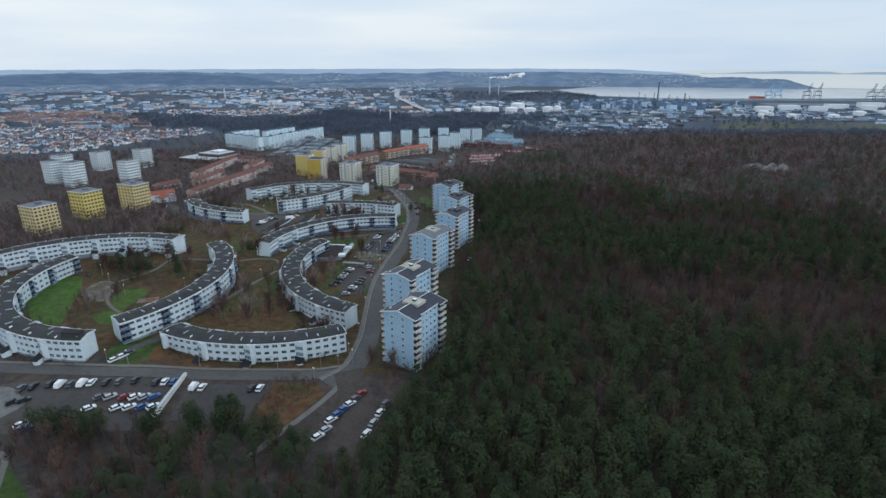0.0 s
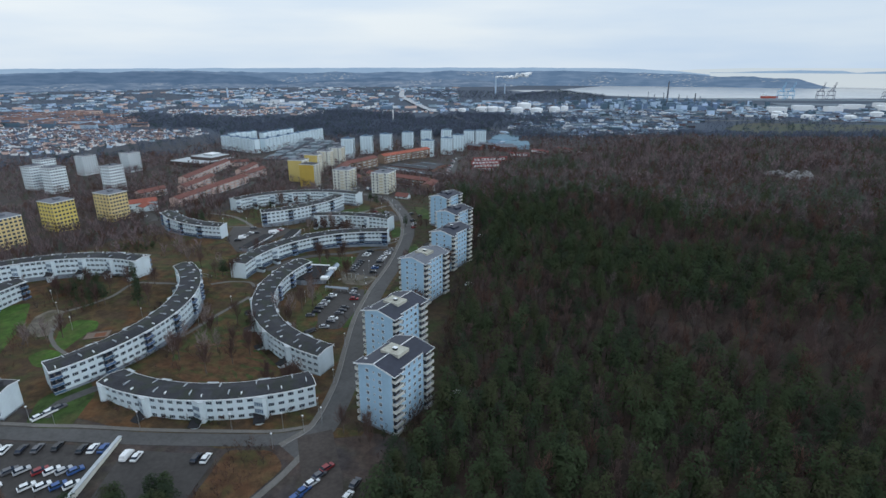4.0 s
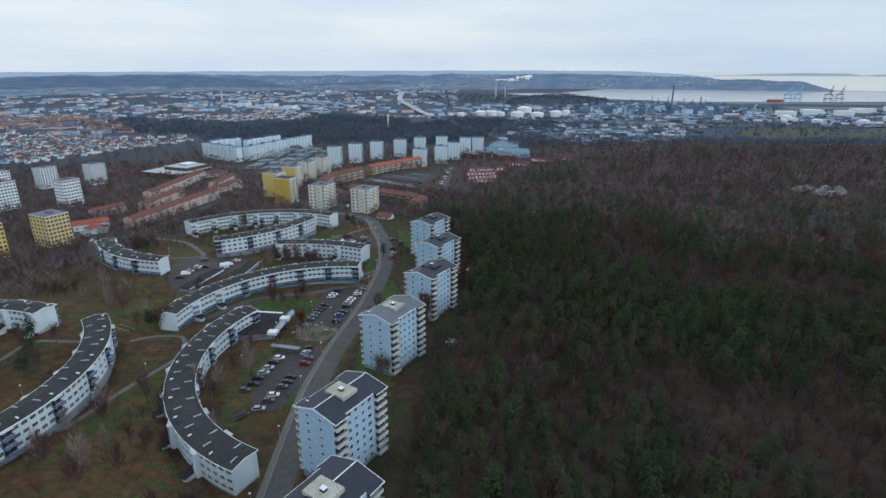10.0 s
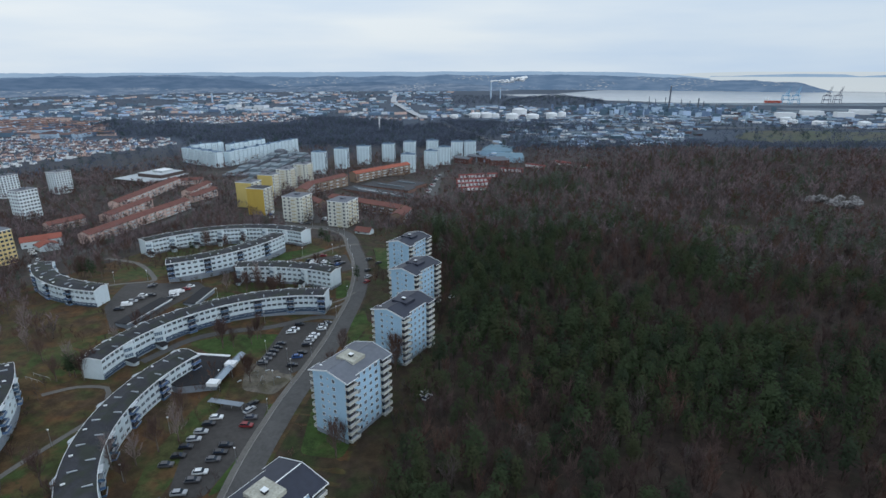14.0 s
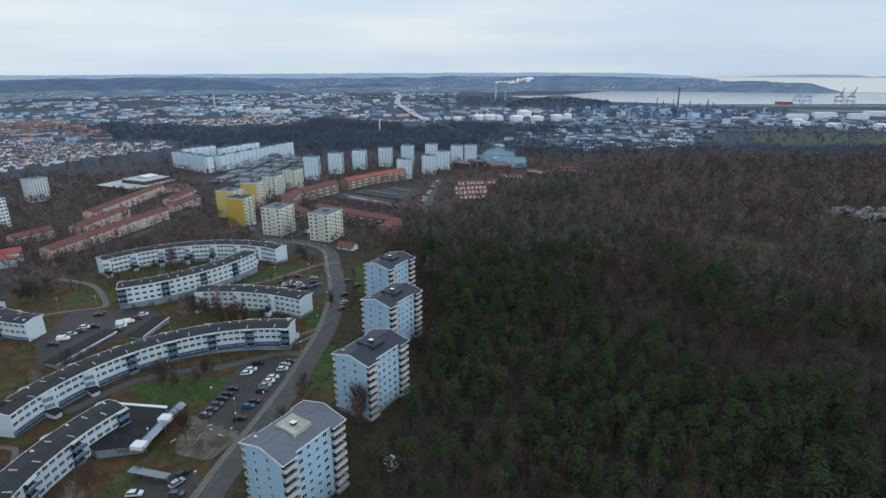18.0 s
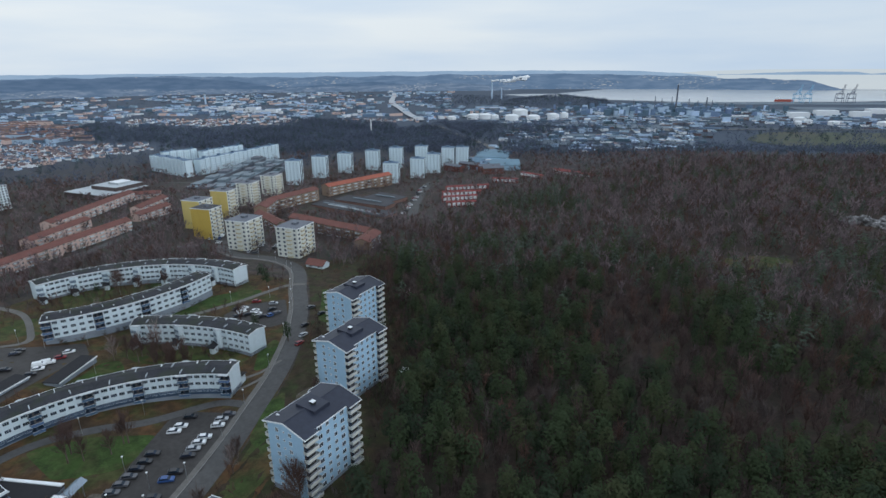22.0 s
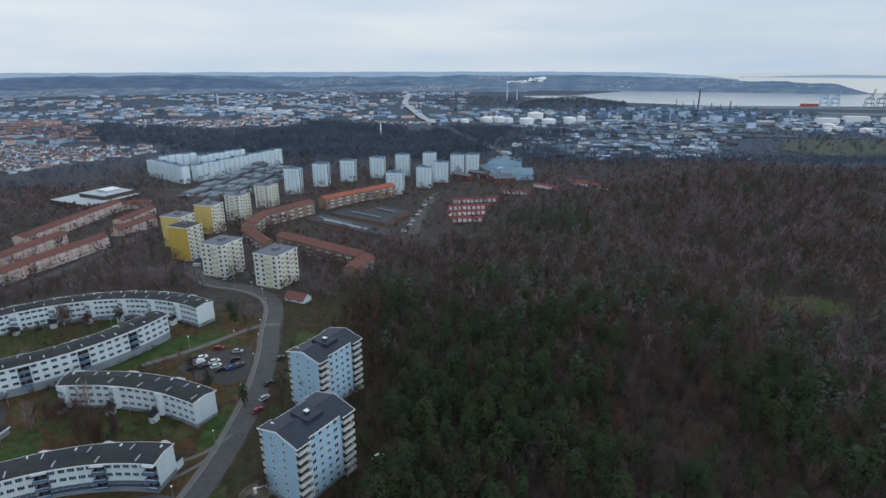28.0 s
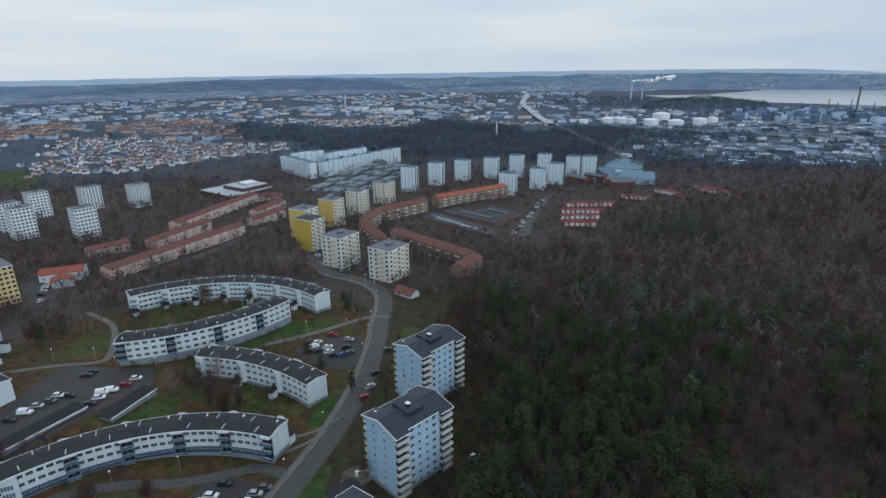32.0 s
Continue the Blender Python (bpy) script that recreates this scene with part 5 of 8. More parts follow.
def pine_template(tris, seed, h=14.0, rad=3.3):
    """Corners of a tapered trunk and of needle clumps gathered in boughs: (n, 3, 3)."""
    g = np.random.default_rng(seed)
    out = []
    for i in range(4):
        a, c = 2 * math.pi * i / 4, 2 * math.pi * (i + 1) / 4
        p, q = np.array([math.cos(a) * 0.22, math.sin(a) * 0.22, 0]), np.array([math.cos(c) * 0.22, math.sin(c) * 0.22, 0])
        out.append([p, q, np.array([0, 0, h * 0.9])])
    fine = tris > 100
    boughs = 34 if fine else 14
    per = max(3, tris // boughs)
    for k in range(boughs):
        f = (k + 0.5) / boughs
        z = h * (0.36 + 0.58 * f) + g.normal(0, 0.25)
        reach = rad * min(0.55 + f, 1.0) * ((1 - f) ** 0.55 * 0.78) * g.uniform(0.7, 1.05)
        a = k * 2.4 + g.uniform(-0.5, 0.5)
        c = np.array([math.cos(a) * reach, math.sin(a) * reach, z])
        size = rad * g.uniform(0.3, 0.44) * (1.08 - 0.35 * f)
        out_ = np.array([math.cos(a) * (1 - f), math.sin(a) * (1 - f), 0.35 + 0.75 * f])
        out_ /= np.linalg.norm(out_)
        for _ in range(per):
            d = g.normal(size=3)
            d[2] = abs(d[2]) * 0.9 - 0.2
            d /= np.linalg.norm(d)
            p = c + d * size * np.array([1.0, 1.0, 0.7]) * g.uniform(0.7, 1.0)
            # sprays lie along the surface of the crown
            nrm = d * 0.55 + out_ * 0.8 + g.normal(size=3) * 0.12
            nrm /= np.linalg.norm(nrm)
            s = size * (0.45 if fine else 0.74)
            u = np.cross(nrm, g.normal(size=3))
            u /= np.linalg.norm(u)
            w = np.cross(nrm, u)
            e = [(u * math.cos(k2 * 2.1) * 1.3 + w * math.sin(k2 * 2.1) * 0.6) * s for k2 in range(3)]
            out.append(p + np.array(e) * g.uniform(0.7, 1.15, (3, 1)))
    return np.array(out)


def bare_template(tris, seed, h=12.0, rad=3.0, twigs=0, thick=0.0):
    """Corners of a trunk, limbs and fans of thin twigs."""
    g = np.random.default_rng(seed)
    out = []

    def sliver(p, q, w):
        d = q - p
        s = np.cross(d, g.normal(size=3))
        s /= np.linalg.norm(s) + 1e-9
        out.append([p - s * w, p + s * w, q])

    top = np.array([g.normal(0, 0.4), g.normal(0, 0.4), h * 0.8])
    for i in range(3 if not thick else 2):
        sliver(np.zeros(3), top, 0.2 if not thick else 0.12)
    fine = tris > 60
    twigs = twigs or (16 if fine else 8)
    lo, hi = (0.05, 0.11) if fine else (0.12, 0.24)
    lo, hi = (thick * 0.6, thick * 1.3) if thick else (lo, hi)
    limbs = max(5, tris // (twigs + 1))
    for k in range(limbs):
        f = g.uniform(0.25, 0.9)
        p = top * f
        a, r = k * 2.4 + g.uniform(-0.6, 0.6), rad * g.uniform(0.35, 0.9) * (1.2 - f * 0.6)
        q = np.array([math.cos(a) * r, math.sin(a) * r, min(h * 1.02, p[2] + g.uniform(2.2, 5.5))])
        sliver(p, q, 0.05)
        for _ in range(twigs):
            s = p + (q - p) * g.uniform(0.3, 1.0)
            d = (q - p) / np.linalg.norm(q - p) * 0.6 + g.normal(size=3) * 0.5 + np.array([0, 0, 1.0])
            e = s + d * g.uniform(0.7, 1.5)
            sliver(s, e, g.uniform(lo, hi))
    return np.array(out)


def stand(name, places, templates, heights, mat, label, category, broad=1.0):
    """Very many trees in one mesh."""
    corners = []
    pick = rng.integers(0, len(templates), len(places))
    turn = rng.uniform(0, 2 * math.pi, len(places))
    wide = rng.uniform(0.8, 1.25, len(places)) * broad
    for k, tpl in enumerate(templates):
        sel = pick == k
        p, a, s, w = places[sel], turn[sel], heights[sel], wide[sel]
        c, sn = np.cos(a)[:, None, None], np.sin(a)[:, None, None]
        X, Y, Z = tpl[None, :, :, 0], tpl[None, :, :, 1], tpl[None, :, :, 2]
        sw = (s * w)[:, None, None]
        out = np.stack([(X * c - Y * sn) * sw + p[:, 0, None, None], (X * sn + Y * c) * sw + p[:, 1, None, None], Z * s[:, None, None] + p[:, 2, None, None]], -1)
        corners.append(out.reshape(-1, 3))
    v = np.concatenate(corners).astype(np.float32)
    n = len(v) // 3
    me = bpy.data.meshes.new(name)
    me.vertices.add(3 * n)
    me.vertices.foreach_set("co", v.ravel())
    me.loops.add(3 * n)
    me.loops.foreach_set("vertex_index", np.arange(3 * n, dtype=np.int32))
    me.polygons.add(n)
    me.polygons.foreach_set("loop_start", np.arange(0, 3 * n, 3, dtype=np.int32))
    if isinstance(mat, tuple):
        for m in mat:
            me.materials.append(m)
        tint = np.concatenate([np.repeat(rng.integers(0, len(mat), int((pick == k).sum())), len(tpl)) for k, tpl in enumerate(templates)])
        me.polygons.foreach_set("material_index", tint.astype(np.int32))
    else:
        me.materials.append(mat)
    me.update(calc_edges=True)
    return tagged(new(name, me), label, category, kind="stuff")


def inside(x, y, outline):
    o = np.array(outline, float)
    hit = np.zeros(x.shape, bool)
    for i in range(len(o)):
        (x0, y0), (x1, y1) = o[i - 1], o[i]
        hit ^= ((y0 > y) != (y1 > y)) & (x < (x1 - x0) * (y - y0) / (y1 - y0 + 1e-12) + x0)
    return hit


def scatter(outline, gap):
    o = np.array(outline, float)
    X, Y = np.meshgrid(np.arange(o[:, 0].min(), o[:, 0].max(), gap), np.arange(o[:, 1].min(), o[:, 1].max(), gap))
    x = (X + rng.uniform(-0.45, 0.45, X.shape) * gap).ravel()
    y = (Y + rng.uniform(-0.45, 0.45, Y.shape) * gap).ravel()
    k = inside(x, y, outline)
    return x[k], y[k]


FOREST = [(-47, 30), (-48, 128), (-46, 160), (-39, 172), (-38, 202), (-45, 240), (-52, 296), (-50, 344), (-58, 394), (-72, 432), (-90, 464), (-108, 508), (-122, 548), (-116, 620), (-80, 668), (-64, 700), (-72, 760), (-54, 780), (-34, 808), (-7, 827), (21, 855), (50, 892), (82, 933), (114, 955), (150, 1001), (185, 1040), (900, 1080), (900, 900), (560, 560), (330, 260), (180, 40), (120, -40), (-20, -40)]


patch("forest_floor", FOREST, 0.4, M_LITTER, "dark leaf litter under the forest trees", "forest floor", cell=20.0)


# stretches where evergreens or bare trees prevail: x, y, half widths, share
GROVES = [
    (-45, 430, 48, 105, 0.5), (40, 328, 62, 30, 0.42), (76, 455, 22, 38, 0.42), (35, 526, 40, 22, 0.3), (-22, 668, 34, 60, 0.5), (104, 414, 26, 20, 0.25), (161, 547, 34, 26, 0.3), (8, 390, 34, 36, 0.2),
    (95, 245, 75, 34, -0.5), (28, 462, 11, 64, -0.6), (14, 398, 10, 24, -0.4), (92, 384, 32, 13, -0.45), (56, 372, 12, 12, -0.3), (-9, 366, 14, 14, -0.35), (30, 355, 11, 12, -0.35), (-46, 577, 36, 24, -0.4), (100, 640, 90, 70, -0.2), (124, 470, 30, 40, -0.2),
]


def pine_share(x, y):
    p = 0.3 + 0.75 * np.exp(-(((y - 110) / 115.0) ** 2)) + 0.35 * np.exp(-(((x - 150) / 60.0) ** 2) - ((y - 330) / 60.0) ** 2)
    for gx, gy, wx, wy, k in GROVES:
        p += k * np.exp(-(((x - gx) / wx) ** 2) - ((y - gy) / wy) ** 2)
    p -= 0.12 * np.clip((y - 480) / 260, 0, 1)
    n = np.array([noise.noise((a * 0.021, b * 0.021, 3.0)) + 0.6 * noise.noise((a * 0.06, b * 0.06, 9.0)) for a, b in zip(x, y)])
    return p + 0.5 * n


def plant(x, y, lift=0.0):
    return np.c_[x, y, ground_z(x, y) + lift]


PINES = (M_PINE, M_PINE, M_PINE_DARK, M_PINE_OLIVE)
BARES = (M_TWIGS, M_TWIGS, M_TWIGS_RED, M_TWIGS_GREY, M_TWIGS_DARK)
near_pine, near_bare = [pine_template(260, s) for s in (1, 2, 3, 4, 5)], [bare_template(290, s, 12.0, 2.8, 18, 0.052) for s in (11, 12, 13, 14)]
far_pine, far_bare = [pine_template(62, s) for s in (21, 22, 23)], [bare_template(66, s, 12.0, 3.5, 10, 0.2) for s in (31, 32, 33)]
hill_bare = [bare_template(96, s, 12.0, 3.2, 14, 0.12) for s in (34, 35, 36)]
mid_bare = [bare_template(140, s, 11.0, 3.5, 15, 0.085) for s in (41, 42, 43)]
wood_bare = [bare_template(48, s, 12.0, 3.6, 8, 0.26) for s in (44, 45, 46)]
x, y = scatter(FOREST, 4.8)
wedge = (x < 0.6 * y + 130) & ~(inside(x, y, [(88, 534), (104, 522), (128, 534), (134, 558), (112, 564), (90, 552)]) & (rng.uniform(0, 1, len(x)) < 0.75)) & ~inside(x, y, [(186, 592), (236, 586), (252, 640), (242, 666), (200, 662), (186, 632)])
x, y = x[wedge], y[wedge]
share = pine_share(x, y)
pine = rng.uniform(0.05, 0.9, len(x)) < share
keep = pine | (rng.uniform(0, 1, len(x)) < 0.72)
x, y, pine = x[keep], y[keep], pine[keep]
soft = y + rng.normal(0, 32, len(x))
close = ((soft < 450) & (x < 215)) | ((soft < 500) & (x < 70))
middle = ~close & (soft < 640)
thin = close | (rng.uniform(0, 1, len(x)) < np.where(middle, 0.82, 0.66))
edge = np.clip((x + 70) / 40, 0.6, 1.0)
for sel, tpl, mat, name, label, lo, hi in (
    (pine & close, near_pine, PINES, "pine_forest", "dense dark green pine forest", 0.7, 1.25),
    (~pine & close, near_bare, BARES, "bare_forest", "bare reddish-brown winter trees among the pines", 0.6, 1.2),
    (pine & middle & thin, far_pine, (M_PINE_HAZED, M_PINE_HAZED, M_PINE_OLIVE), "middle_pine_forest", "dark green pines on the hill", 0.75, 1.2),
    (~pine & middle & thin, hill_bare, (M_TWIGS_HAZED, M_TWIGS_HAZED, M_TWIGS_RED, M_TWIGS_GREY), "far_edge_bare_forest", "bare brown winter forest on the hill", 0.75, 1.15),
    (pine & ~close & ~middle & thin, far_pine, (M_PINE_HAZED, M_PINE_HAZED, M_PINE_OLIVE), "far_pine_forest", "distant dark green pines", 0.75, 1.2),
    (~pine & ~close & ~middle & thin, far_bare, (M_TWIGS_HAZED, M_TWIGS_HAZED, M_TWIGS_HAZED, M_TWIGS_GREY, M_TWIGS_RED), "far_bare_forest", "distant bare brown winter forest", 0.75, 1.15),
):
    q = plant(x[sel], y[sel], -0.2)
    stand(name, q, tpl, rng.uniform(lo, hi, len(q)), mat, label, "forest", 1.0 if "pine" in name else 1.45 if "far" in name else 1.3)

# thickets of bare trees round the houses
THICKETS = [
    ([(-196, 62), (-190, 103), (-152, 106), (-124, 117), (-98, 126), (-84, 124), (-76, 70)], 5.5),
    ([(-284, 284), (-310, 330), (-296, 352), (-250, 320), (-226, 316), (-200, 296), (-222, 282)], 6.5),
    ([(-352, 290), (-304, 296), (-296, 356), (-318, 400), (-346, 392), (-354, 350)], 7.0),
    ([(-338, 442), (-292, 424), (-262, 470), (-214, 484), (-196, 492), (-234, 512), (-300, 506), (-340, 486)], 6.0),
    ([(-150, 512), (-112, 520), (-122, 590), (-126, 650), (-134, 600), (-132, 545)], 6.0),
    ([(-214, 560), (-160, 552), (-158, 572), (-214, 590)], 7.0),
    ([(-700, 430), (-420, 420), (-426, 470), (-500, 560), (-470, 680), (-560, 690), (-640, 660), (-760, 600)], 6.5),
    ([(-420, 300), (-400, 300), (-398, 480), (-460, 500), (-560, 440), (-480, 330)], 6.5),
    ([(-350, 590), (-320, 560), (-318, 640), (-330, 720), (-370, 740), (-372, 680)], 8.0),
    ([(-160, 640), (-140, 600), (-138, 660), (-150, 720), (-166, 700)], 7.0),
    ([(-190, 840), (-170, 840), (-100, 940), (-60, 1000), (-160, 980)], 9.0),
    ([(-640, 870), (-600, 850), (-508, 820), (-480, 860), (-468, 1000), (-500, 850), (-520, 832), (-610, 872)], 6.0),
    ([(-470, 680), (-420, 720), (-430, 760), (-500, 790), (-640, 800), (-700, 700), (-560, 690), (-545, 760), (-485, 750)], 8.0),
    ([(-352, 440), (-346, 500), (-346, 590), (-300, 560), (-250, 520), (-300, 512), (-344, 488)], 6.5),
    ([(-345, 240), (-306, 250), (-300, 300), (-350, 300)], 7.0),
    ([(-420, 250), (-350, 240), (-352, 300), (-400, 306)], 7.0),
    ([(-350, 790), (-300, 800), (-250, 880), (-240, 950), (-300, 900)], 9.0),
    ([(-205, 800), (-190, 800), (-180, 880), (-190, 880)], 8.0),
    ([(-330, 700), (-270, 720), (-280, 820), (-310, 860), (-318, 800)], 9.0),
]
# woods that fill the ground between the blocks
WOODS = [
    ([(-480, 200), (-305, 230), (-300, 340), (-330, 440), (-345, 520), (-480, 520)], 5.6),
    ([(-345, 430), (-300, 425), (-262, 470), (-200, 492), (-180, 500), (-130, 500), (-122, 548), (-124, 640), (-340, 650), (-346, 560)], 5.8),
    ([(-500, 440), (-345, 440), (-340, 660), (-380, 780), (-500, 800), (-640, 760), (-560, 600)], 7.4),
    ([(-345, 640), (-124, 640), (-84, 700), (-78, 820), (-60, 980), (-340, 1000), (-380, 780)], 9.0),
    ([(-90, 690), (-62, 700), (-60, 780), (20, 850), (110, 950), (180, 1040), (240, 1100), (-60, 1130), (-130, 1060), (-70, 960), (-60, 900), (-90, 860)], 7.6),
    ([(-640, 800), (-400, 790), (-380, 900), (-440, 1080), (-640, 1000)], 8.5),
    ([(-900, 480), (-480, 430), (-520, 640), (-640, 760), (-860, 700)], 8.6),
]
WOODS = WOODS + THICKETS[1:6] + [([(-335, 380), (-305, 358), (-264, 362), (-258, 388), (-286, 428), (-330, 440)], 4.4)]
px_, py_ = [], []
for outline, gap in WOODS:
    a, c = scatter(outline, gap)
    px_.append(a)
    py_.append(c)
x, y = np.concatenate(px_), np.concatenate(py_)

# footprints of all that stands already
SOLID = []
for ob in scene.collection.all_objects:
    if ob.parent is None and ob.type == "EMPTY" and not ob.name.startswith("curved_house"):
        for child in ob.children:
            if child.name.split(".")[0] == "wall":
                co = np.array([v.co for v in child.data.vertices])
                SOLID.append((ob.matrix_basis @ child.matrix_basis, co[:, 0].min(), co[:, 0].max(), co[:, 1].min(), co[:, 1].max()))
ARCS = [(-132.3, 241.5, 73.5), (-72.3, 279.4, 74.6), (-240.7, 202.6, 76.4), (-190.3, 222.1, 71.0), (-229.7, 191.8, 71.3), (-109.4, 296.2, 69.1), (-226.1, 408.4, 74.5), (-148.0, 302.2, 93.0), (-197.2, 387.1, 73.4), (-269.3, 445.4, 83.2)]


def clear(x, y, gap=2.5, lawns=False, arcs=True):
    """Where a tree can stand: off the houses, roads and yards."""
    ok = np.ones(len(x), bool)
    for m, x0, x1, y0, y1 in SOLID:
        dx, dy = x - m.translation.x, y - m.translation.y
        u, v = dx * m[0][0] + dy * m[1][0], dx * m[0][1] + dy * m[1][1]
        ok &= (u < x0 - gap) | (u > x1 + gap) | (v < y0 - gap) | (v > y1 + gap)
    for line, half in STRIPS:
        for q in line:
            ok &= np.hypot(x - q[0], y - q[1]) > half + 1.5
    for name, outline in PATCHES:
        if name not in ("rough_grass", "yard_grass", "meadow", "forest_floor") and (name != "lawn" or lawns):
            ok &= ~inside(x, y, outline)
    if arcs:
        for cx, cy, rr in ARCS:
            ok &= (abs(np.hypot(x - cx, y - cy) - rr) > 8.0) | (y > 500) | (x < -330)
    return ok


ok = clear(x, y)
x, y = x[ok], y[ok]
lumps = np.array([noise.noise((a * 0.02, b * 0.02, 33.0)) for a, b in zip(x, y)])
ok = lumps > rng.uniform(-1.2, 0.0, len(x))
x, y = x[ok], y[ok]
green = rng.uniform(0, 1, len(x)) < 0.07
q = plant(x, y, -0.2)
h = rng.uniform(0.5, 0.95, len(q))
far = y > 560
for sel, tpl in ((~green & ~far, mid_bare), (~green & far, wood_bare)):
    stand("bare_woods", q[sel], tpl, h[sel], (M_TWIGS_HAZED, M_TWIGS_GREY, M_TWIGS_HAZED, M_TWIGS_RED), "bare brown winter trees between the houses", "trees", 1.45 if tpl is wood_bare else 1.3)
stand("evergreen_thicket", q[green], far_pine, h[green] * 0.8, M_PINE_HAZED, "scattered dark evergreens between the houses", "trees")

a, c = np.concatenate([np.c_[rng.normal(bx, 6, k), rng.normal(by, 4, k)] for bx, by, k in ((-229, 236, 16), (-209, 247, 18), (-229, 223, 5), (-212, 259, 8), (-256, 238, 10), (-214, 233, 14), (-204, 239, 10), (-264, 304, 14), (-248, 298, 10), (-240, 277, 8), (-236, 249, 12))]).T
ok = clear(a, c, 1.0, True)
q = plant(a[ok], c[ok], -0.3)
stand("evergreen_bushes", q, near_pine, rng.uniform(0.22, 0.45, len(q)), M_PINE, "dark evergreen bushes between the curved houses", "bushes", 1.7)

# scrub on the verge below the towers
a, c = scatter(VERGE, 5.0)
ok = clear(a, c, 1.5, True)
a, c = a[ok], c[ok]
ok = rng.uniform(0, 1, len(a)) < np.where(c > 400, 0.55, 0.22)
q = plant(a[ok], c[ok], -0.2)
stand("verge_scrub", q, mid_bare, rng.uniform(0.14, 0.34, len(q)), (M_RUSTTWIG, M_TWIGS_RED, M_TWIGS_DARK), "bare brown scrub on the verge below the towers", "bushes", 1.5)

# the trees south of the parking lots
a, c = scatter([(-120, 50), (-116, 108), (-100, 117), (-84, 122), (-64, 117), (-58, 122), (-47, 128), (-46, 50)], 4.9)
a2, c2 = scatter([(-158, 100), (-128, 88), (-116, 66), (-108, 118), (-126, 121), (-158, 110)], 4.2)
a3, c3 = np.array([-145, -141, -112, -104, -103, -98, -153, -136, -108, -120, -90, -82, -71]), np.array([112, 114.5, 126, 135, 127, 125, 112.5, 112, 121, 120, 124, 126, 124])
a3, c3 = np.concatenate([a3 + rng.normal(0, 2.6, len(a3)) for _ in range(4)]), np.concatenate([c3 + rng.normal(0, 2.0, len(c3)) for _ in range(4)])
pines = rng.uniform(0, 1, len(a)) < 0.62
q = plant(np.r_[a[pines], a3], np.r_[c[pines], c3], -0.2)
stand("pine_stand", q, near_pine, rng.uniform(0.45, 0.85, len(q)), PINES, "dark green pines below the parking lots", "trees", 1.35)
q = plant(np.r_[a[~pines], a2], np.r_[c[~pines], c2], -0.2)
stand("bare_stand", q, near_bare, rng.uniform(0.45, 0.85, len(q)), (M_RUSTTWIG, M_TWIGS_RED, M_TWIGS_DARK), "bare reddish-brown trees below the parking lots", "trees", 1.3)

# bushes and saplings over the open ground
OPEN = [(-300, 150), (-300, 480), (-160, 480), (-104, 430), (-92, 330), (-84, 230), (-88, 176), (-170, 152)]
x, y = scatter(OPEN, 3.4)
keep = clear(x, y, 1.5, True)
ex, ey = scatter([(-50, 165), (-42, 168), (-36, 205), (-48, 245), (-52, 300), (-54, 345), (-62, 396), (-76, 434), (-92, 466), (-110, 505), (-118, 500), (-100, 458), (-88, 436), (-74, 428), (-64, 390), (-56, 340), (-58, 292), (-50, 240), (-41, 200), (-47, 172)], 2.6)
dens = np.array([noise.noise((a * 0.03, b * 0.03, 21.0)) for a, b in zip(x, y)])
keep &= dens > rng.uniform(-0.5, 0.6, len(x))
q = plant(np.r_[x[keep], ex], np.r_[y[keep], ey], -0.1)
stand("bare_shrubs", q, mid_bare, rng.uniform(0.2, 0.62, len(q)), (M_RUSTTWIG, M_TWIGS_RED, M_TWIGS_GREY, M_TWIGS_DARK), "bare brown shrubs and saplings in the grass", "shrubs")

a, c = scatter([(-62, 165), (-40, 165), (-36, 205), (-44, 245), (-48, 300), (-48, 345), (-54, 396), (-68, 434), (-86, 466), (-104, 508), (-125, 515), (-112, 460), (-95, 440), (-80, 400), (-72, 345), (-74, 300), (-66, 245), (-55, 205)], 3.3)
ok = clear(a, c, 2.0, True)
a, c = a[ok], c[ok]
green = rng.uniform(0, 1, len(a)) < 0.12
q = plant(a, c, -0.1)
stand("forest_edge_bushes", q[~green], mid_bare, rng.uniform(0.25, 0.68, int((~green).sum())), (M_TWIGS, M_TWIGS_RED, M_TWIGS_DARK), "bare brown bushes along the forest edge", "bushes")
stand("forest_edge_evergreens", q[green], near_pine, rng.uniform(0.2, 0.5, int(green.sum())), PINES, "small evergreens along the forest edge", "bushes", 1.3)

a, c = scatter([(-97, 157), (-85, 160), (-80, 152), (-87, 130), (-96, 128)], 2.6)
a2, c2 = scatter([(-52, 166), (-44, 160), (-46, 130), (-52, 124), (-51, 145)], 2.4)
q = plant(np.r_[a, a2], np.r_[c, c2], -0.1)
stand("roadside_scrub", q, mid_bare, rng.uniform(0.15, 0.4, len(q)), (M_RUSTTWIG, M_TWIGS_RED, M_TWIGS_DARK), "low rusty scrub beside the parked cars", "scrub", 1.3)

# low hedges and shrubs at the feet of the curved houses
hx, hy = [], []
for cx, cy, rr, lo, hi in ((-132.3, 241.5, 79.6, -104, -51), (-190.3, 222.1, 77.2, 215, 281), (-72.3, 279.4, 81.0, 170, 250), (-229.7, 191.8, 65.5, 84, 150), (-148.0, 302.2, 86.6, 78, 109), (-197.2, 387.1, 67.4, 76, 150), (-269.3, 445.4, 89.6, -50, -10), (-240.7, 202.6, 82.2, -25, 50)):
    count = int((hi - lo) * rr * 0.0175 / 1.5)
    aa = np.radians(rng.uniform(lo, hi, count))
    dd = rr + rng.uniform(-1.2, 1.6, count)
    hx.append(cx + dd * np.cos(aa))
    hy.append(cy + dd * np.sin(aa))
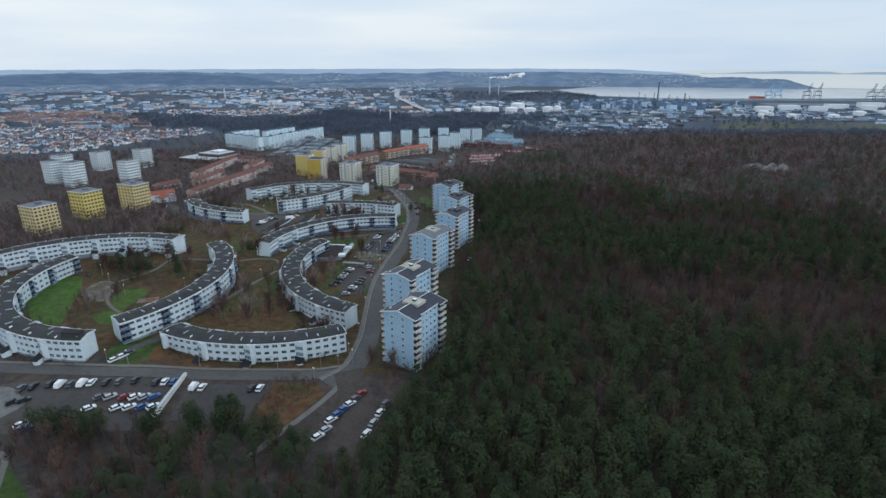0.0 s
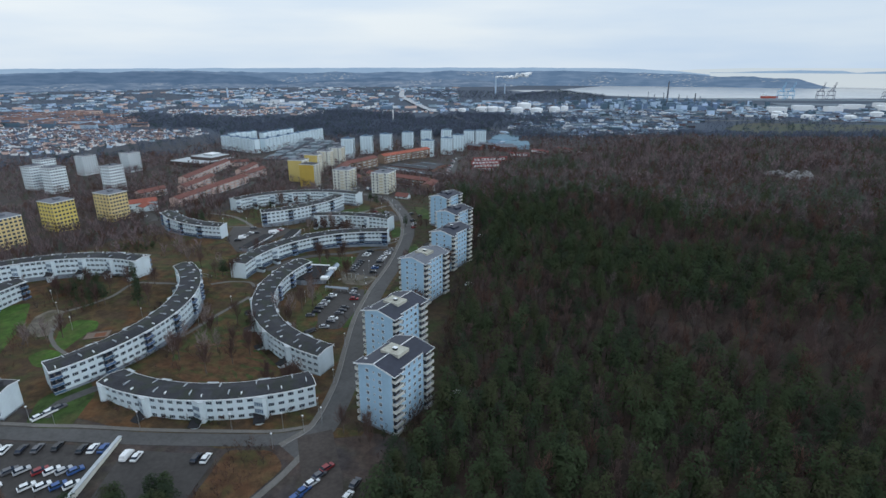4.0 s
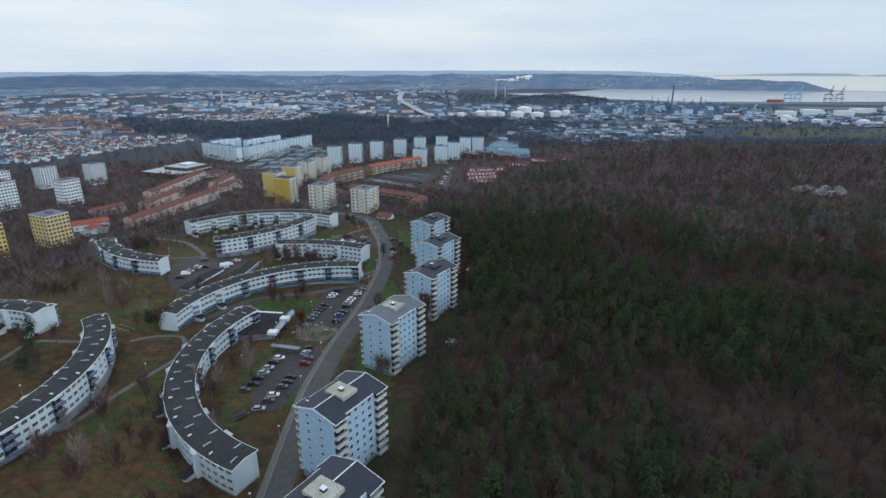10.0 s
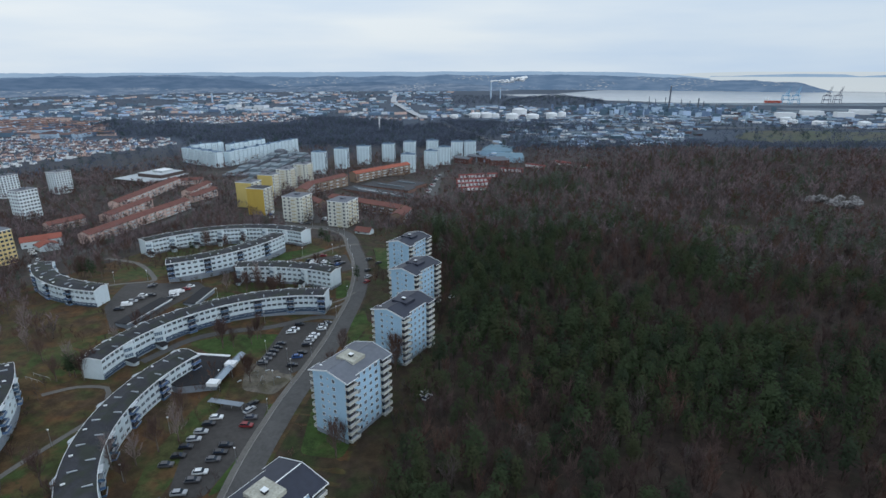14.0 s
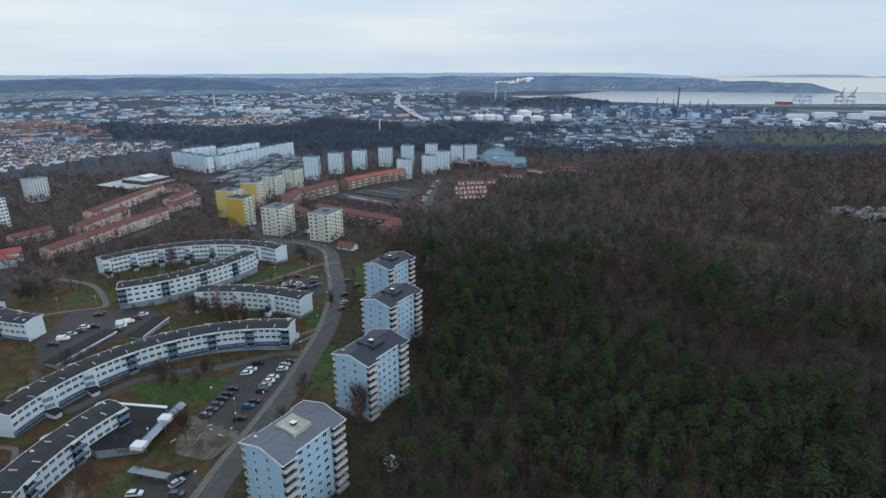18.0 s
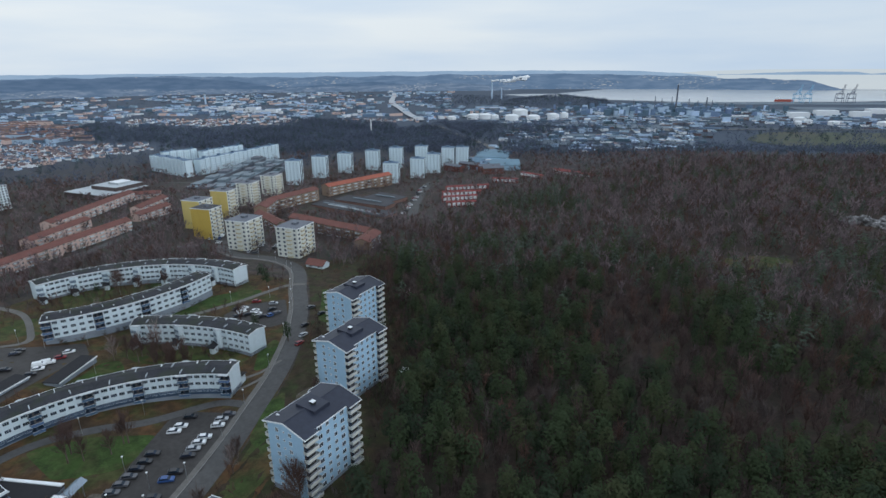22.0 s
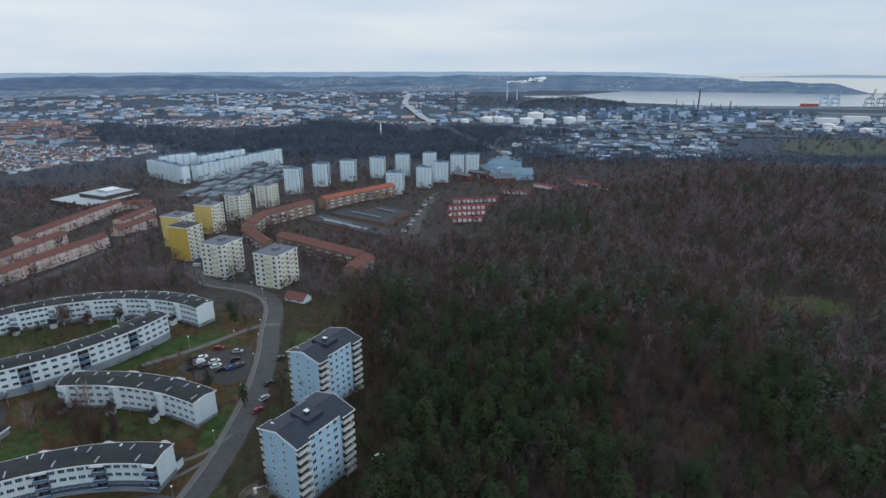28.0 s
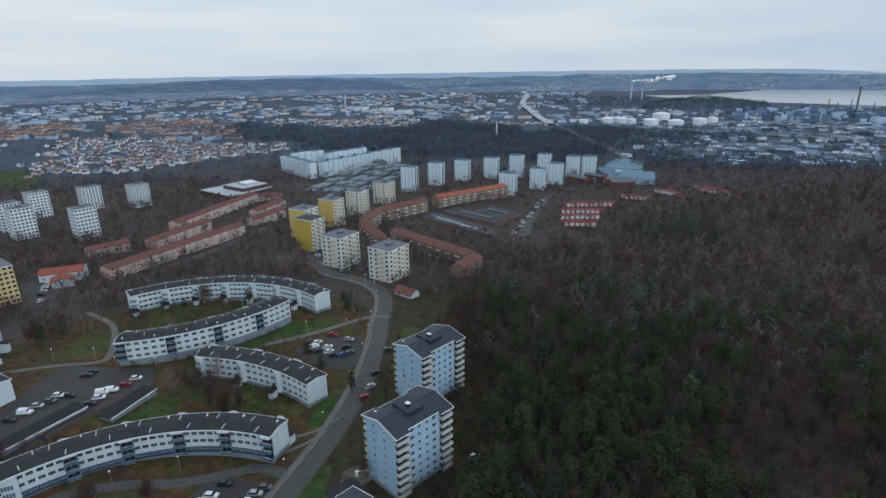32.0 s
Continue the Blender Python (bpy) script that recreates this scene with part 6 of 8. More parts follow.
q = plant(np.concatenate(hx), np.concatenate(hy), -0.1)
stand("house_hedges", q, mid_bare, rng.uniform(0.1, 0.24, len(q)), (M_TWIGS_DARK, M_RUSTTWIG, M_PINE_DARK), "low dark hedges and shrubs along the curved houses", "hedges", 2.0)

# single trees in the yards
def tree_kind(name, tpl, mat, label, category):
    t = thing(name, 0, 0, -500, label, category, "yard trees")
    trunk, crown = bpy.data.meshes.new("trunk"), bpy.data.meshes.new("crown")
    b = Build()
    b.tube((0, 0, -0.3), (0.1, 0.05, 4.5), 0.26, 0.16, 6)
    b.tube((0.1, 0.05, 4.5), (0.0, 0.2, 9.0), 0.16, 0.05, 6)
    part("trunk", b.mesh("trunk", M_BARK), t)
    b = Build()
    for tri in tpl[3:]:
        b.poly(tri.tolist())
    part("crown", b.mesh("crown", mat), t)
    return t


KINDS = [tree_kind("bare_tree", bare_template(760, s, 10.5, 3.6, 22, 0.038), M_TWIG, "bare brown deciduous tree standing in grass", "tree") for s in (51, 52, 53)]
BIRCHES = [(-163, 212, 4), (-137, 207, 4), (-149, 196, 4), (-212, 288, 4), (-208, 395.5, 4), (-204, 399, 4), (-168, 384, 4), (-178, 371, 4), (-68, 269, 0), (-112, 224, 4), (-226, 300, 4)]
KINDS.append(tree_kind("evergreen_tree", pine_template(330, 61, 10.0, 2.9), M_PINE_ONE, "dark evergreen tree standing in the yard", "tree"))
KINDS.append(tree_kind("birch_tree", bare_template(640, 54, 11.5, 3.2, 20, 0.034), M_BIRCH, "pale bare birch tree in the grass", "tree"))
KINDS.append(tree_kind("bare_tree", bare_template(2400, 55, 12.0, 5.0, 40, 0.03), M_RUSTTWIG, "broad rust-brown bare tree beside a blue tower", "tree"))
YARDS = [
    ([(-252, 222), (-240, 252), (-206, 256), (-188, 238), (-210, 226), (-230, 228)], 22, 0.5),
    ([(-156, 196), (-152, 252), (-140, 236), (-114, 206), (-128, 190)], 14, 0.0),
    ([(-204, 280), (-186, 320), (-172, 290), (-180, 272)], 9, 0.1),
    ([(-184, 376), (-150, 382), (-140, 376), (-150, 370), (-178, 370)], 12, 0.0),
    ([(-250, 410), (-236, 440), (-212, 450), (-222, 424)], 5, 0.2),
    ([(-136, 232), (-128, 262), (-136, 276), (-128, 290), (-118, 262), (-122, 238)], 6, 0.0),
    ([(-270, 360), (-284, 392), (-262, 384), (-254, 366)], 9, 0.5),
    ([(-150, 318), (-132, 336), (-128, 332), (-142, 314)], 6, 0.0),
    ([(-92, 300), (-88, 304), (-92, 330), (-98, 344), (-96, 330)], 4, 0.0),
    ([(-220, 192), (-206, 186), (-200, 196), (-212, 206)], 4, 0.0),
    ([(-112, 178), (-100, 196), (-92, 192), (-100, 180)], 3, 0.0),
]
spots = [(-213, 385, 0), (-208, 390, 1), (-204, 395, 2), (-201, 402, 0), (-216, 381, 2), (-70.5, 266.5, 0), (-68, 262.5, 1), (-64.5, 311, 2), (-67, 307, 0), (-57, 168, 1), (-66, 170, 2), (-94, 408, 0), (-84, 364.5, 1), (-117, 403, 3), (-160, 458, 3), (-168, 466, 3), (-136, 408, 3), (-146, 412, 0), (-76, 232, 2), (-70, 240, 1)]
spots += BIRCHES + [(-65.5, 316, 5), (-67, 275, 5), (-68.5, 335, 5), (-73, 232, 5), (-118, 296, 5), (-150, 371, 5)]
for outline, count, ever in YARDS:
    a, c = scatter(outline, 3.5)
    order = rng.permutation(len(a))[:count]
    spots += [(a[i], c[i], 3 if rng.uniform() < ever else int(rng.choice((0, 1, 2, 2, 4)))) for i in order]
for x, y, k in spots:
    s = float(rng.uniform(0.75, 1.2))
    ob = copy_thing(KINDS[k], pose(x, y, float(ground_z(x, y)), 0, 0, float(rng.uniform(0, 360))) @ Matrix.Scale(s, 4))
for k in KINDS:
    for o in [*k.children_recursive, k]:
        bpy.data.objects.remove(o)


# pale rock face and clearings in the forest
rock = thing("rock_outcrop", 212, 640, float(ground_z(212, 640)), "pale bare rock face in the forest", "rock")
for k in range(9):
    bm = bmesh.new()
    bmesh.ops.create_icosphere(bm, subdivisions=4, radius=1.0)
    r = random.uniform(3.2, 5.6)
    for v in bm.verts:
        f = 1 + 0.45 * noise.noise(v.co * 1.3 + Vector((k * 3.0, 0, 0))) - 0.55 * abs(noise.noise(v.co * 3.0 + Vector((0, k * 5.0, 0)))) + 0.15 * noise.noise(v.co * 9.0)
        v.co = Vector((v.co.x * r * 1.3 * f, v.co.y * r * f, v.co.z * r * 0.8 * f))
    me = bpy.data.meshes.new("rock")
    bm.to_mesh(me)
    bm.free()
    me.materials.append(M_ROCK)
    part("rock", me, rock, (-16 + 4.2 * k + random.uniform(-2, 2), random.uniform(-9, 9), 1.0 + 2.0 * (k % 3)), random.uniform(0, 6))
patch("clearing", rounded([(88, 538), (100, 528), (124, 538), (132, 556), (112, 562), (92, 552)], 6), 0.5, M_DRYLAWN, "dry grass in a forest clearing", "grass", cell=10)
patch("clearing", rounded([(190, 596), (232, 590), (248, 640), (240, 662), (204, 658), (190, 632)], 6), 0.15, M_PALEGRASS, "pale dry grass round the rock", "grass", cell=10)


# ---- distance ----
def far_boxes(name, rows, mats, label, category):
    """Houses far off, joined: rows of (x, y, turn, w, d, h, pitch, wall, roof)."""
    b = Build()
    for x, y, turn, w, d, h, pitch, kw, kr in rows:
        z = float(ground_z(x, y)) - 1
        c, s = math.cos(turn), math.sin(turn)

        def P(u, v, zz):
            return (x + c * u - s * v, y + s * u + c * v, z + zz)

        n = len(b.v)
        b.v += [P(-w, -d, 0), P(w, -d, 0), P(w, d, 0), P(-w, d, 0), P(-w, -d, h), P(w, -d, h), P(w, d, h), P(-w, d, h), P(-w, 0, h + pitch), P(w, 0, h + pitch)]
        b.f += [(n, n + 1, n + 5, n + 4), (n + 1, n + 2, n + 6, n + 9, n + 5), (n + 2, n + 3, n + 7, n + 6), (n + 3, n, n + 4, n + 8, n + 7), (n + 4, n + 5, n + 9, n + 8), (n + 6, n + 7, n + 8, n + 9)]
        b.k += [kw, kw, kw, kw, kr, kr]
    return tagged(new(name, b.mesh(name, *mats)), label, category, kind="stuff")


# Far houses wear the haze-tinted white and grey
FAR_MATS = (M_HAZEWHITE, M_FARROOF, M_HAZEGREY, M_TANK, M_PINKWALL, M_FARORANGE)


def polar(bearing, d):
    a = radians(bearing)
    return -math.sin(a) * d, 100 + math.cos(a) * d


VILLAS = [[(-1320, 960), (-950, 700), (-830, 780), (-750, 1040), (-880, 1190), (-1000, 1130), (-1250, 1080)], [(-1250, 1470), (-900, 1490), (-560, 1560), (-560, 1650), (-950, 1640), (-1250, 1610)], [(-1500, 600), (-1100, 520), (-1000, 640), (-1340, 860)], [(-640, 1660), (-420, 1690), (-430, 1740), (-640, 1730)]]
TERRACES = [[(-1640, 1300), (-1374, 1470), (-1040, 1220), (-1240, 1010)], [(-1900, 900), (-1500, 860), (-1340, 980), (-1700, 1220)]]
villas, rows_, works = [], [], []


def within(x, y, outlines):
    return any(bool(inside(np.array([x]), np.array([y]), o)[0]) for o in outlines)


for _ in range(14000):
    bearing, d = random.uniform(-32, 80), 880 + 3000 * random.random() ** 1.2
    x, y = polar(bearing, d)
    n = noise.noise((x * 0.0032, y * 0.0032, 1.5)) + 0.5 * noise.noise((x * 0.011, y * 0.011, 4.0))
    if bearing < 12 and d > 2350 or (bearing < 6 and d < 1120) or (bearing < -12 and d < 1750) or (-760 < x < -150 and 740 < y < 1640):
        continue
    t = random.choice((0.2, 0.6, 1.8)) + random.gauss(0, 0.3)
    if within(x, y, VILLAS):
        villas.append((x, y, t, random.uniform(3.4, 5.2), random.uniform(2.8, 3.8), random.uniform(3.5, 5.5), 2.2, random.choice((0, 3, 3, 4, 4)), random.choice((1, 1, 1, 2))))
        for _2 in range(1):
            villas.append((x + random.uniform(-26, 26), y + random.uniform(-26, 26), t, random.uniform(3.2, 5.0), random.uniform(2.8, 3.8), random.uniform(3.5, 5.5), 2.2, random.choice((0, 3, 3, 4)), random.choice((1, 1, 1, 2))))
    elif within(x, y, TERRACES):
        rows_.append((x, y, random.choice((0.25, 0.25, 1.8)), random.uniform(14, 34), 5, random.uniform(6, 10), 2.4, random.choice((4, 0, 2)), random.choice((5, 1, 1))))
    elif bearing < 9:
        if random.random() < 0.62:
            works.append((x, y, random.choice((0.12, 0.12, 1.69)) + random.gauss(0, 0.04), random.uniform(4, 12) * random.choice((1, 1, 1, 2.2)), random.uniform(3, 8), random.uniform(3, 7), 0.3, random.choice((0, 0, 3, 2, 2, 1)), random.choice((2, 2, 2, 1, 2, 0))))
    elif d > 1750 and n > -0.15 and random.random() < 0.42:
        if random.random() < 0.5:
            rows_.append((x, y, t, random.uniform(8, 24), random.uniform(4, 6), random.uniform(5, 10), random.choice((0.3, 2.0)), random.choice((0, 0, 2, 4)), random.choice((1, 2, 2, 2))))
        else:
            works.append((x, y, t, random.uniform(6, 20), random.uniform(4, 9), random.uniform(4, 10), 0.3, random.choice((0, 0, 3, 2)), random.choice((2, 2, 2, 0))))
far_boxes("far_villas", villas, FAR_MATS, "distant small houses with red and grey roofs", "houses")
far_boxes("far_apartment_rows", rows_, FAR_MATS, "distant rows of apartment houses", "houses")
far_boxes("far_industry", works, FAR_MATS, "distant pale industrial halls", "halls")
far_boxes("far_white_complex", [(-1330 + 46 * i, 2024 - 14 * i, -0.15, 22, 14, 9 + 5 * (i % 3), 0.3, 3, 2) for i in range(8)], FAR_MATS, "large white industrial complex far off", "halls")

# woods far off
clump = [pine_template(20, s, 11.0, 5.0) for s in (71, 72)]
fuzz = [bare_template(25, s, 11.0, 6.0, 4, 0.5) for s in (81, 82)]
fx, fy = [], []
for k in range(10500):
    bearing, d = random.uniform(-34, 80), 880 + 3300 * random.random() ** 1.15
    x, y = polar(bearing, d)
    n = noise.noise((x * 0.0032, y * 0.0032, 1.5)) + 0.5 * noise.noise((x * 0.011, y * 0.011, 4.0))
    band = -760 < x < -190 and 1085 < y < 1640
    hill = math.hypot((x + 90) / 240, (y - 2650) / 330) < 1
    home = within(x, y, VILLAS) or within(x, y, TERRACES)
    if (bearing < 12 and d > 2300 and not hill) or (bearing < 9 and not hill and random.random() > 0.12) or (home and random.random() > 0.85) or (d > 1750 and n > 0.0 and not hill and random.random() > 0.35):
        continue
    if -620 < x < -470 and 840 < y < 1060:
        continue
    fx.append(x)
    fy.append(y)
for x0, x1, y0, y1, m in ((-760, -190, 1085, 1640, 4600), (-300, 130, 2380, 2950, 1200), (-120, 620, 1080, 1310, 1150), (-150, 700, 1300, 1800, 700), (-120, 60, 1450, 1600, 160), (-330, -60, 1080, 1640, 1100), (-760, -330, 2450, 3250, 700), (-1300, -760, 1190, 1450, 1300)):
    fx += [random.uniform(x0, x1) for _ in range(m)]
    fy += [random.uniform(y0, y1) for _ in range(m)]
fx, fy = np.array(fx), np.array(fy)
keep = np.ones(len(fx), bool)
WAY = [(-425, 1705), (-451, 1774), (-513, 1902), (-629, 2170), (-816, 2618), (-1040, 3330), (-1240, 3850), (-1310, 4020)]
for line_, half_ in STRIPS:
    if half_ == 6.0:
        for q in line_:
            keep &= np.hypot(fx - q[0], fy - q[1]) > 12
for q in smooth_line(WAY, 20.0):
    keep &= np.hypot(fx - q[0] - 8, (fy - q[1]) * 0.2) > 40
fx, fy = fx[keep], fy[keep]
lift = 34 * np.clip(1 - np.hypot((fx + 90) / 240, (fy - 2650) / 330), 0, 1)
ever = rng.uniform(0, 1, len(fx)) < 0.18
q = np.c_[fx, fy, ground_z(fx, fy) - 1 + lift]
stand("far_bare_woods", q[~ever], fuzz, rng.uniform(0.8, 1.4, int((~ever).sum())), M_HAZEWOODS, "distant dark winter woods", "woods", 1.25)
stand("far_evergreen_woods", q[ever], clump, rng.uniform(0.8, 1.3, int(ever.sum())), M_HAZEPINE, "distant dark evergreen woods", "woods")

# the mound under the wood by the tanks
b = Build()
n = 40
for k in range(7):
    f = k / 6
    b.v += [(-90 + 240 * (1 - f) * math.cos(2 * math.pi * i / n), 2650 + 330 * (1 - f) * math.sin(2 * math.pi * i / n), -38 + 34 * f) for i in range(n)]
for k in range(6):
    for i in range(n):
        j = (i + 1) % n
        b.f.append((k * n + i, k * n + j, (k + 1) * n + j, (k + 1) * n + i))
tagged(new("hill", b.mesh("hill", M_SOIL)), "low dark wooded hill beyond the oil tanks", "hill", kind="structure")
patch("quay", [(420, 2650), (1450, 2760), (1450, 2900), (1060, 2860), (500, 2800), (300, 2860)], 1.2, M_HAZECONCRETE, "pale concrete quay along the river mouth", "quay", cell=60)

# motorway, harbour and landmarks
ribbon("motorway", WAY, 26, 5.0, M_MOTORWAY, "pale motorway running into the distance", "motorway", step=40)
ribbon("road", [(100, 1560), (500, 1660), (1000, 1760), (1700, 1850)], 12, 3.0, M_PATH, "pale road across the fields", "road", step=60)
b = Build()
b.poly([(x, y, -35.0) for x, y in ((-420, 3480), (-354, 3362), (-60, 3020), (80, 2980), (254, 2911), (500, 2810), (1060, 2905), (1442, 3002), (3600, 2900), (4300, 3600), (2600, 4300), (560, 4560), (182, 4300), (-126, 3600))])
tagged(new("water", b.mesh("water", M_WATER)), "pale grey river mouth reflecting the sky", "water", kind="structure")


def tank(x, y, r, h):
    z = float(ground_z(x, y))
    t = thing("storage_tank", x, y, z, "large white oil storage tank with domed top", "storage tank", "oil tanks")
    b = Build()
    n = 24
    o = [(r * math.cos(2 * math.pi * i / n), r * math.sin(2 * math.pi * i / n)) for i in range(n)]
    b.prism(o, -2, h)
    part("shell", b.mesh("shell", M_TANK), t)
    b = Build()
    for i in range(n):
        j = (i + 1) % n
        p, q = o[i], o[j]
        b.poly([(p[0] * 1.02, p[1] * 1.02, h), (q[0] * 1.02, q[1] * 1.02, h), (q[0] * 0.5, q[1] * 0.5, h + r * 0.16), (p[0] * 0.5, p[1] * 0.5, h + r * 0.16)])
        b.poly([(p[0] * 0.5, p[1] * 0.5, h + r * 0.16), (q[0] * 0.5, q[1] * 0.5, h + r * 0.16), (0, 0, h + r * 0.2)])
    part("dome", b.mesh("dome", M_TANK), t)


for x, y, r, h in ((-181, 1818, 19, 17), (-121, 1836, 19, 15), (-175, 1990, 24, 20), (-66, 1880, 17, 17), (-36, 1940, 12, 16), (-303, 1862, 18, 14), (-268, 1880, 18, 14), (-360, 1822, 12, 10), (-240, 1880, 12, 12)):
    tank(x, y, r, h)
for x, y, r, h in ((605, 1940, 15, 10), (651, 1843, 13, 9), (605, 1880, 10, 9), (757, 1828, 15, 10), (876, 1950, 17, 11), (960, 1980, 16, 11), (1060, 1990, 16, 11), (570, 1850, 9, 8)):
    tank(x, y, r, h)
g = "white harbour sheds"
for x, y, w in ((640, 2060, 26), (748, 2156, 30), (826, 2120, 24), (930, 2244, 34), (1093, 2367, 40), (1240, 2380, 40), (1010, 2200, 22)):
    flat_hall("harbour_shed", [(x - w, y - 16), (x + w, y - 16), (x + w, y + 16), (x - w, y + 16)], -36, -20, M_TANK, M_TRIM, "long white shed at the harbour", "shed", g)


def mast(name, x, y, h, r0, r1, mat, label, category):
    z = float(ground_z(x, y))
    t = thing(name, x, y, z, label, category)
    b = Build()
    b.tube((0, 0, -2), (0, 0, h), r0, r1, 12)
    part("shaft", b.mesh("shaft", mat), t)
    b = Build()
    b.tube((0, 0, h), (0, 0, h + r1 * 0.8), r1 * 1.12, r1 * 1.12, 12)
    part("cap", b.mesh("cap", M_METAL), t)


mast("chimney_stack", -419, 3005, 82, 4.5, 3.6, M_HAZEWHITE, "tall pale power station chimney", "chimney")
mast("chimney_stack", -372, 3020, 50, 3.2, 2.6, M_HAZEWHITE, "second shorter pale chimney", "chimney")
mast("refinery_stack", 321, 2204, 88, 3.0, 2.2, M_ROOFGREY, "tall dark refinery stack", "chimney")
mast("refinery_stack", 420, 2230, 48, 2.6, 1.8, M_ROOFGREY, "shorter dark refinery stack", "chimney")
for k in range(9):
    mast("refinery_stack", 190 + 34 * k + random.uniform(-9, 9), 2190 + random.uniform(-60, 90), random.uniform(28, 52), 1.5, 1.1, M_ROOFGREY, "slender grey refinery column", "chimney")
mast("light_mast", -473, 1447, 32, 1.6, 1.4, M_TANK, "slender white mast above the woods", "mast")
mast("water_tower", -1560, 2320, 46, 4.0, 4.0, M_HAZEWHITE, "distant pale water tower", "tower")
rows_ = []
for _ in range(420):
    x, y = random.gauss(290, 150), random.gauss(2230, 130)
    rows_.append((x, y, 0.3, random.uniform(2, 12), random.uniform(2, 8), random.uniform(4, 22), 0.2, random.choice((0, 2, 2)), 2))
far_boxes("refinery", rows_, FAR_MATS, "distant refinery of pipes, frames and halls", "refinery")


def crane(x, y, color, label):
    z = -36
    t = thing("harbour_crane", x, y, z, label, "crane", "harbour cranes")
    for i, (u, v) in enumerate(((-14, -9), (14, -9), (-14, 9), (14, 9))):
        b = Build()
        b.tube((u, v, 0), (u * 0.8, v, 38), 1.1, 0.9, 6)
        part("leg", b.mesh("leg", color), t)
    b = Build()
    b.box(-13, -9, 35, 13, 9, 38)
    part("portal_beam", b.mesh("portal_beam", color), t)
    for v in (-10, 8):
        b = Build()
        b.box(-14, v, 18, 14, v + 2, 20.5)
        part("cross_beam", b.mesh("cross_beam", color), t)
    for v in (-5, 5):
        b = Build()
        b.tube((6, v, 36), (13, v, 74), 1.1, 0.8, 6)
        b.tube((-4, v, 38), (8, v, 60), 0.8, 0.7, 6)
        part("raised_jib", b.mesh("raised_jib", color), t)


M_CRANEBLUE = material("blue_crane_paint", (0.25, 0.45, 0.62), 0.5, 0.1, 0.3)
M_CRANEGREY = material("grey_crane_paint", (0.16, 0.17, 0.21), 0.5, 0.1, 0.3)
crane(880, 2800, M_CRANEBLUE, "blue harbour crane with raised jib")
crane(920, 2806, M_CRANEBLUE, "blue harbour crane beside another one")
crane(1046, 2830, M_CRANEGREY, "dark grey harbour crane with raised jib")
crane(1090, 2836, M_CRANEGREY, "dark grey harbour crane beside another one")
crane(1290, 2810, M_CRANEGREY, "dark grey harbour crane on the quay")
crane(1330, 2816, M_CRANEGREY, "dark grey harbour crane at the quay end")
b = Build()
b.prism([(-34, -7), (28, -7), (36, 0), (28, 7), (-34, 7)], 0, 9)
M_SHIPRED = material("red_ship_paint", (0.35, 0.08, 0.06), 0.6, 0.1, 0.3)
ship = thing("cargo_ship", 866, 2905, -35, "red cargo ship lying at the quay", "ship")
part("hull", b.mesh("hull", M_SHIPRED), ship)
b = Build()
b.box(-30, -5, 9, -20, 5, 19)
part("deckhouse", b.mesh("deckhouse", M_TANK), ship)

# steam from the chimney
b = Build()
for k in range(46):
    f = k / 45
    c = Vector((-419 + 175 * f + random.gauss(0, 3 + 6 * f), 3005 + random.gauss(0, 4), 47 + 16 * f + 4 * math.sin(f * 9) + random.gauss(0, 2 + 3 * f)))
    r = 3 + 6 * f + random.uniform(-1, 1.5)
    bm = bmesh.new()
    bmesh.ops.create_icosphere(bm, subdivisions=2, radius=r)
    n = len(b.v)
    for v in bm.verts:
        p = v.co * (1 + 0.35 * noise.noise(v.co * 0.2 + c))
        b.v.append((c.x + p.x * 1.3, c.y + p.y, c.z + p.z * 0.7))
    for fc in bm.faces:
        b.f.append(tuple(n + v.index for v in fc.verts))
        b.k.append(0)
    bm.free()
tagged(new("steam_plume", b.mesh("steam_plume", material("white_steam", (0.9, 0.9, 0.9), 1.0, 0.03, 0.1))), "white steam drifting from the tall chimney", "steam", kind="stuff")


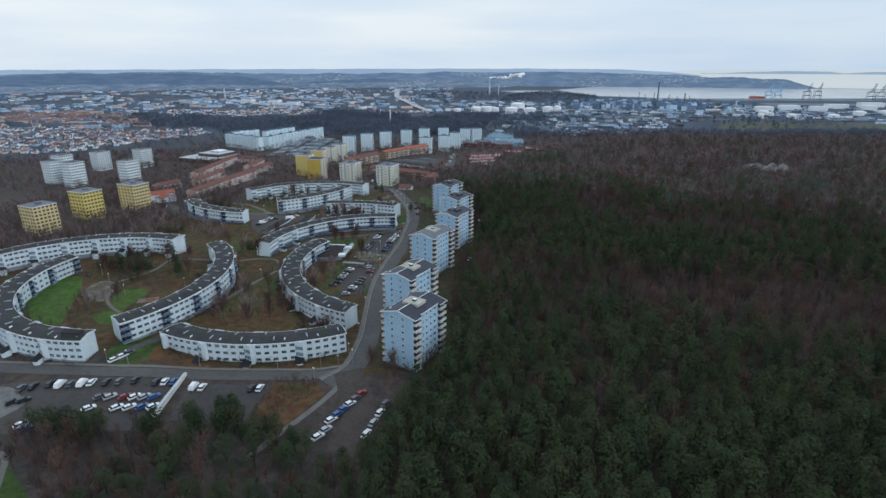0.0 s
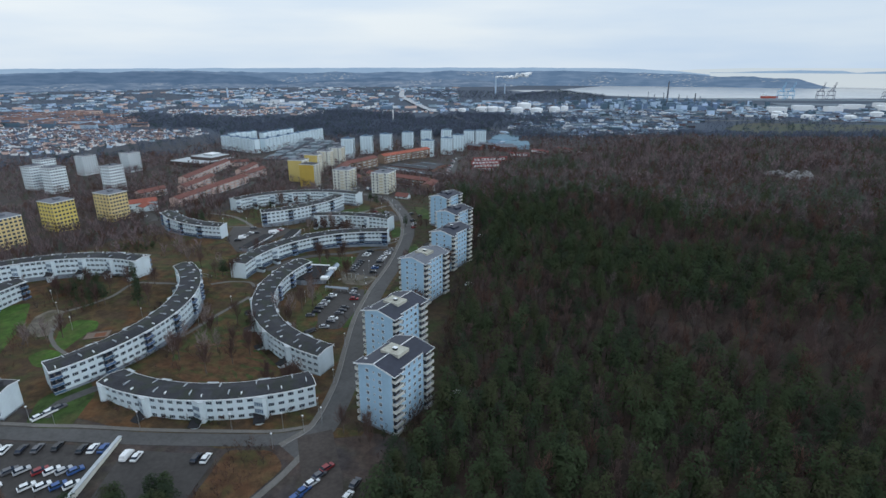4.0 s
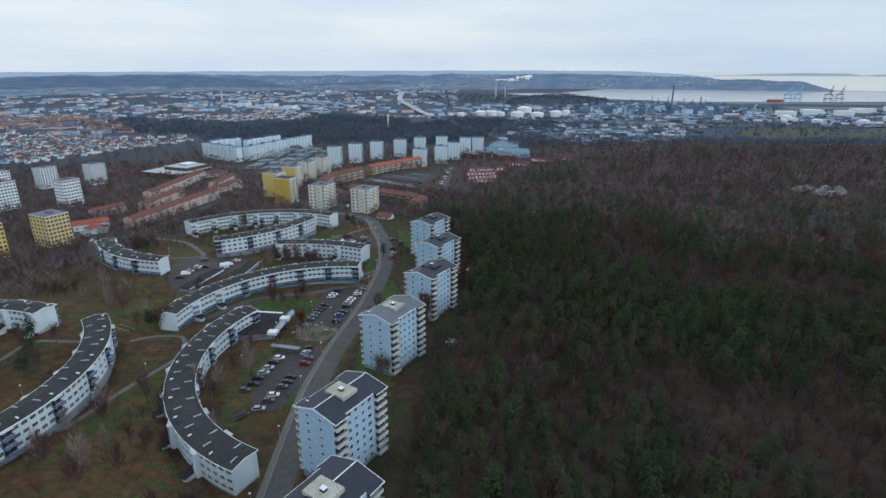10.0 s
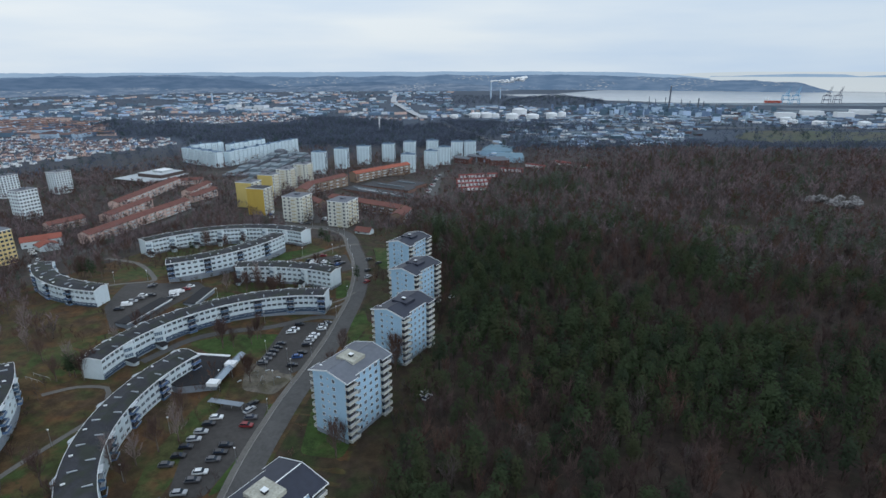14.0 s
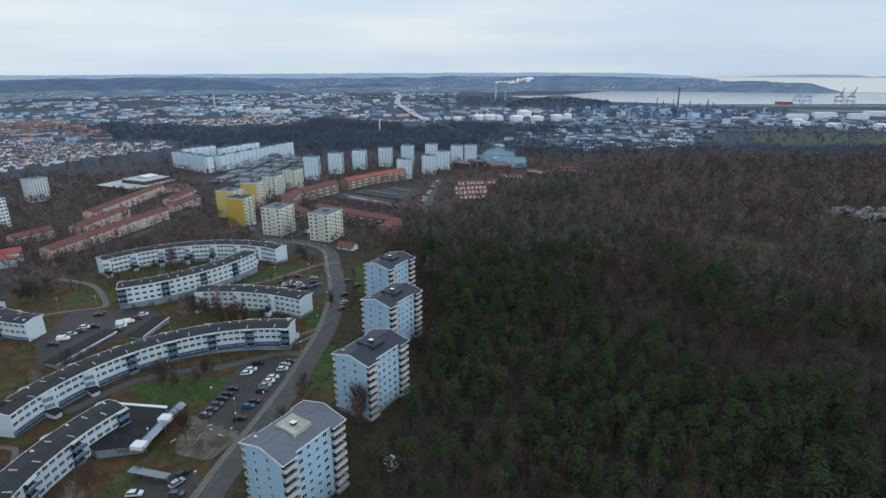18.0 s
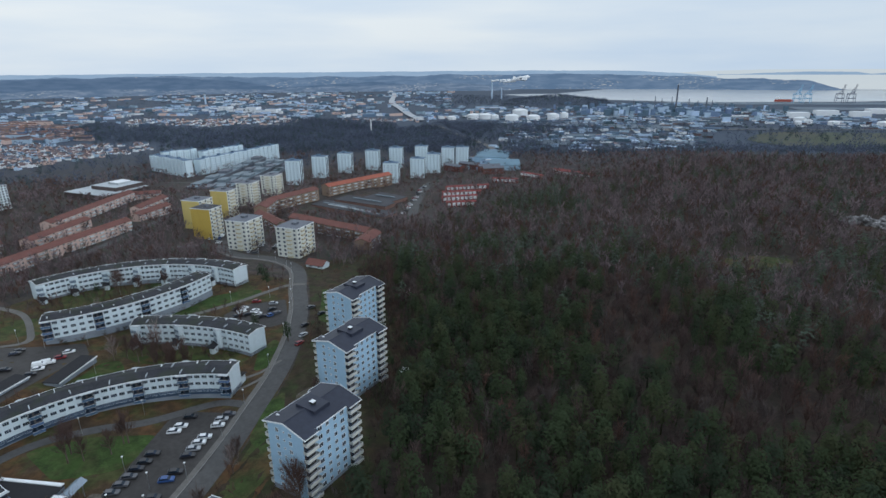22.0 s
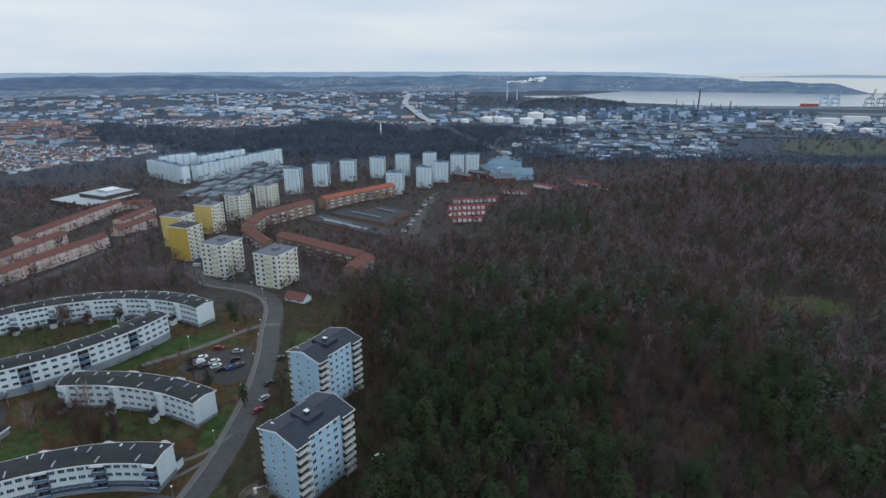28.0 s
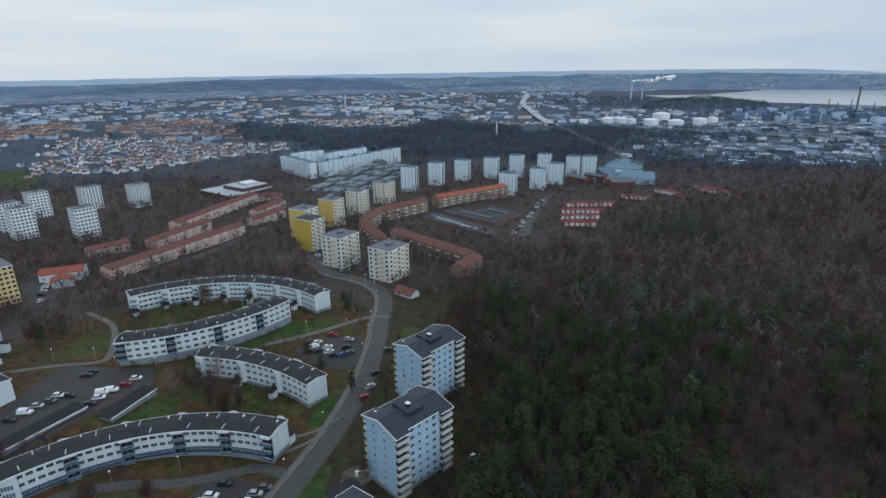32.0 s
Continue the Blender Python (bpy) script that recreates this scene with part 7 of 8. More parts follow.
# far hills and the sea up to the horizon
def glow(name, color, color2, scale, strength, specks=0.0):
    """A plain backdrop of distance that glows: haze put into two tones of wooded land in level streaks, and specks for
    pale houses.
    """
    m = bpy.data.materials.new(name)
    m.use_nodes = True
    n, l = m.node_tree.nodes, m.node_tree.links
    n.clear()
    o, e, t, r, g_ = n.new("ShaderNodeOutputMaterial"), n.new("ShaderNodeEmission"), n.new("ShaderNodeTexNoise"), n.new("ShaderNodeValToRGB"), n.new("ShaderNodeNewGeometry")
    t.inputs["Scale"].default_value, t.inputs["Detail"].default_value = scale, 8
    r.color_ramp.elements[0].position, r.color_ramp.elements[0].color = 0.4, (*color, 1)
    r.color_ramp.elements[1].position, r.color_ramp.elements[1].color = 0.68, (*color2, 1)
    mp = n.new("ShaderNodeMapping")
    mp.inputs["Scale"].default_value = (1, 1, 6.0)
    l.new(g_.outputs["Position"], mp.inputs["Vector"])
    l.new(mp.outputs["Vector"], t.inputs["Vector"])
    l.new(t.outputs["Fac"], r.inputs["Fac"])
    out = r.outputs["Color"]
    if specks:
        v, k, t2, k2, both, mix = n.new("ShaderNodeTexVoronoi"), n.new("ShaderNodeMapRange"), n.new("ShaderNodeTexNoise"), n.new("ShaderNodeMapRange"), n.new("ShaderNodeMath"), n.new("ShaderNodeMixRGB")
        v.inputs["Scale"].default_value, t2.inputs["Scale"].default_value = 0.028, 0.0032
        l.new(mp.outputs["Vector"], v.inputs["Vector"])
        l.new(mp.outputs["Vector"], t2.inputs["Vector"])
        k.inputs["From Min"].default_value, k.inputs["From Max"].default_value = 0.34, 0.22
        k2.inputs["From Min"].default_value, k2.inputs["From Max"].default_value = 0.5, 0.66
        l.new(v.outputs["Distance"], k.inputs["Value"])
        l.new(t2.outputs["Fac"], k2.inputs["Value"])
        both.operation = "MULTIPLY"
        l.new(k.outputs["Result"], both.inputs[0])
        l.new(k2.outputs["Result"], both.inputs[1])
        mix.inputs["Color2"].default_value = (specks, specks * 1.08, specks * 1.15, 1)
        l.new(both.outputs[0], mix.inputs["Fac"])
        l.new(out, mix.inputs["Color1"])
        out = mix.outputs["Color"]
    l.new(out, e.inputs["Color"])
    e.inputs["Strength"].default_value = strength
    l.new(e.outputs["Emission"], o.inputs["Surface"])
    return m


def ridge(name, d, b0, b1, tops, mat, label, rough=4.0, seed=0.0, base=-60):
    """A line of hills far off, between two bearings; tops: (bearing, height)."""
    b = Build()
    n = int(abs(b1 - b0) * 6)
    tb = sorted(tops)
    for i in range(n + 1):
        bearing = b0 + (b1 - b0) * i / n
        h = float(np.interp(bearing, [t[0] for t in tb], [t[1] for t in tb]))
        h += rough * noise.noise((bearing * 0.35, seed, 0)) + 0.4 * rough * noise.noise((bearing * 1.7, seed, 5)) + 2.0 * noise.noise((bearing * 6.0, seed, 8))
        for dd, z in ((d - 260, base), (d - 120, base + (h - base) * 0.6), (d, h), (d + 40, base)):
            x, y = polar(bearing, dd)
            b.v.append((x, y, z))
    for i in range(n):
        for j in range(3):
            b.f.append((4 * i + j, 4 * i + j + 1, 4 * i + 4 + j + 1, 4 * i + 4 + j))
            b.k.append(0)
    return tagged(new(name, b.mesh(name, mat)), label, "hills", kind="structure")


# Emission colours hold the blue haze; the sea takes the tone of the sky
M_HILLFAR = glow("haze_glow_far_hills", (0.25, 0.37, 0.53), (0.29, 0.41, 0.56), 0.004, 1.0)
M_HILLMID = glow("haze_glow_middle_hills", (0.1, 0.168, 0.275), (0.15, 0.225, 0.34), 0.008, 1.0, 0.38)
M_HILLDARK = glow("haze_glow_dark_hills", (0.078, 0.135, 0.228), (0.11, 0.172, 0.275), 0.01, 1.0)
M_HILLLOW = glow("haze_glow_low_hills", (0.1, 0.16, 0.255), (0.19, 0.255, 0.355), 0.012, 1.0, 0.46)
M_SEA = glow("haze_glow_sea", (0.52, 0.6, 0.66), (0.57, 0.63, 0.67), 0.001, 1.0)
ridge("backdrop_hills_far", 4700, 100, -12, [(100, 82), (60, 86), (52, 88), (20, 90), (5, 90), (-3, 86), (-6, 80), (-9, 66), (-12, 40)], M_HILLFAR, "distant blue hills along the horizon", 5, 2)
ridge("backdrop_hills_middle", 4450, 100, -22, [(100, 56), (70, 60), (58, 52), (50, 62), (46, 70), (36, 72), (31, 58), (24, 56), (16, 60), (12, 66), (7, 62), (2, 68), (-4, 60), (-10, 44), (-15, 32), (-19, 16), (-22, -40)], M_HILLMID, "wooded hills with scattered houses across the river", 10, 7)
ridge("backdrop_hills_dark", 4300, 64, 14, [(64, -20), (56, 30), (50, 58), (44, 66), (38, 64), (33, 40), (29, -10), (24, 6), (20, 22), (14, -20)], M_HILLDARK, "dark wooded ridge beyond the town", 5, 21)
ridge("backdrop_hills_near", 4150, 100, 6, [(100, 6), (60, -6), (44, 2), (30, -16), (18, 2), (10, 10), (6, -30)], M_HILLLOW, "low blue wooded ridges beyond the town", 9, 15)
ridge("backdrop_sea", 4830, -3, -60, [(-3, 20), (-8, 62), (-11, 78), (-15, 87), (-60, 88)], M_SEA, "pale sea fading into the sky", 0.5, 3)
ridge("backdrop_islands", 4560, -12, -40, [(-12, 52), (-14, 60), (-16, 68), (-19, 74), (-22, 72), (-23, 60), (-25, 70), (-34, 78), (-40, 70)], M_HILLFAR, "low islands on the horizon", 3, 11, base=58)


# ---- cars ----
def car_kind(name, paint, label, van=False):
    t = thing(name, 0, 0, -500, label, "van" if van else "car", "parked cars")
    L, Wd = (4.9, 1.9) if van else (4.4, 1.76)
    b = Build()
    hood = 0.95 if not van else 1.15
    prof = [(-L / 2, 0.3), (L / 2, 0.3), (L / 2, 0.72), (L / 2 - 0.15, hood - 0.12), (L * 0.22, hood), (-L / 2 + 0.2, hood), (-L / 2, hood - 0.15)]
    w = Wd / 2
    b.poly([(x, -w, z) for x, z in prof])
    b.poly([(x, w, z) for x, z in prof][::-1])
    for i in range(len(prof)):
        (x, z), (x2, z2) = prof[i], prof[(i + 1) % len(prof)]
        b.poly([(x, w, z), (x2, w, z2), (x2, -w, z2), (x, -w, z)])
    part("body", b.mesh("body", paint), t)
    lo = [(L * 0.26, hood), (-L * 0.44, hood)]
    top = 1.95 if van else 1.45
    hi = [(L * 0.2 if van else L * 0.1, top), (-L * (0.43 if van else 0.32), top)]
    b = Build()
    k = w * 0.96, w * 0.82
    q = [(lo[0][0], -k[0], hood), (lo[0][0], k[0], hood), (lo[1][0], k[0], hood), (lo[1][0], -k[0], hood)]
    r = [(hi[0][0], -k[1], top - 0.04), (hi[0][0], k[1], top - 0.04), (hi[1][0], k[1], top - 0.04), (hi[1][0], -k[1], top - 0.04)]
    for i in range(4):
        b.poly([q[i], q[(i + 1) % 4], r[(i + 1) % 4], r[i]])
    part("window_band", b.mesh("window_band", paint if van else M_GLASS), t)
    b = Build()
    b.prism([(x * 1.0, y) for x, y, _ in (r[3], r[0], r[1], r[2])], top - 0.05, top + 0.03)
    part("roof", b.mesh("roof", paint), t)
    if van:
        b = Build()
        b.poly([(lo[0][0] + 0.02, -0.8, hood + 0.1), (lo[0][0] + 0.02, 0.8, hood + 0.1), (hi[0][0] + 0.1, 0.7, top - 0.2), (hi[0][0] + 0.1, -0.7, top - 0.2)])
        part("windscreen", b.mesh("windscreen", M_GLASS), t)
    wheel = Build()
    wheel.tube((0, -0.1, 0.32), (0, 0.1, 0.32), 0.32, 0.32, 10)
    wm = wheel.mesh("wheel", M_RUBBER)
    for x in (-L * 0.31, L * 0.31):
        for y in (-w + 0.08, w - 0.08):
            part("wheel", wm, t, (x, y, 0))
    return t


def paint(name, c):
    return material(name, c, 0.3, 0.03, 0.5, spec=0.6)


CARS = [
    car_kind("car", paint("white_car_paint", (0.75, 0.76, 0.77)), "parked white hatchback car"),
    car_kind("car", paint("silver_car_paint", (0.4, 0.41, 0.43)), "silver-grey car parked on asphalt"),
    car_kind("car", paint("black_car_paint", (0.025, 0.025, 0.03)), "black car parked on asphalt"),
    car_kind("car", paint("blue_car_paint", (0.04, 0.1, 0.28)), "dark blue car parked on asphalt"),
    car_kind("car", paint("red_car_paint", (0.24, 0.025, 0.03)), "red car parked on asphalt"),
    car_kind("car", paint("dark_grey_car_paint", (0.1, 0.1, 0.11)), "dark grey car parked on asphalt"),
    car_kind("van", paint("white_van_paint", (0.78, 0.79, 0.8)), "white van parked on asphalt", van=True),
]


def park(k, x, y, turn, lift=0.12):
    copy_thing(CARS[k], pose(x, y, float(ground_z(x, y)) + lift, 0, 0, turn))


# by colour index, place and heading
PARKED = [
    (5, -181.9, 128.6, 105), (2, -178.6, 130.2, 105), (2, -173.9, 132.7, 108), (6, -170.1, 133.2, 106), (5, -166.6, 134.3, 106), (6, -163.1, 135.6, 106), (0, -160.2, 136.8, 106), (2, -155.4, 138.2, 106), (5, -151.4, 139.8, 106), (2, -146.6, 142.1, 106),
    (2, -139.2, 143.4, 106), (0, -136.4, 144.6, 106), (3, -133.6, 145.6, 106), (6, -124.8, 144.9, 100), (0, -121.7, 145.4, 100), (2, -104.3, 149.1, 98), (0, -101.4, 149.8, 98),
    (4, -177.5, 121.5, 60), (2, -174.6, 123.0, 60), (0, -149.6, 124.5, 60), (5, -150.8, 130.6, 60), (1, -147.8, 131.6, 60), (0, -141.4, 127.4, 60), (4, -143.0, 133.0, 60), (0, -140.0, 134.0, 60), (1, -137.0, 135.0, 60), (3, -134.0, 136.0, 60), (0, -137.7, 128.8, 60), (3, -133.9, 130.2, 60), (0, -130.7, 131.4, 60), (3, -160.6, 111.3, 70), (0, -163.5, 112.5, 70),
    (0, -164.2, 151.6, 70), (0, -163.2, 154.6, 70), (5, -162.2, 157.4, 70),
    (0, -68.9, 138.4, 62), (3, -68.0, 141.6, 62), (3, -67.0, 144.6, 62), (0, -66.0, 147.6, 62), (5, -65.2, 150.8, 62), (4, -64.3, 154.0, 62), (0, -69.6, 130.0, 62), (1, -68.6, 133.6, 62), (0, -55.0, 134.0, 80), (1, -54.6, 139.6, 80), (0, -54.2, 145.0, 80), (5, -54.0, 150.0, 80),
    (0, -116.0, 272.2, 20), (2, -116.4, 268.6, 20), (1, -107.2, 278.4, 70), (5, -104.4, 274.6, 20), (4, -103.6, 270.6, 10), (1, -116.3, 264.4, 20), (1, -116.1, 260.6, 20), (4, -116.2, 256.8, 20), (4, -115.6, 252.6, 20), (2, -104.2, 257.0, 20), (5, -104.4, 253.8, 20), (0, -104.8, 248.2, 20), (5, -104.8, 244.8, 20), (1, -105.4, 239.6, 20), (2, -104.4, 260.4, 20), (5, -116.6, 248.4, 20), (2, -108.2, 282.0, 70),
    (0, -123.4, 338.2, 24), (0, -123.2, 341.2, 24), (2, -123.6, 346.6, 24), (1, -112.0, 347.6, 24), (0, -111.2, 344.4, 24), (5, -111.2, 350.8, 24), (0, -111.6, 338.0, 24), (0, -111.6, 335.0, 24), (1, -111.4, 332.0, 24), (4, -110.9, 328.8, 24), (3, -109.9, 318.2, 24), (2, -121.8, 323.2, 24), (2, -121.9, 320.0, 24), (5, -121.2, 313.2, 24), (2, -108.4, 311.0, 24), (5, -121.4, 316.6, 24), (2, -122.2, 327.0, 24), (2, -109.6, 321.6, 24), (5, -121.2, 309.8, 24),
    (6, -197.9, 359.6, 40), (0, -196.4, 354.0, 40), (6, -198.8, 356.6, 40), (0, -208.6, 346.8, 30), (5, -207.4, 343.2, 30), (6, -207.8, 335.2, 30), (1, -208.2, 339.4, 30), (4, -215.9, 360.9, 50), (4, -198.3, 365.2, 40), (0, -200.2, 370.9, 40), (2, -207.8, 330.4, 30), (4, -195.2, 349.8, 40), (2, -217.8, 364.2, 50), (2, -205.6, 348.8, 30),
    (4, -153.6, 437.4, 20), (6, -154.0, 424.6, 60), (0, -155.2, 428.4, 60), (0, -148.1, 427.0, 60), (2, -149.6, 422.6, 60), (0, -145.0, 424.0, 60), (2, -141.4, 422.2, 60), (1, -143.8, 437.0, 20), (2, -140.8, 430.4, 60), (5, -136.2, 427.0, 60), (2, -153.4, 420.0, 60), (2, -158.2, 427.4, 60), (3, -137.8, 424.4, 60),
    (4, -110.6, 401.2, 74), (1, -112.4, 408.4, 72), (2, -116.2, 417.4, 70), (2, -113.8, 430.0, 68), (5, -122.4, 436.0, 64),
    (0, -36.0, 199.0, 70), (1, -37.6, 196.6, 70), (0, -50.6, 300.0, 68), (1, -48.6, 297.6, 68), (0, -58.6, 388.0, 60), (0, -372, 425, 30), (0, -376, 429, 30), (0, -366, 421, 30), (2, -360, 417, 30), (0, -350, 411, 120),
]
for row in PARKED:
    park(2 if row[0] == 4 and row[1] < -110 and row[2] % 1 > 0.45 else row[0], *row[1:])
# cars of the far streets
for i in range(24):
    f = i / 23
    x, y = -144 - 20 * f, 668 + 150 * f
    if i % 5 != 3:
        park((0, 1, 2, 5, 0, 4)[i % 6], x - 3.4 - (2.0 if i % 2 else 0), y, 20, 0.2)
for i in range(26):
    x, y = random.choice(((-205, 520), (-215, 530), (-262, 560), (-250, 545), (-272, 566), (-196, 530)))
    park(i % 7 if i % 7 != 4 else 0, x + random.uniform(-6, 6), y + random.uniform(-5, 5), random.choice((20, 110)), 0.15)
for k in CARS:
    for o in [*k.children_recursive, k]:
        bpy.data.objects.remove(o)


# ---- garages, kindergarten and small structures ----
def garage(p, q, depth, h, label):
    (x0, y0), (x1, y1) = p, q
    w, turn = math.hypot(x1 - x0, y1 - y0), math.atan2(y1 - y0, x1 - x0)
    z = float(min(ground_z(x0, y0), ground_z(x1, y1)))
    t = thing("garage_row", x0, y0, z, label, "garage", "garage rows", turn=turn)
    b = Build()
    b.box(0, 0, -1, w, depth, h)
    part("wall", b.mesh("wall", M_PLINTH), t)
    b = Build()
    b.box(-0.3, -0.3, h, w + 0.3, depth + 0.3, h + 0.3)
    part("roof", b.mesh("roof", M_BLACKFELT), t)
    b = Build()
    b.box(-0.35, -0.4, h - 0.2, w + 0.35, -0.3, h + 0.33)
    part("fascia", b.mesh("fascia", M_TRIM), t)
    n = int(w / 3)
    for i in range(n):
        b = Build()
        b.box(w * (i + 0.1) / n, depth, 0.05, w * (i + 0.9) / n, depth + 0.06, h - 0.3)
        part("garage_door", b.mesh("garage_door", M_SHADEBROWN), t)


garage((-193.2, 319), (-193.1, 347.6), 6.2, 2.6, "long low garage row with black felt roof")
garage((-180.0, 348.1), (-182.9, 367.5), 6.2, 2.6, "short low garage row with dark roof")
b = Build()
b.box(0, -0.35, -0.5, 28.4, 0.35, 1.5)
wall = thing("yard_wall", -132.4, 150.8, float(ground_z(-130, 140)), "long white-topped wall across the parking lot", "wall", turn=math.atan2(-27.3, 6.8))
part("wall", b.mesh("wall", M_CREAM), wall)
b = Build()
b.box(-0.1, -0.6, 1.5, 28.5, 0.6, 1.75)
part("coping", b.mesh("coping", M_PALEROOF), wall)

flat_hall("kindergarten", [(-153, 304), (-133, 306.5), (-131, 297.5), (-127, 288), (-139, 282.5), (-147, 285)], -3, 1.4, M_PLINTH, M_BLACKFELT, "low kindergarten with dark flat roof", "kindergarten")
b = Build()
b.prism([(-153.4, 304.4), (-153.2, 303.5), (-133, 305.6), (-133, 306.7)], 1.5, 2.1)
tagged(new("roof_edge", b.mesh("roof_edge", M_TRIM)), "white roof edge of the low kindergarten", "roof edge")
canopy = thing("glass_canopy", -128.2, 297.3, 1.3, "long glazed canopy with white end roofs", "canopy", turn=radians(97))
b = Build()
b.poly([(-12, -1.8, 0.4), (12, -1.8, 0.4), (12, 0, 1.5), (-12, 0, 1.5)])
b.poly([(-12, 0, 1.5), (12, 0, 1.5), (12, 1.8, 0.4), (-12, 1.8, 0.4)])
b.poly([(-12, -1.8, 0.4), (-12, 0, 1.5), (-12, 1.8, 0.4)][::-1])
b.poly([(12, -1.8, 0.4), (12, 1.8, 0.4), (12, 0, 1.5)][::-1])
part("glazing", b.mesh("glazing", material("grey_blue_canopy", (0.28, 0.34, 0.4), 0.25, 0.15, 0.5, spec=0.6)), canopy)
for x in (-12.2, 1.5):
    b = Build()
    b.box(x, -2.0, 0.3, x + 3.2, 2.0, 1.65)
    part("roof_box", b.mesh("roof_box", M_TRIM), canopy, label="bright white roof box")
for x in (-10, 0, 10):
    for y in (-1.6, 1.6):
        b = Build()
        b.box(x - 0.1, y - 0.1, -4.4, x + 0.1, y + 0.1, 0.5)
        part("post", b.mesh("post", M_METAL), canopy)
shelter = thing("bicycle_shelter", -123, 278.6, float(ground_z(-117, 278)), "blue-grey bicycle shelter at the parking lot", "shelter", turn=0.0)
b = Build()
b.box(0, -1.2, 2.2, 13, 1.2, 2.4)
part("roof", b.mesh("roof", M_PLINTH), shelter)
for x in (0.3, 4.4, 8.6, 12.7):
    b = Build()
    b.box(x - 0.06, -0.06, 0, x + 0.06, 0.06, 2.2)
    part("post", b.mesh("post", M_METAL), shelter)
flat_hall("low_annex", [(-90, 353), (-83.5, 350.5), (-80, 359), (-86.5, 361.5)], -1, 2.4, M_BRICK, M_ROOFDARK, "low dark-roofed annex beside a blue tower", "annex")
slide = thing("playground_slide", -88, 366, float(ground_z(-88, 366)), "white slide on the sandy play yard", "slide", turn=radians(60))
b = Build()
b.poly([(0, -0.3, 1.8), (0, 0.3, 1.8), (4, 0.3, 0.2), (4, -0.3, 0.2)][::-1])
b.box(-0.6, -0.4, 0, 0, 0.4, 1.8)
part("chute", b.mesh("chute", M_TRIM), slide)


# ---- street lamps ----
def lamp_kind(h):
    t = thing("street_lamp", 0, 0, -500, "grey street lamp with white globe head", "street lamp", "street lamps")
    b = Build()
    b.tube((0, 0, 0), (0, 0, h), 0.08, 0.05, 8)
    part("pole", b.mesh("pole", M_METAL), t)
    b = Build()
    b.tube((0, 0, h), (0, 0, h + 0.25), 0.22, 0.34, 10)
    b.tube((0, 0, h + 0.25), (0, 0, h + 0.45), 0.34, 0.08, 10)
    part("head", b.mesh("head", M_TRIM), t, label="white lamp head")
    return t


LAMP = lamp_kind(6.0)
places = []
line = smooth_line(MAIN, 26.0)
places += [(x - 5.0, y) for x, y in line]
places += [(x, y + 5.2) for x, y in smooth_line(SOUTH, 24.0)]
places += [(-160, 226), (-158, 248), (-163, 200), (-128, 292), (-108, 296), (-116, 304), (-106, 306), (-124, 318), (-112, 314), (-152, 330), (-140, 344), (-228, 372), (-240, 362), (-214, 372), (-200, 380), (-150, 444), (-166, 434), (-208, 206), (-226, 216), (-240, 226), (-186, 222), (-126, 262), (-124, 240), (-154, 388), (-168, 384), (-140, 390), (-176, 360), (-230, 430), (-214, 440)]
for x, y in places:
    copy_thing(LAMP, pose(x, y, float(ground_z(x, y))))
for o in [*LAMP.children_recursive, LAMP]:
    bpy.data.objects.remove(o)


# ---- small things in the yards ----
def roof_hut(x, y, z, turn):
    t = thing("roof_hut", x, y, z, "dark felt-covered hut on a curved roof", "roof hut", turn=radians(turn))
    b = Build()
    b.box(-3.6, -1.4, -0.6, 3.6, 1.4, 1.2)
    part("wall", b.mesh("wall", M_FELT), t)
    b = Build()
    b.box(-3.8, -1.6, 1.2, 3.8, 1.6, 1.4)
    part("roof", b.mesh("roof", M_BLACKFELT), t)


roof_hut(-180.2, 150.8, 12.3, 8)


def trailer(x, y, turn):
    t = thing("trailer", x, y, float(ground_z(x, y)), "grey covered trailer standing on the grass", "trailer", turn=radians(turn))
    b = Build()
    for k in range(7):
        a0, a1 = math.pi * k / 7, math.pi * (k + 1) / 7
        p, q = (-0.95 * math.cos(a0), 0.9 + 0.95 * math.sin(a0)), (-0.95 * math.cos(a1), 0.9 + 0.95 * math.sin(a1))
        b.poly([(-2.6, *p), (2.6, *p), (2.6, *q), (-2.6, *q)][::-1])
    for x0 in (-2.6, 2.6):
        b.poly([(x0, -0.95 * math.cos(math.pi * k / 7), 0.9 + 0.95 * math.sin(math.pi * k / 7)) for k in range(8)])
    part("cover", b.mesh("cover", M_FELT), t, label="rounded dark grey tarpaulin cover")
    b = Build()
    b.box(-2.6, -0.95, 0.55, 2.6, 0.95, 0.9)
    part("bed", b.mesh("bed", M_METAL), t)
    b = Build()
    b.tube((2.6, 0, 0.6), (4.0, 0, 0.45), 0.06, 0.05, 6)
    part("drawbar", b.mesh("drawbar", M_METAL), t)
    for y0 in (-1.0, 0.8):
        b = Build()
        b.tube((0, y0, 0.33), (0, y0 + 0.2, 0.33), 0.33, 0.33, 12)
        part("wheel", b.mesh("wheel", M_RUBBER), t)


trailer(-109.6, 233.8, 58)


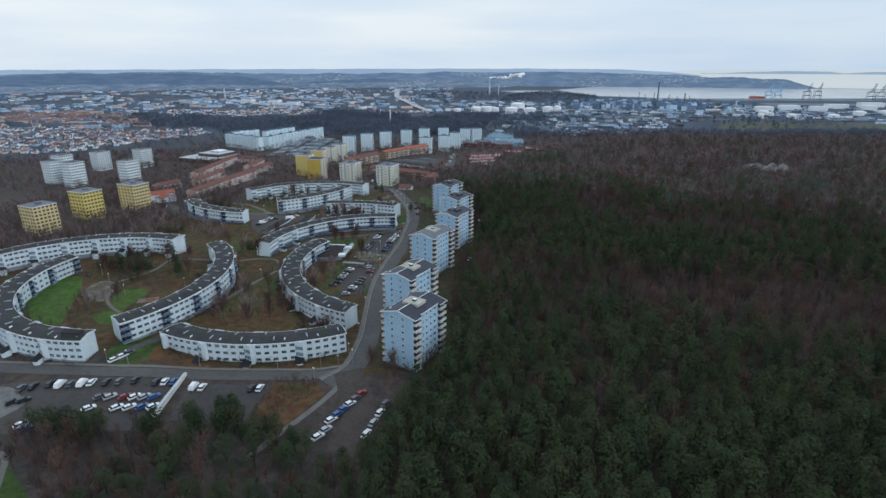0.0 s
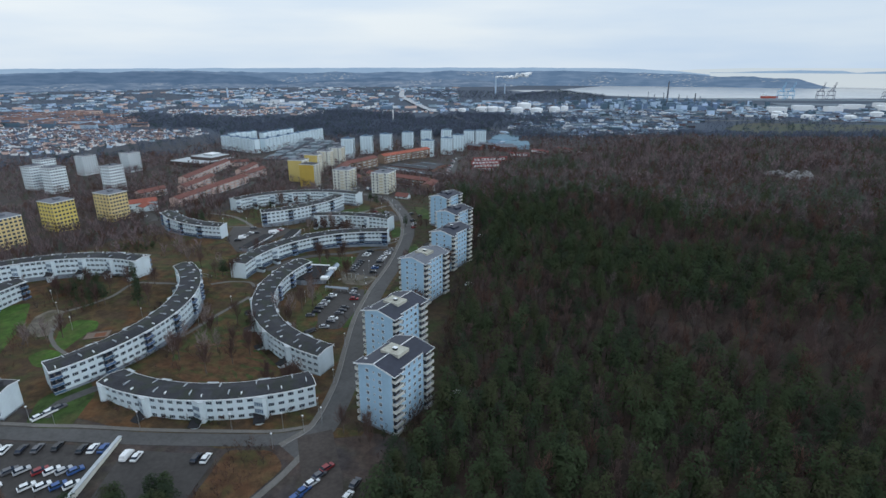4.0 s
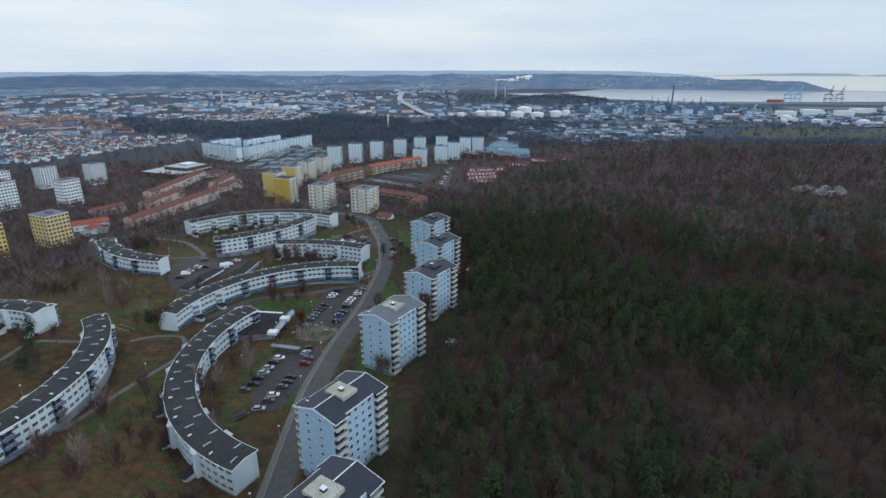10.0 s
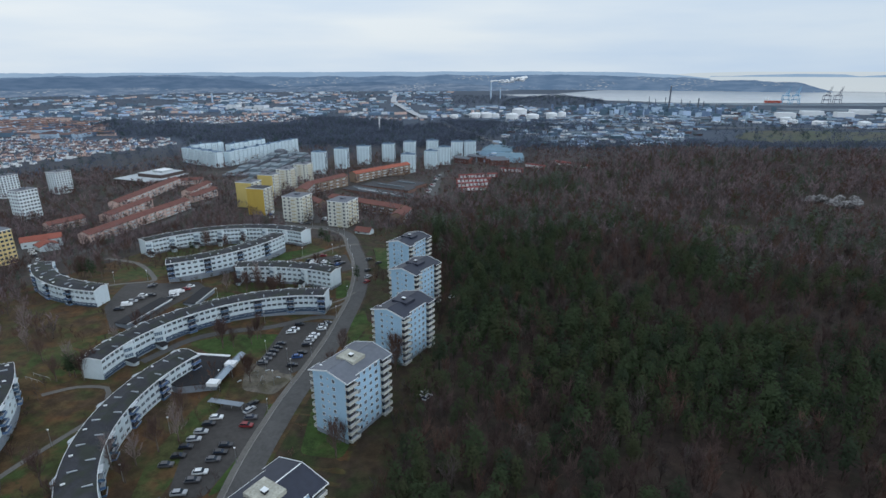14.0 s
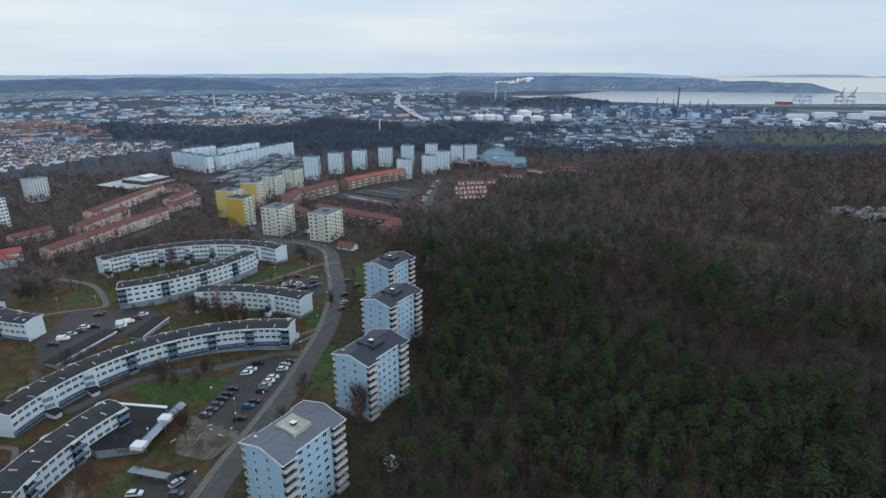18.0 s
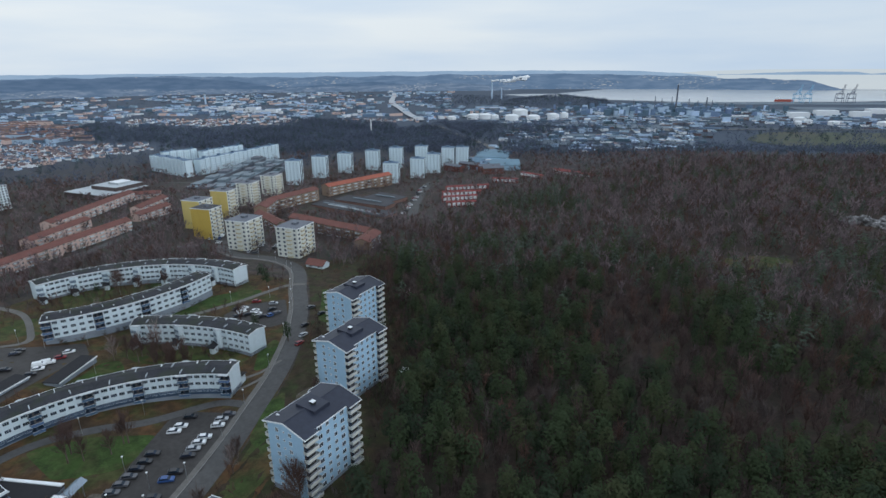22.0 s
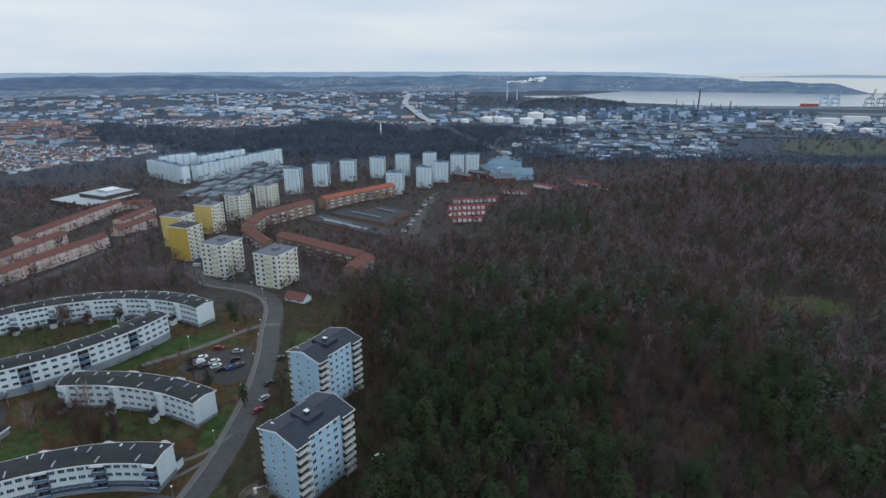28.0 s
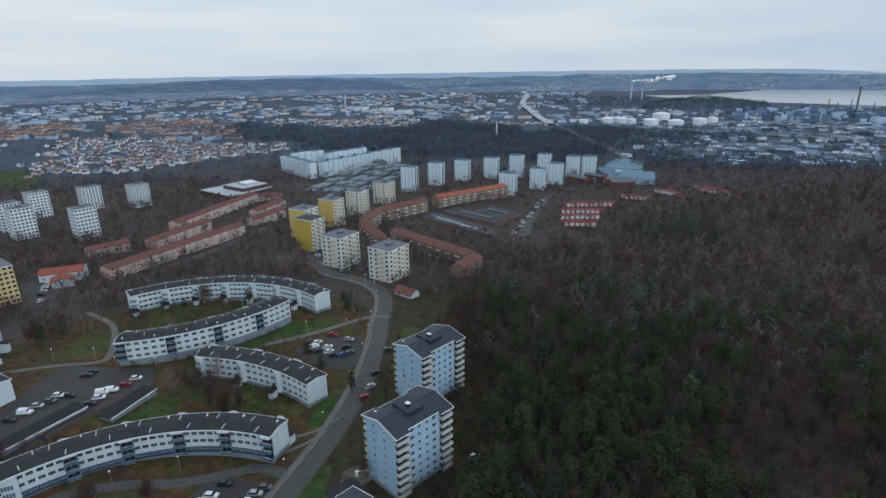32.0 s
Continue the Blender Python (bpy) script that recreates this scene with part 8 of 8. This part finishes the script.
def swing_frame(x, y, turn):
    t = thing("swing", x, y, float(ground_z(x, y)) + 0.09, "steel swing frame on the sandy playground", "swing", "playground swings", turn=radians(turn))
    for u in (-1.7, 1.7):
        for v in (-1.0, 1.0):
            b = Build()
            b.tube((u, v, 0), (u, 0, 2.3), 0.05, 0.05, 6)
            part("leg", b.mesh("leg", M_METAL), t)
    b = Build()
    b.tube((-1.9, 0, 2.3), (1.9, 0, 2.3), 0.06, 0.06, 6)
    part("crossbar", b.mesh("crossbar", M_METAL), t)
    for u in (-0.8, 0.8):
        b = Build()
        b.box(u - 0.25, -0.1, 0.45, u + 0.25, 0.1, 0.5)
        b.tube((u - 0.22, 0, 0.5), (u - 0.22, 0, 2.3), 0.012, 0.012, 4)
        b.tube((u + 0.22, 0, 0.5), (u + 0.22, 0, 2.3), 0.012, 0.012, 4)
        part("seat", b.mesh("seat", M_RUBBER), t)


swing_frame(-119, 300, 20)
swing_frame(-113, 296, 110)
for x, y, turn in ((-109, 301, 0), (-116, 305, 40), (-122, 295, 70)):
    bench = thing("bench", x, y, float(ground_z(x, y)) + 0.09, "pale wooden bench at the playground", "bench", "playground benches", turn=radians(turn))
    b = Build()
    b.box(-0.9, -0.25, 0.4, 0.9, 0.25, 0.47)
    part("seat", b.mesh("seat", M_PALEROOF), bench)
    for u in (-0.7, 0.7):
        b = Build()
        b.box(u - 0.05, -0.2, 0, u + 0.05, 0.2, 0.4)
        part("leg", b.mesh("leg", M_METAL), bench)


def hand_rail(p, q):
    (x0, y0), (x1, y1) = p, q
    z0, z1 = float(ground_z(x0, y0)), float(ground_z(x1, y1))
    t = thing("railing", x0, y0, z0, "grey steel railing beside the steps", "railing", "railings")
    b = Build()
    b.tube((0, 0, 1.0), (x1 - x0, y1 - y0, z1 - z0 + 1.0), 0.07, 0.07, 6)
    part("top_rail", b.mesh("top_rail", M_METAL), t)
    n = max(2, int(math.hypot(x1 - x0, y1 - y0) / 2.0))
    for k in range(n + 1):
        f = k / n
        b = Build()
        b.tube(((x1 - x0) * f, (y1 - y0) * f, (z1 - z0) * f - 0.2), ((x1 - x0) * f, (y1 - y0) * f, (z1 - z0) * f + 1.0), 0.04, 0.04, 5)
        part("post", b.mesh("post", M_METAL), t)


hand_rail((-196, 273), (-189, 273.3))
hand_rail((-196, 276), (-189, 276.3))
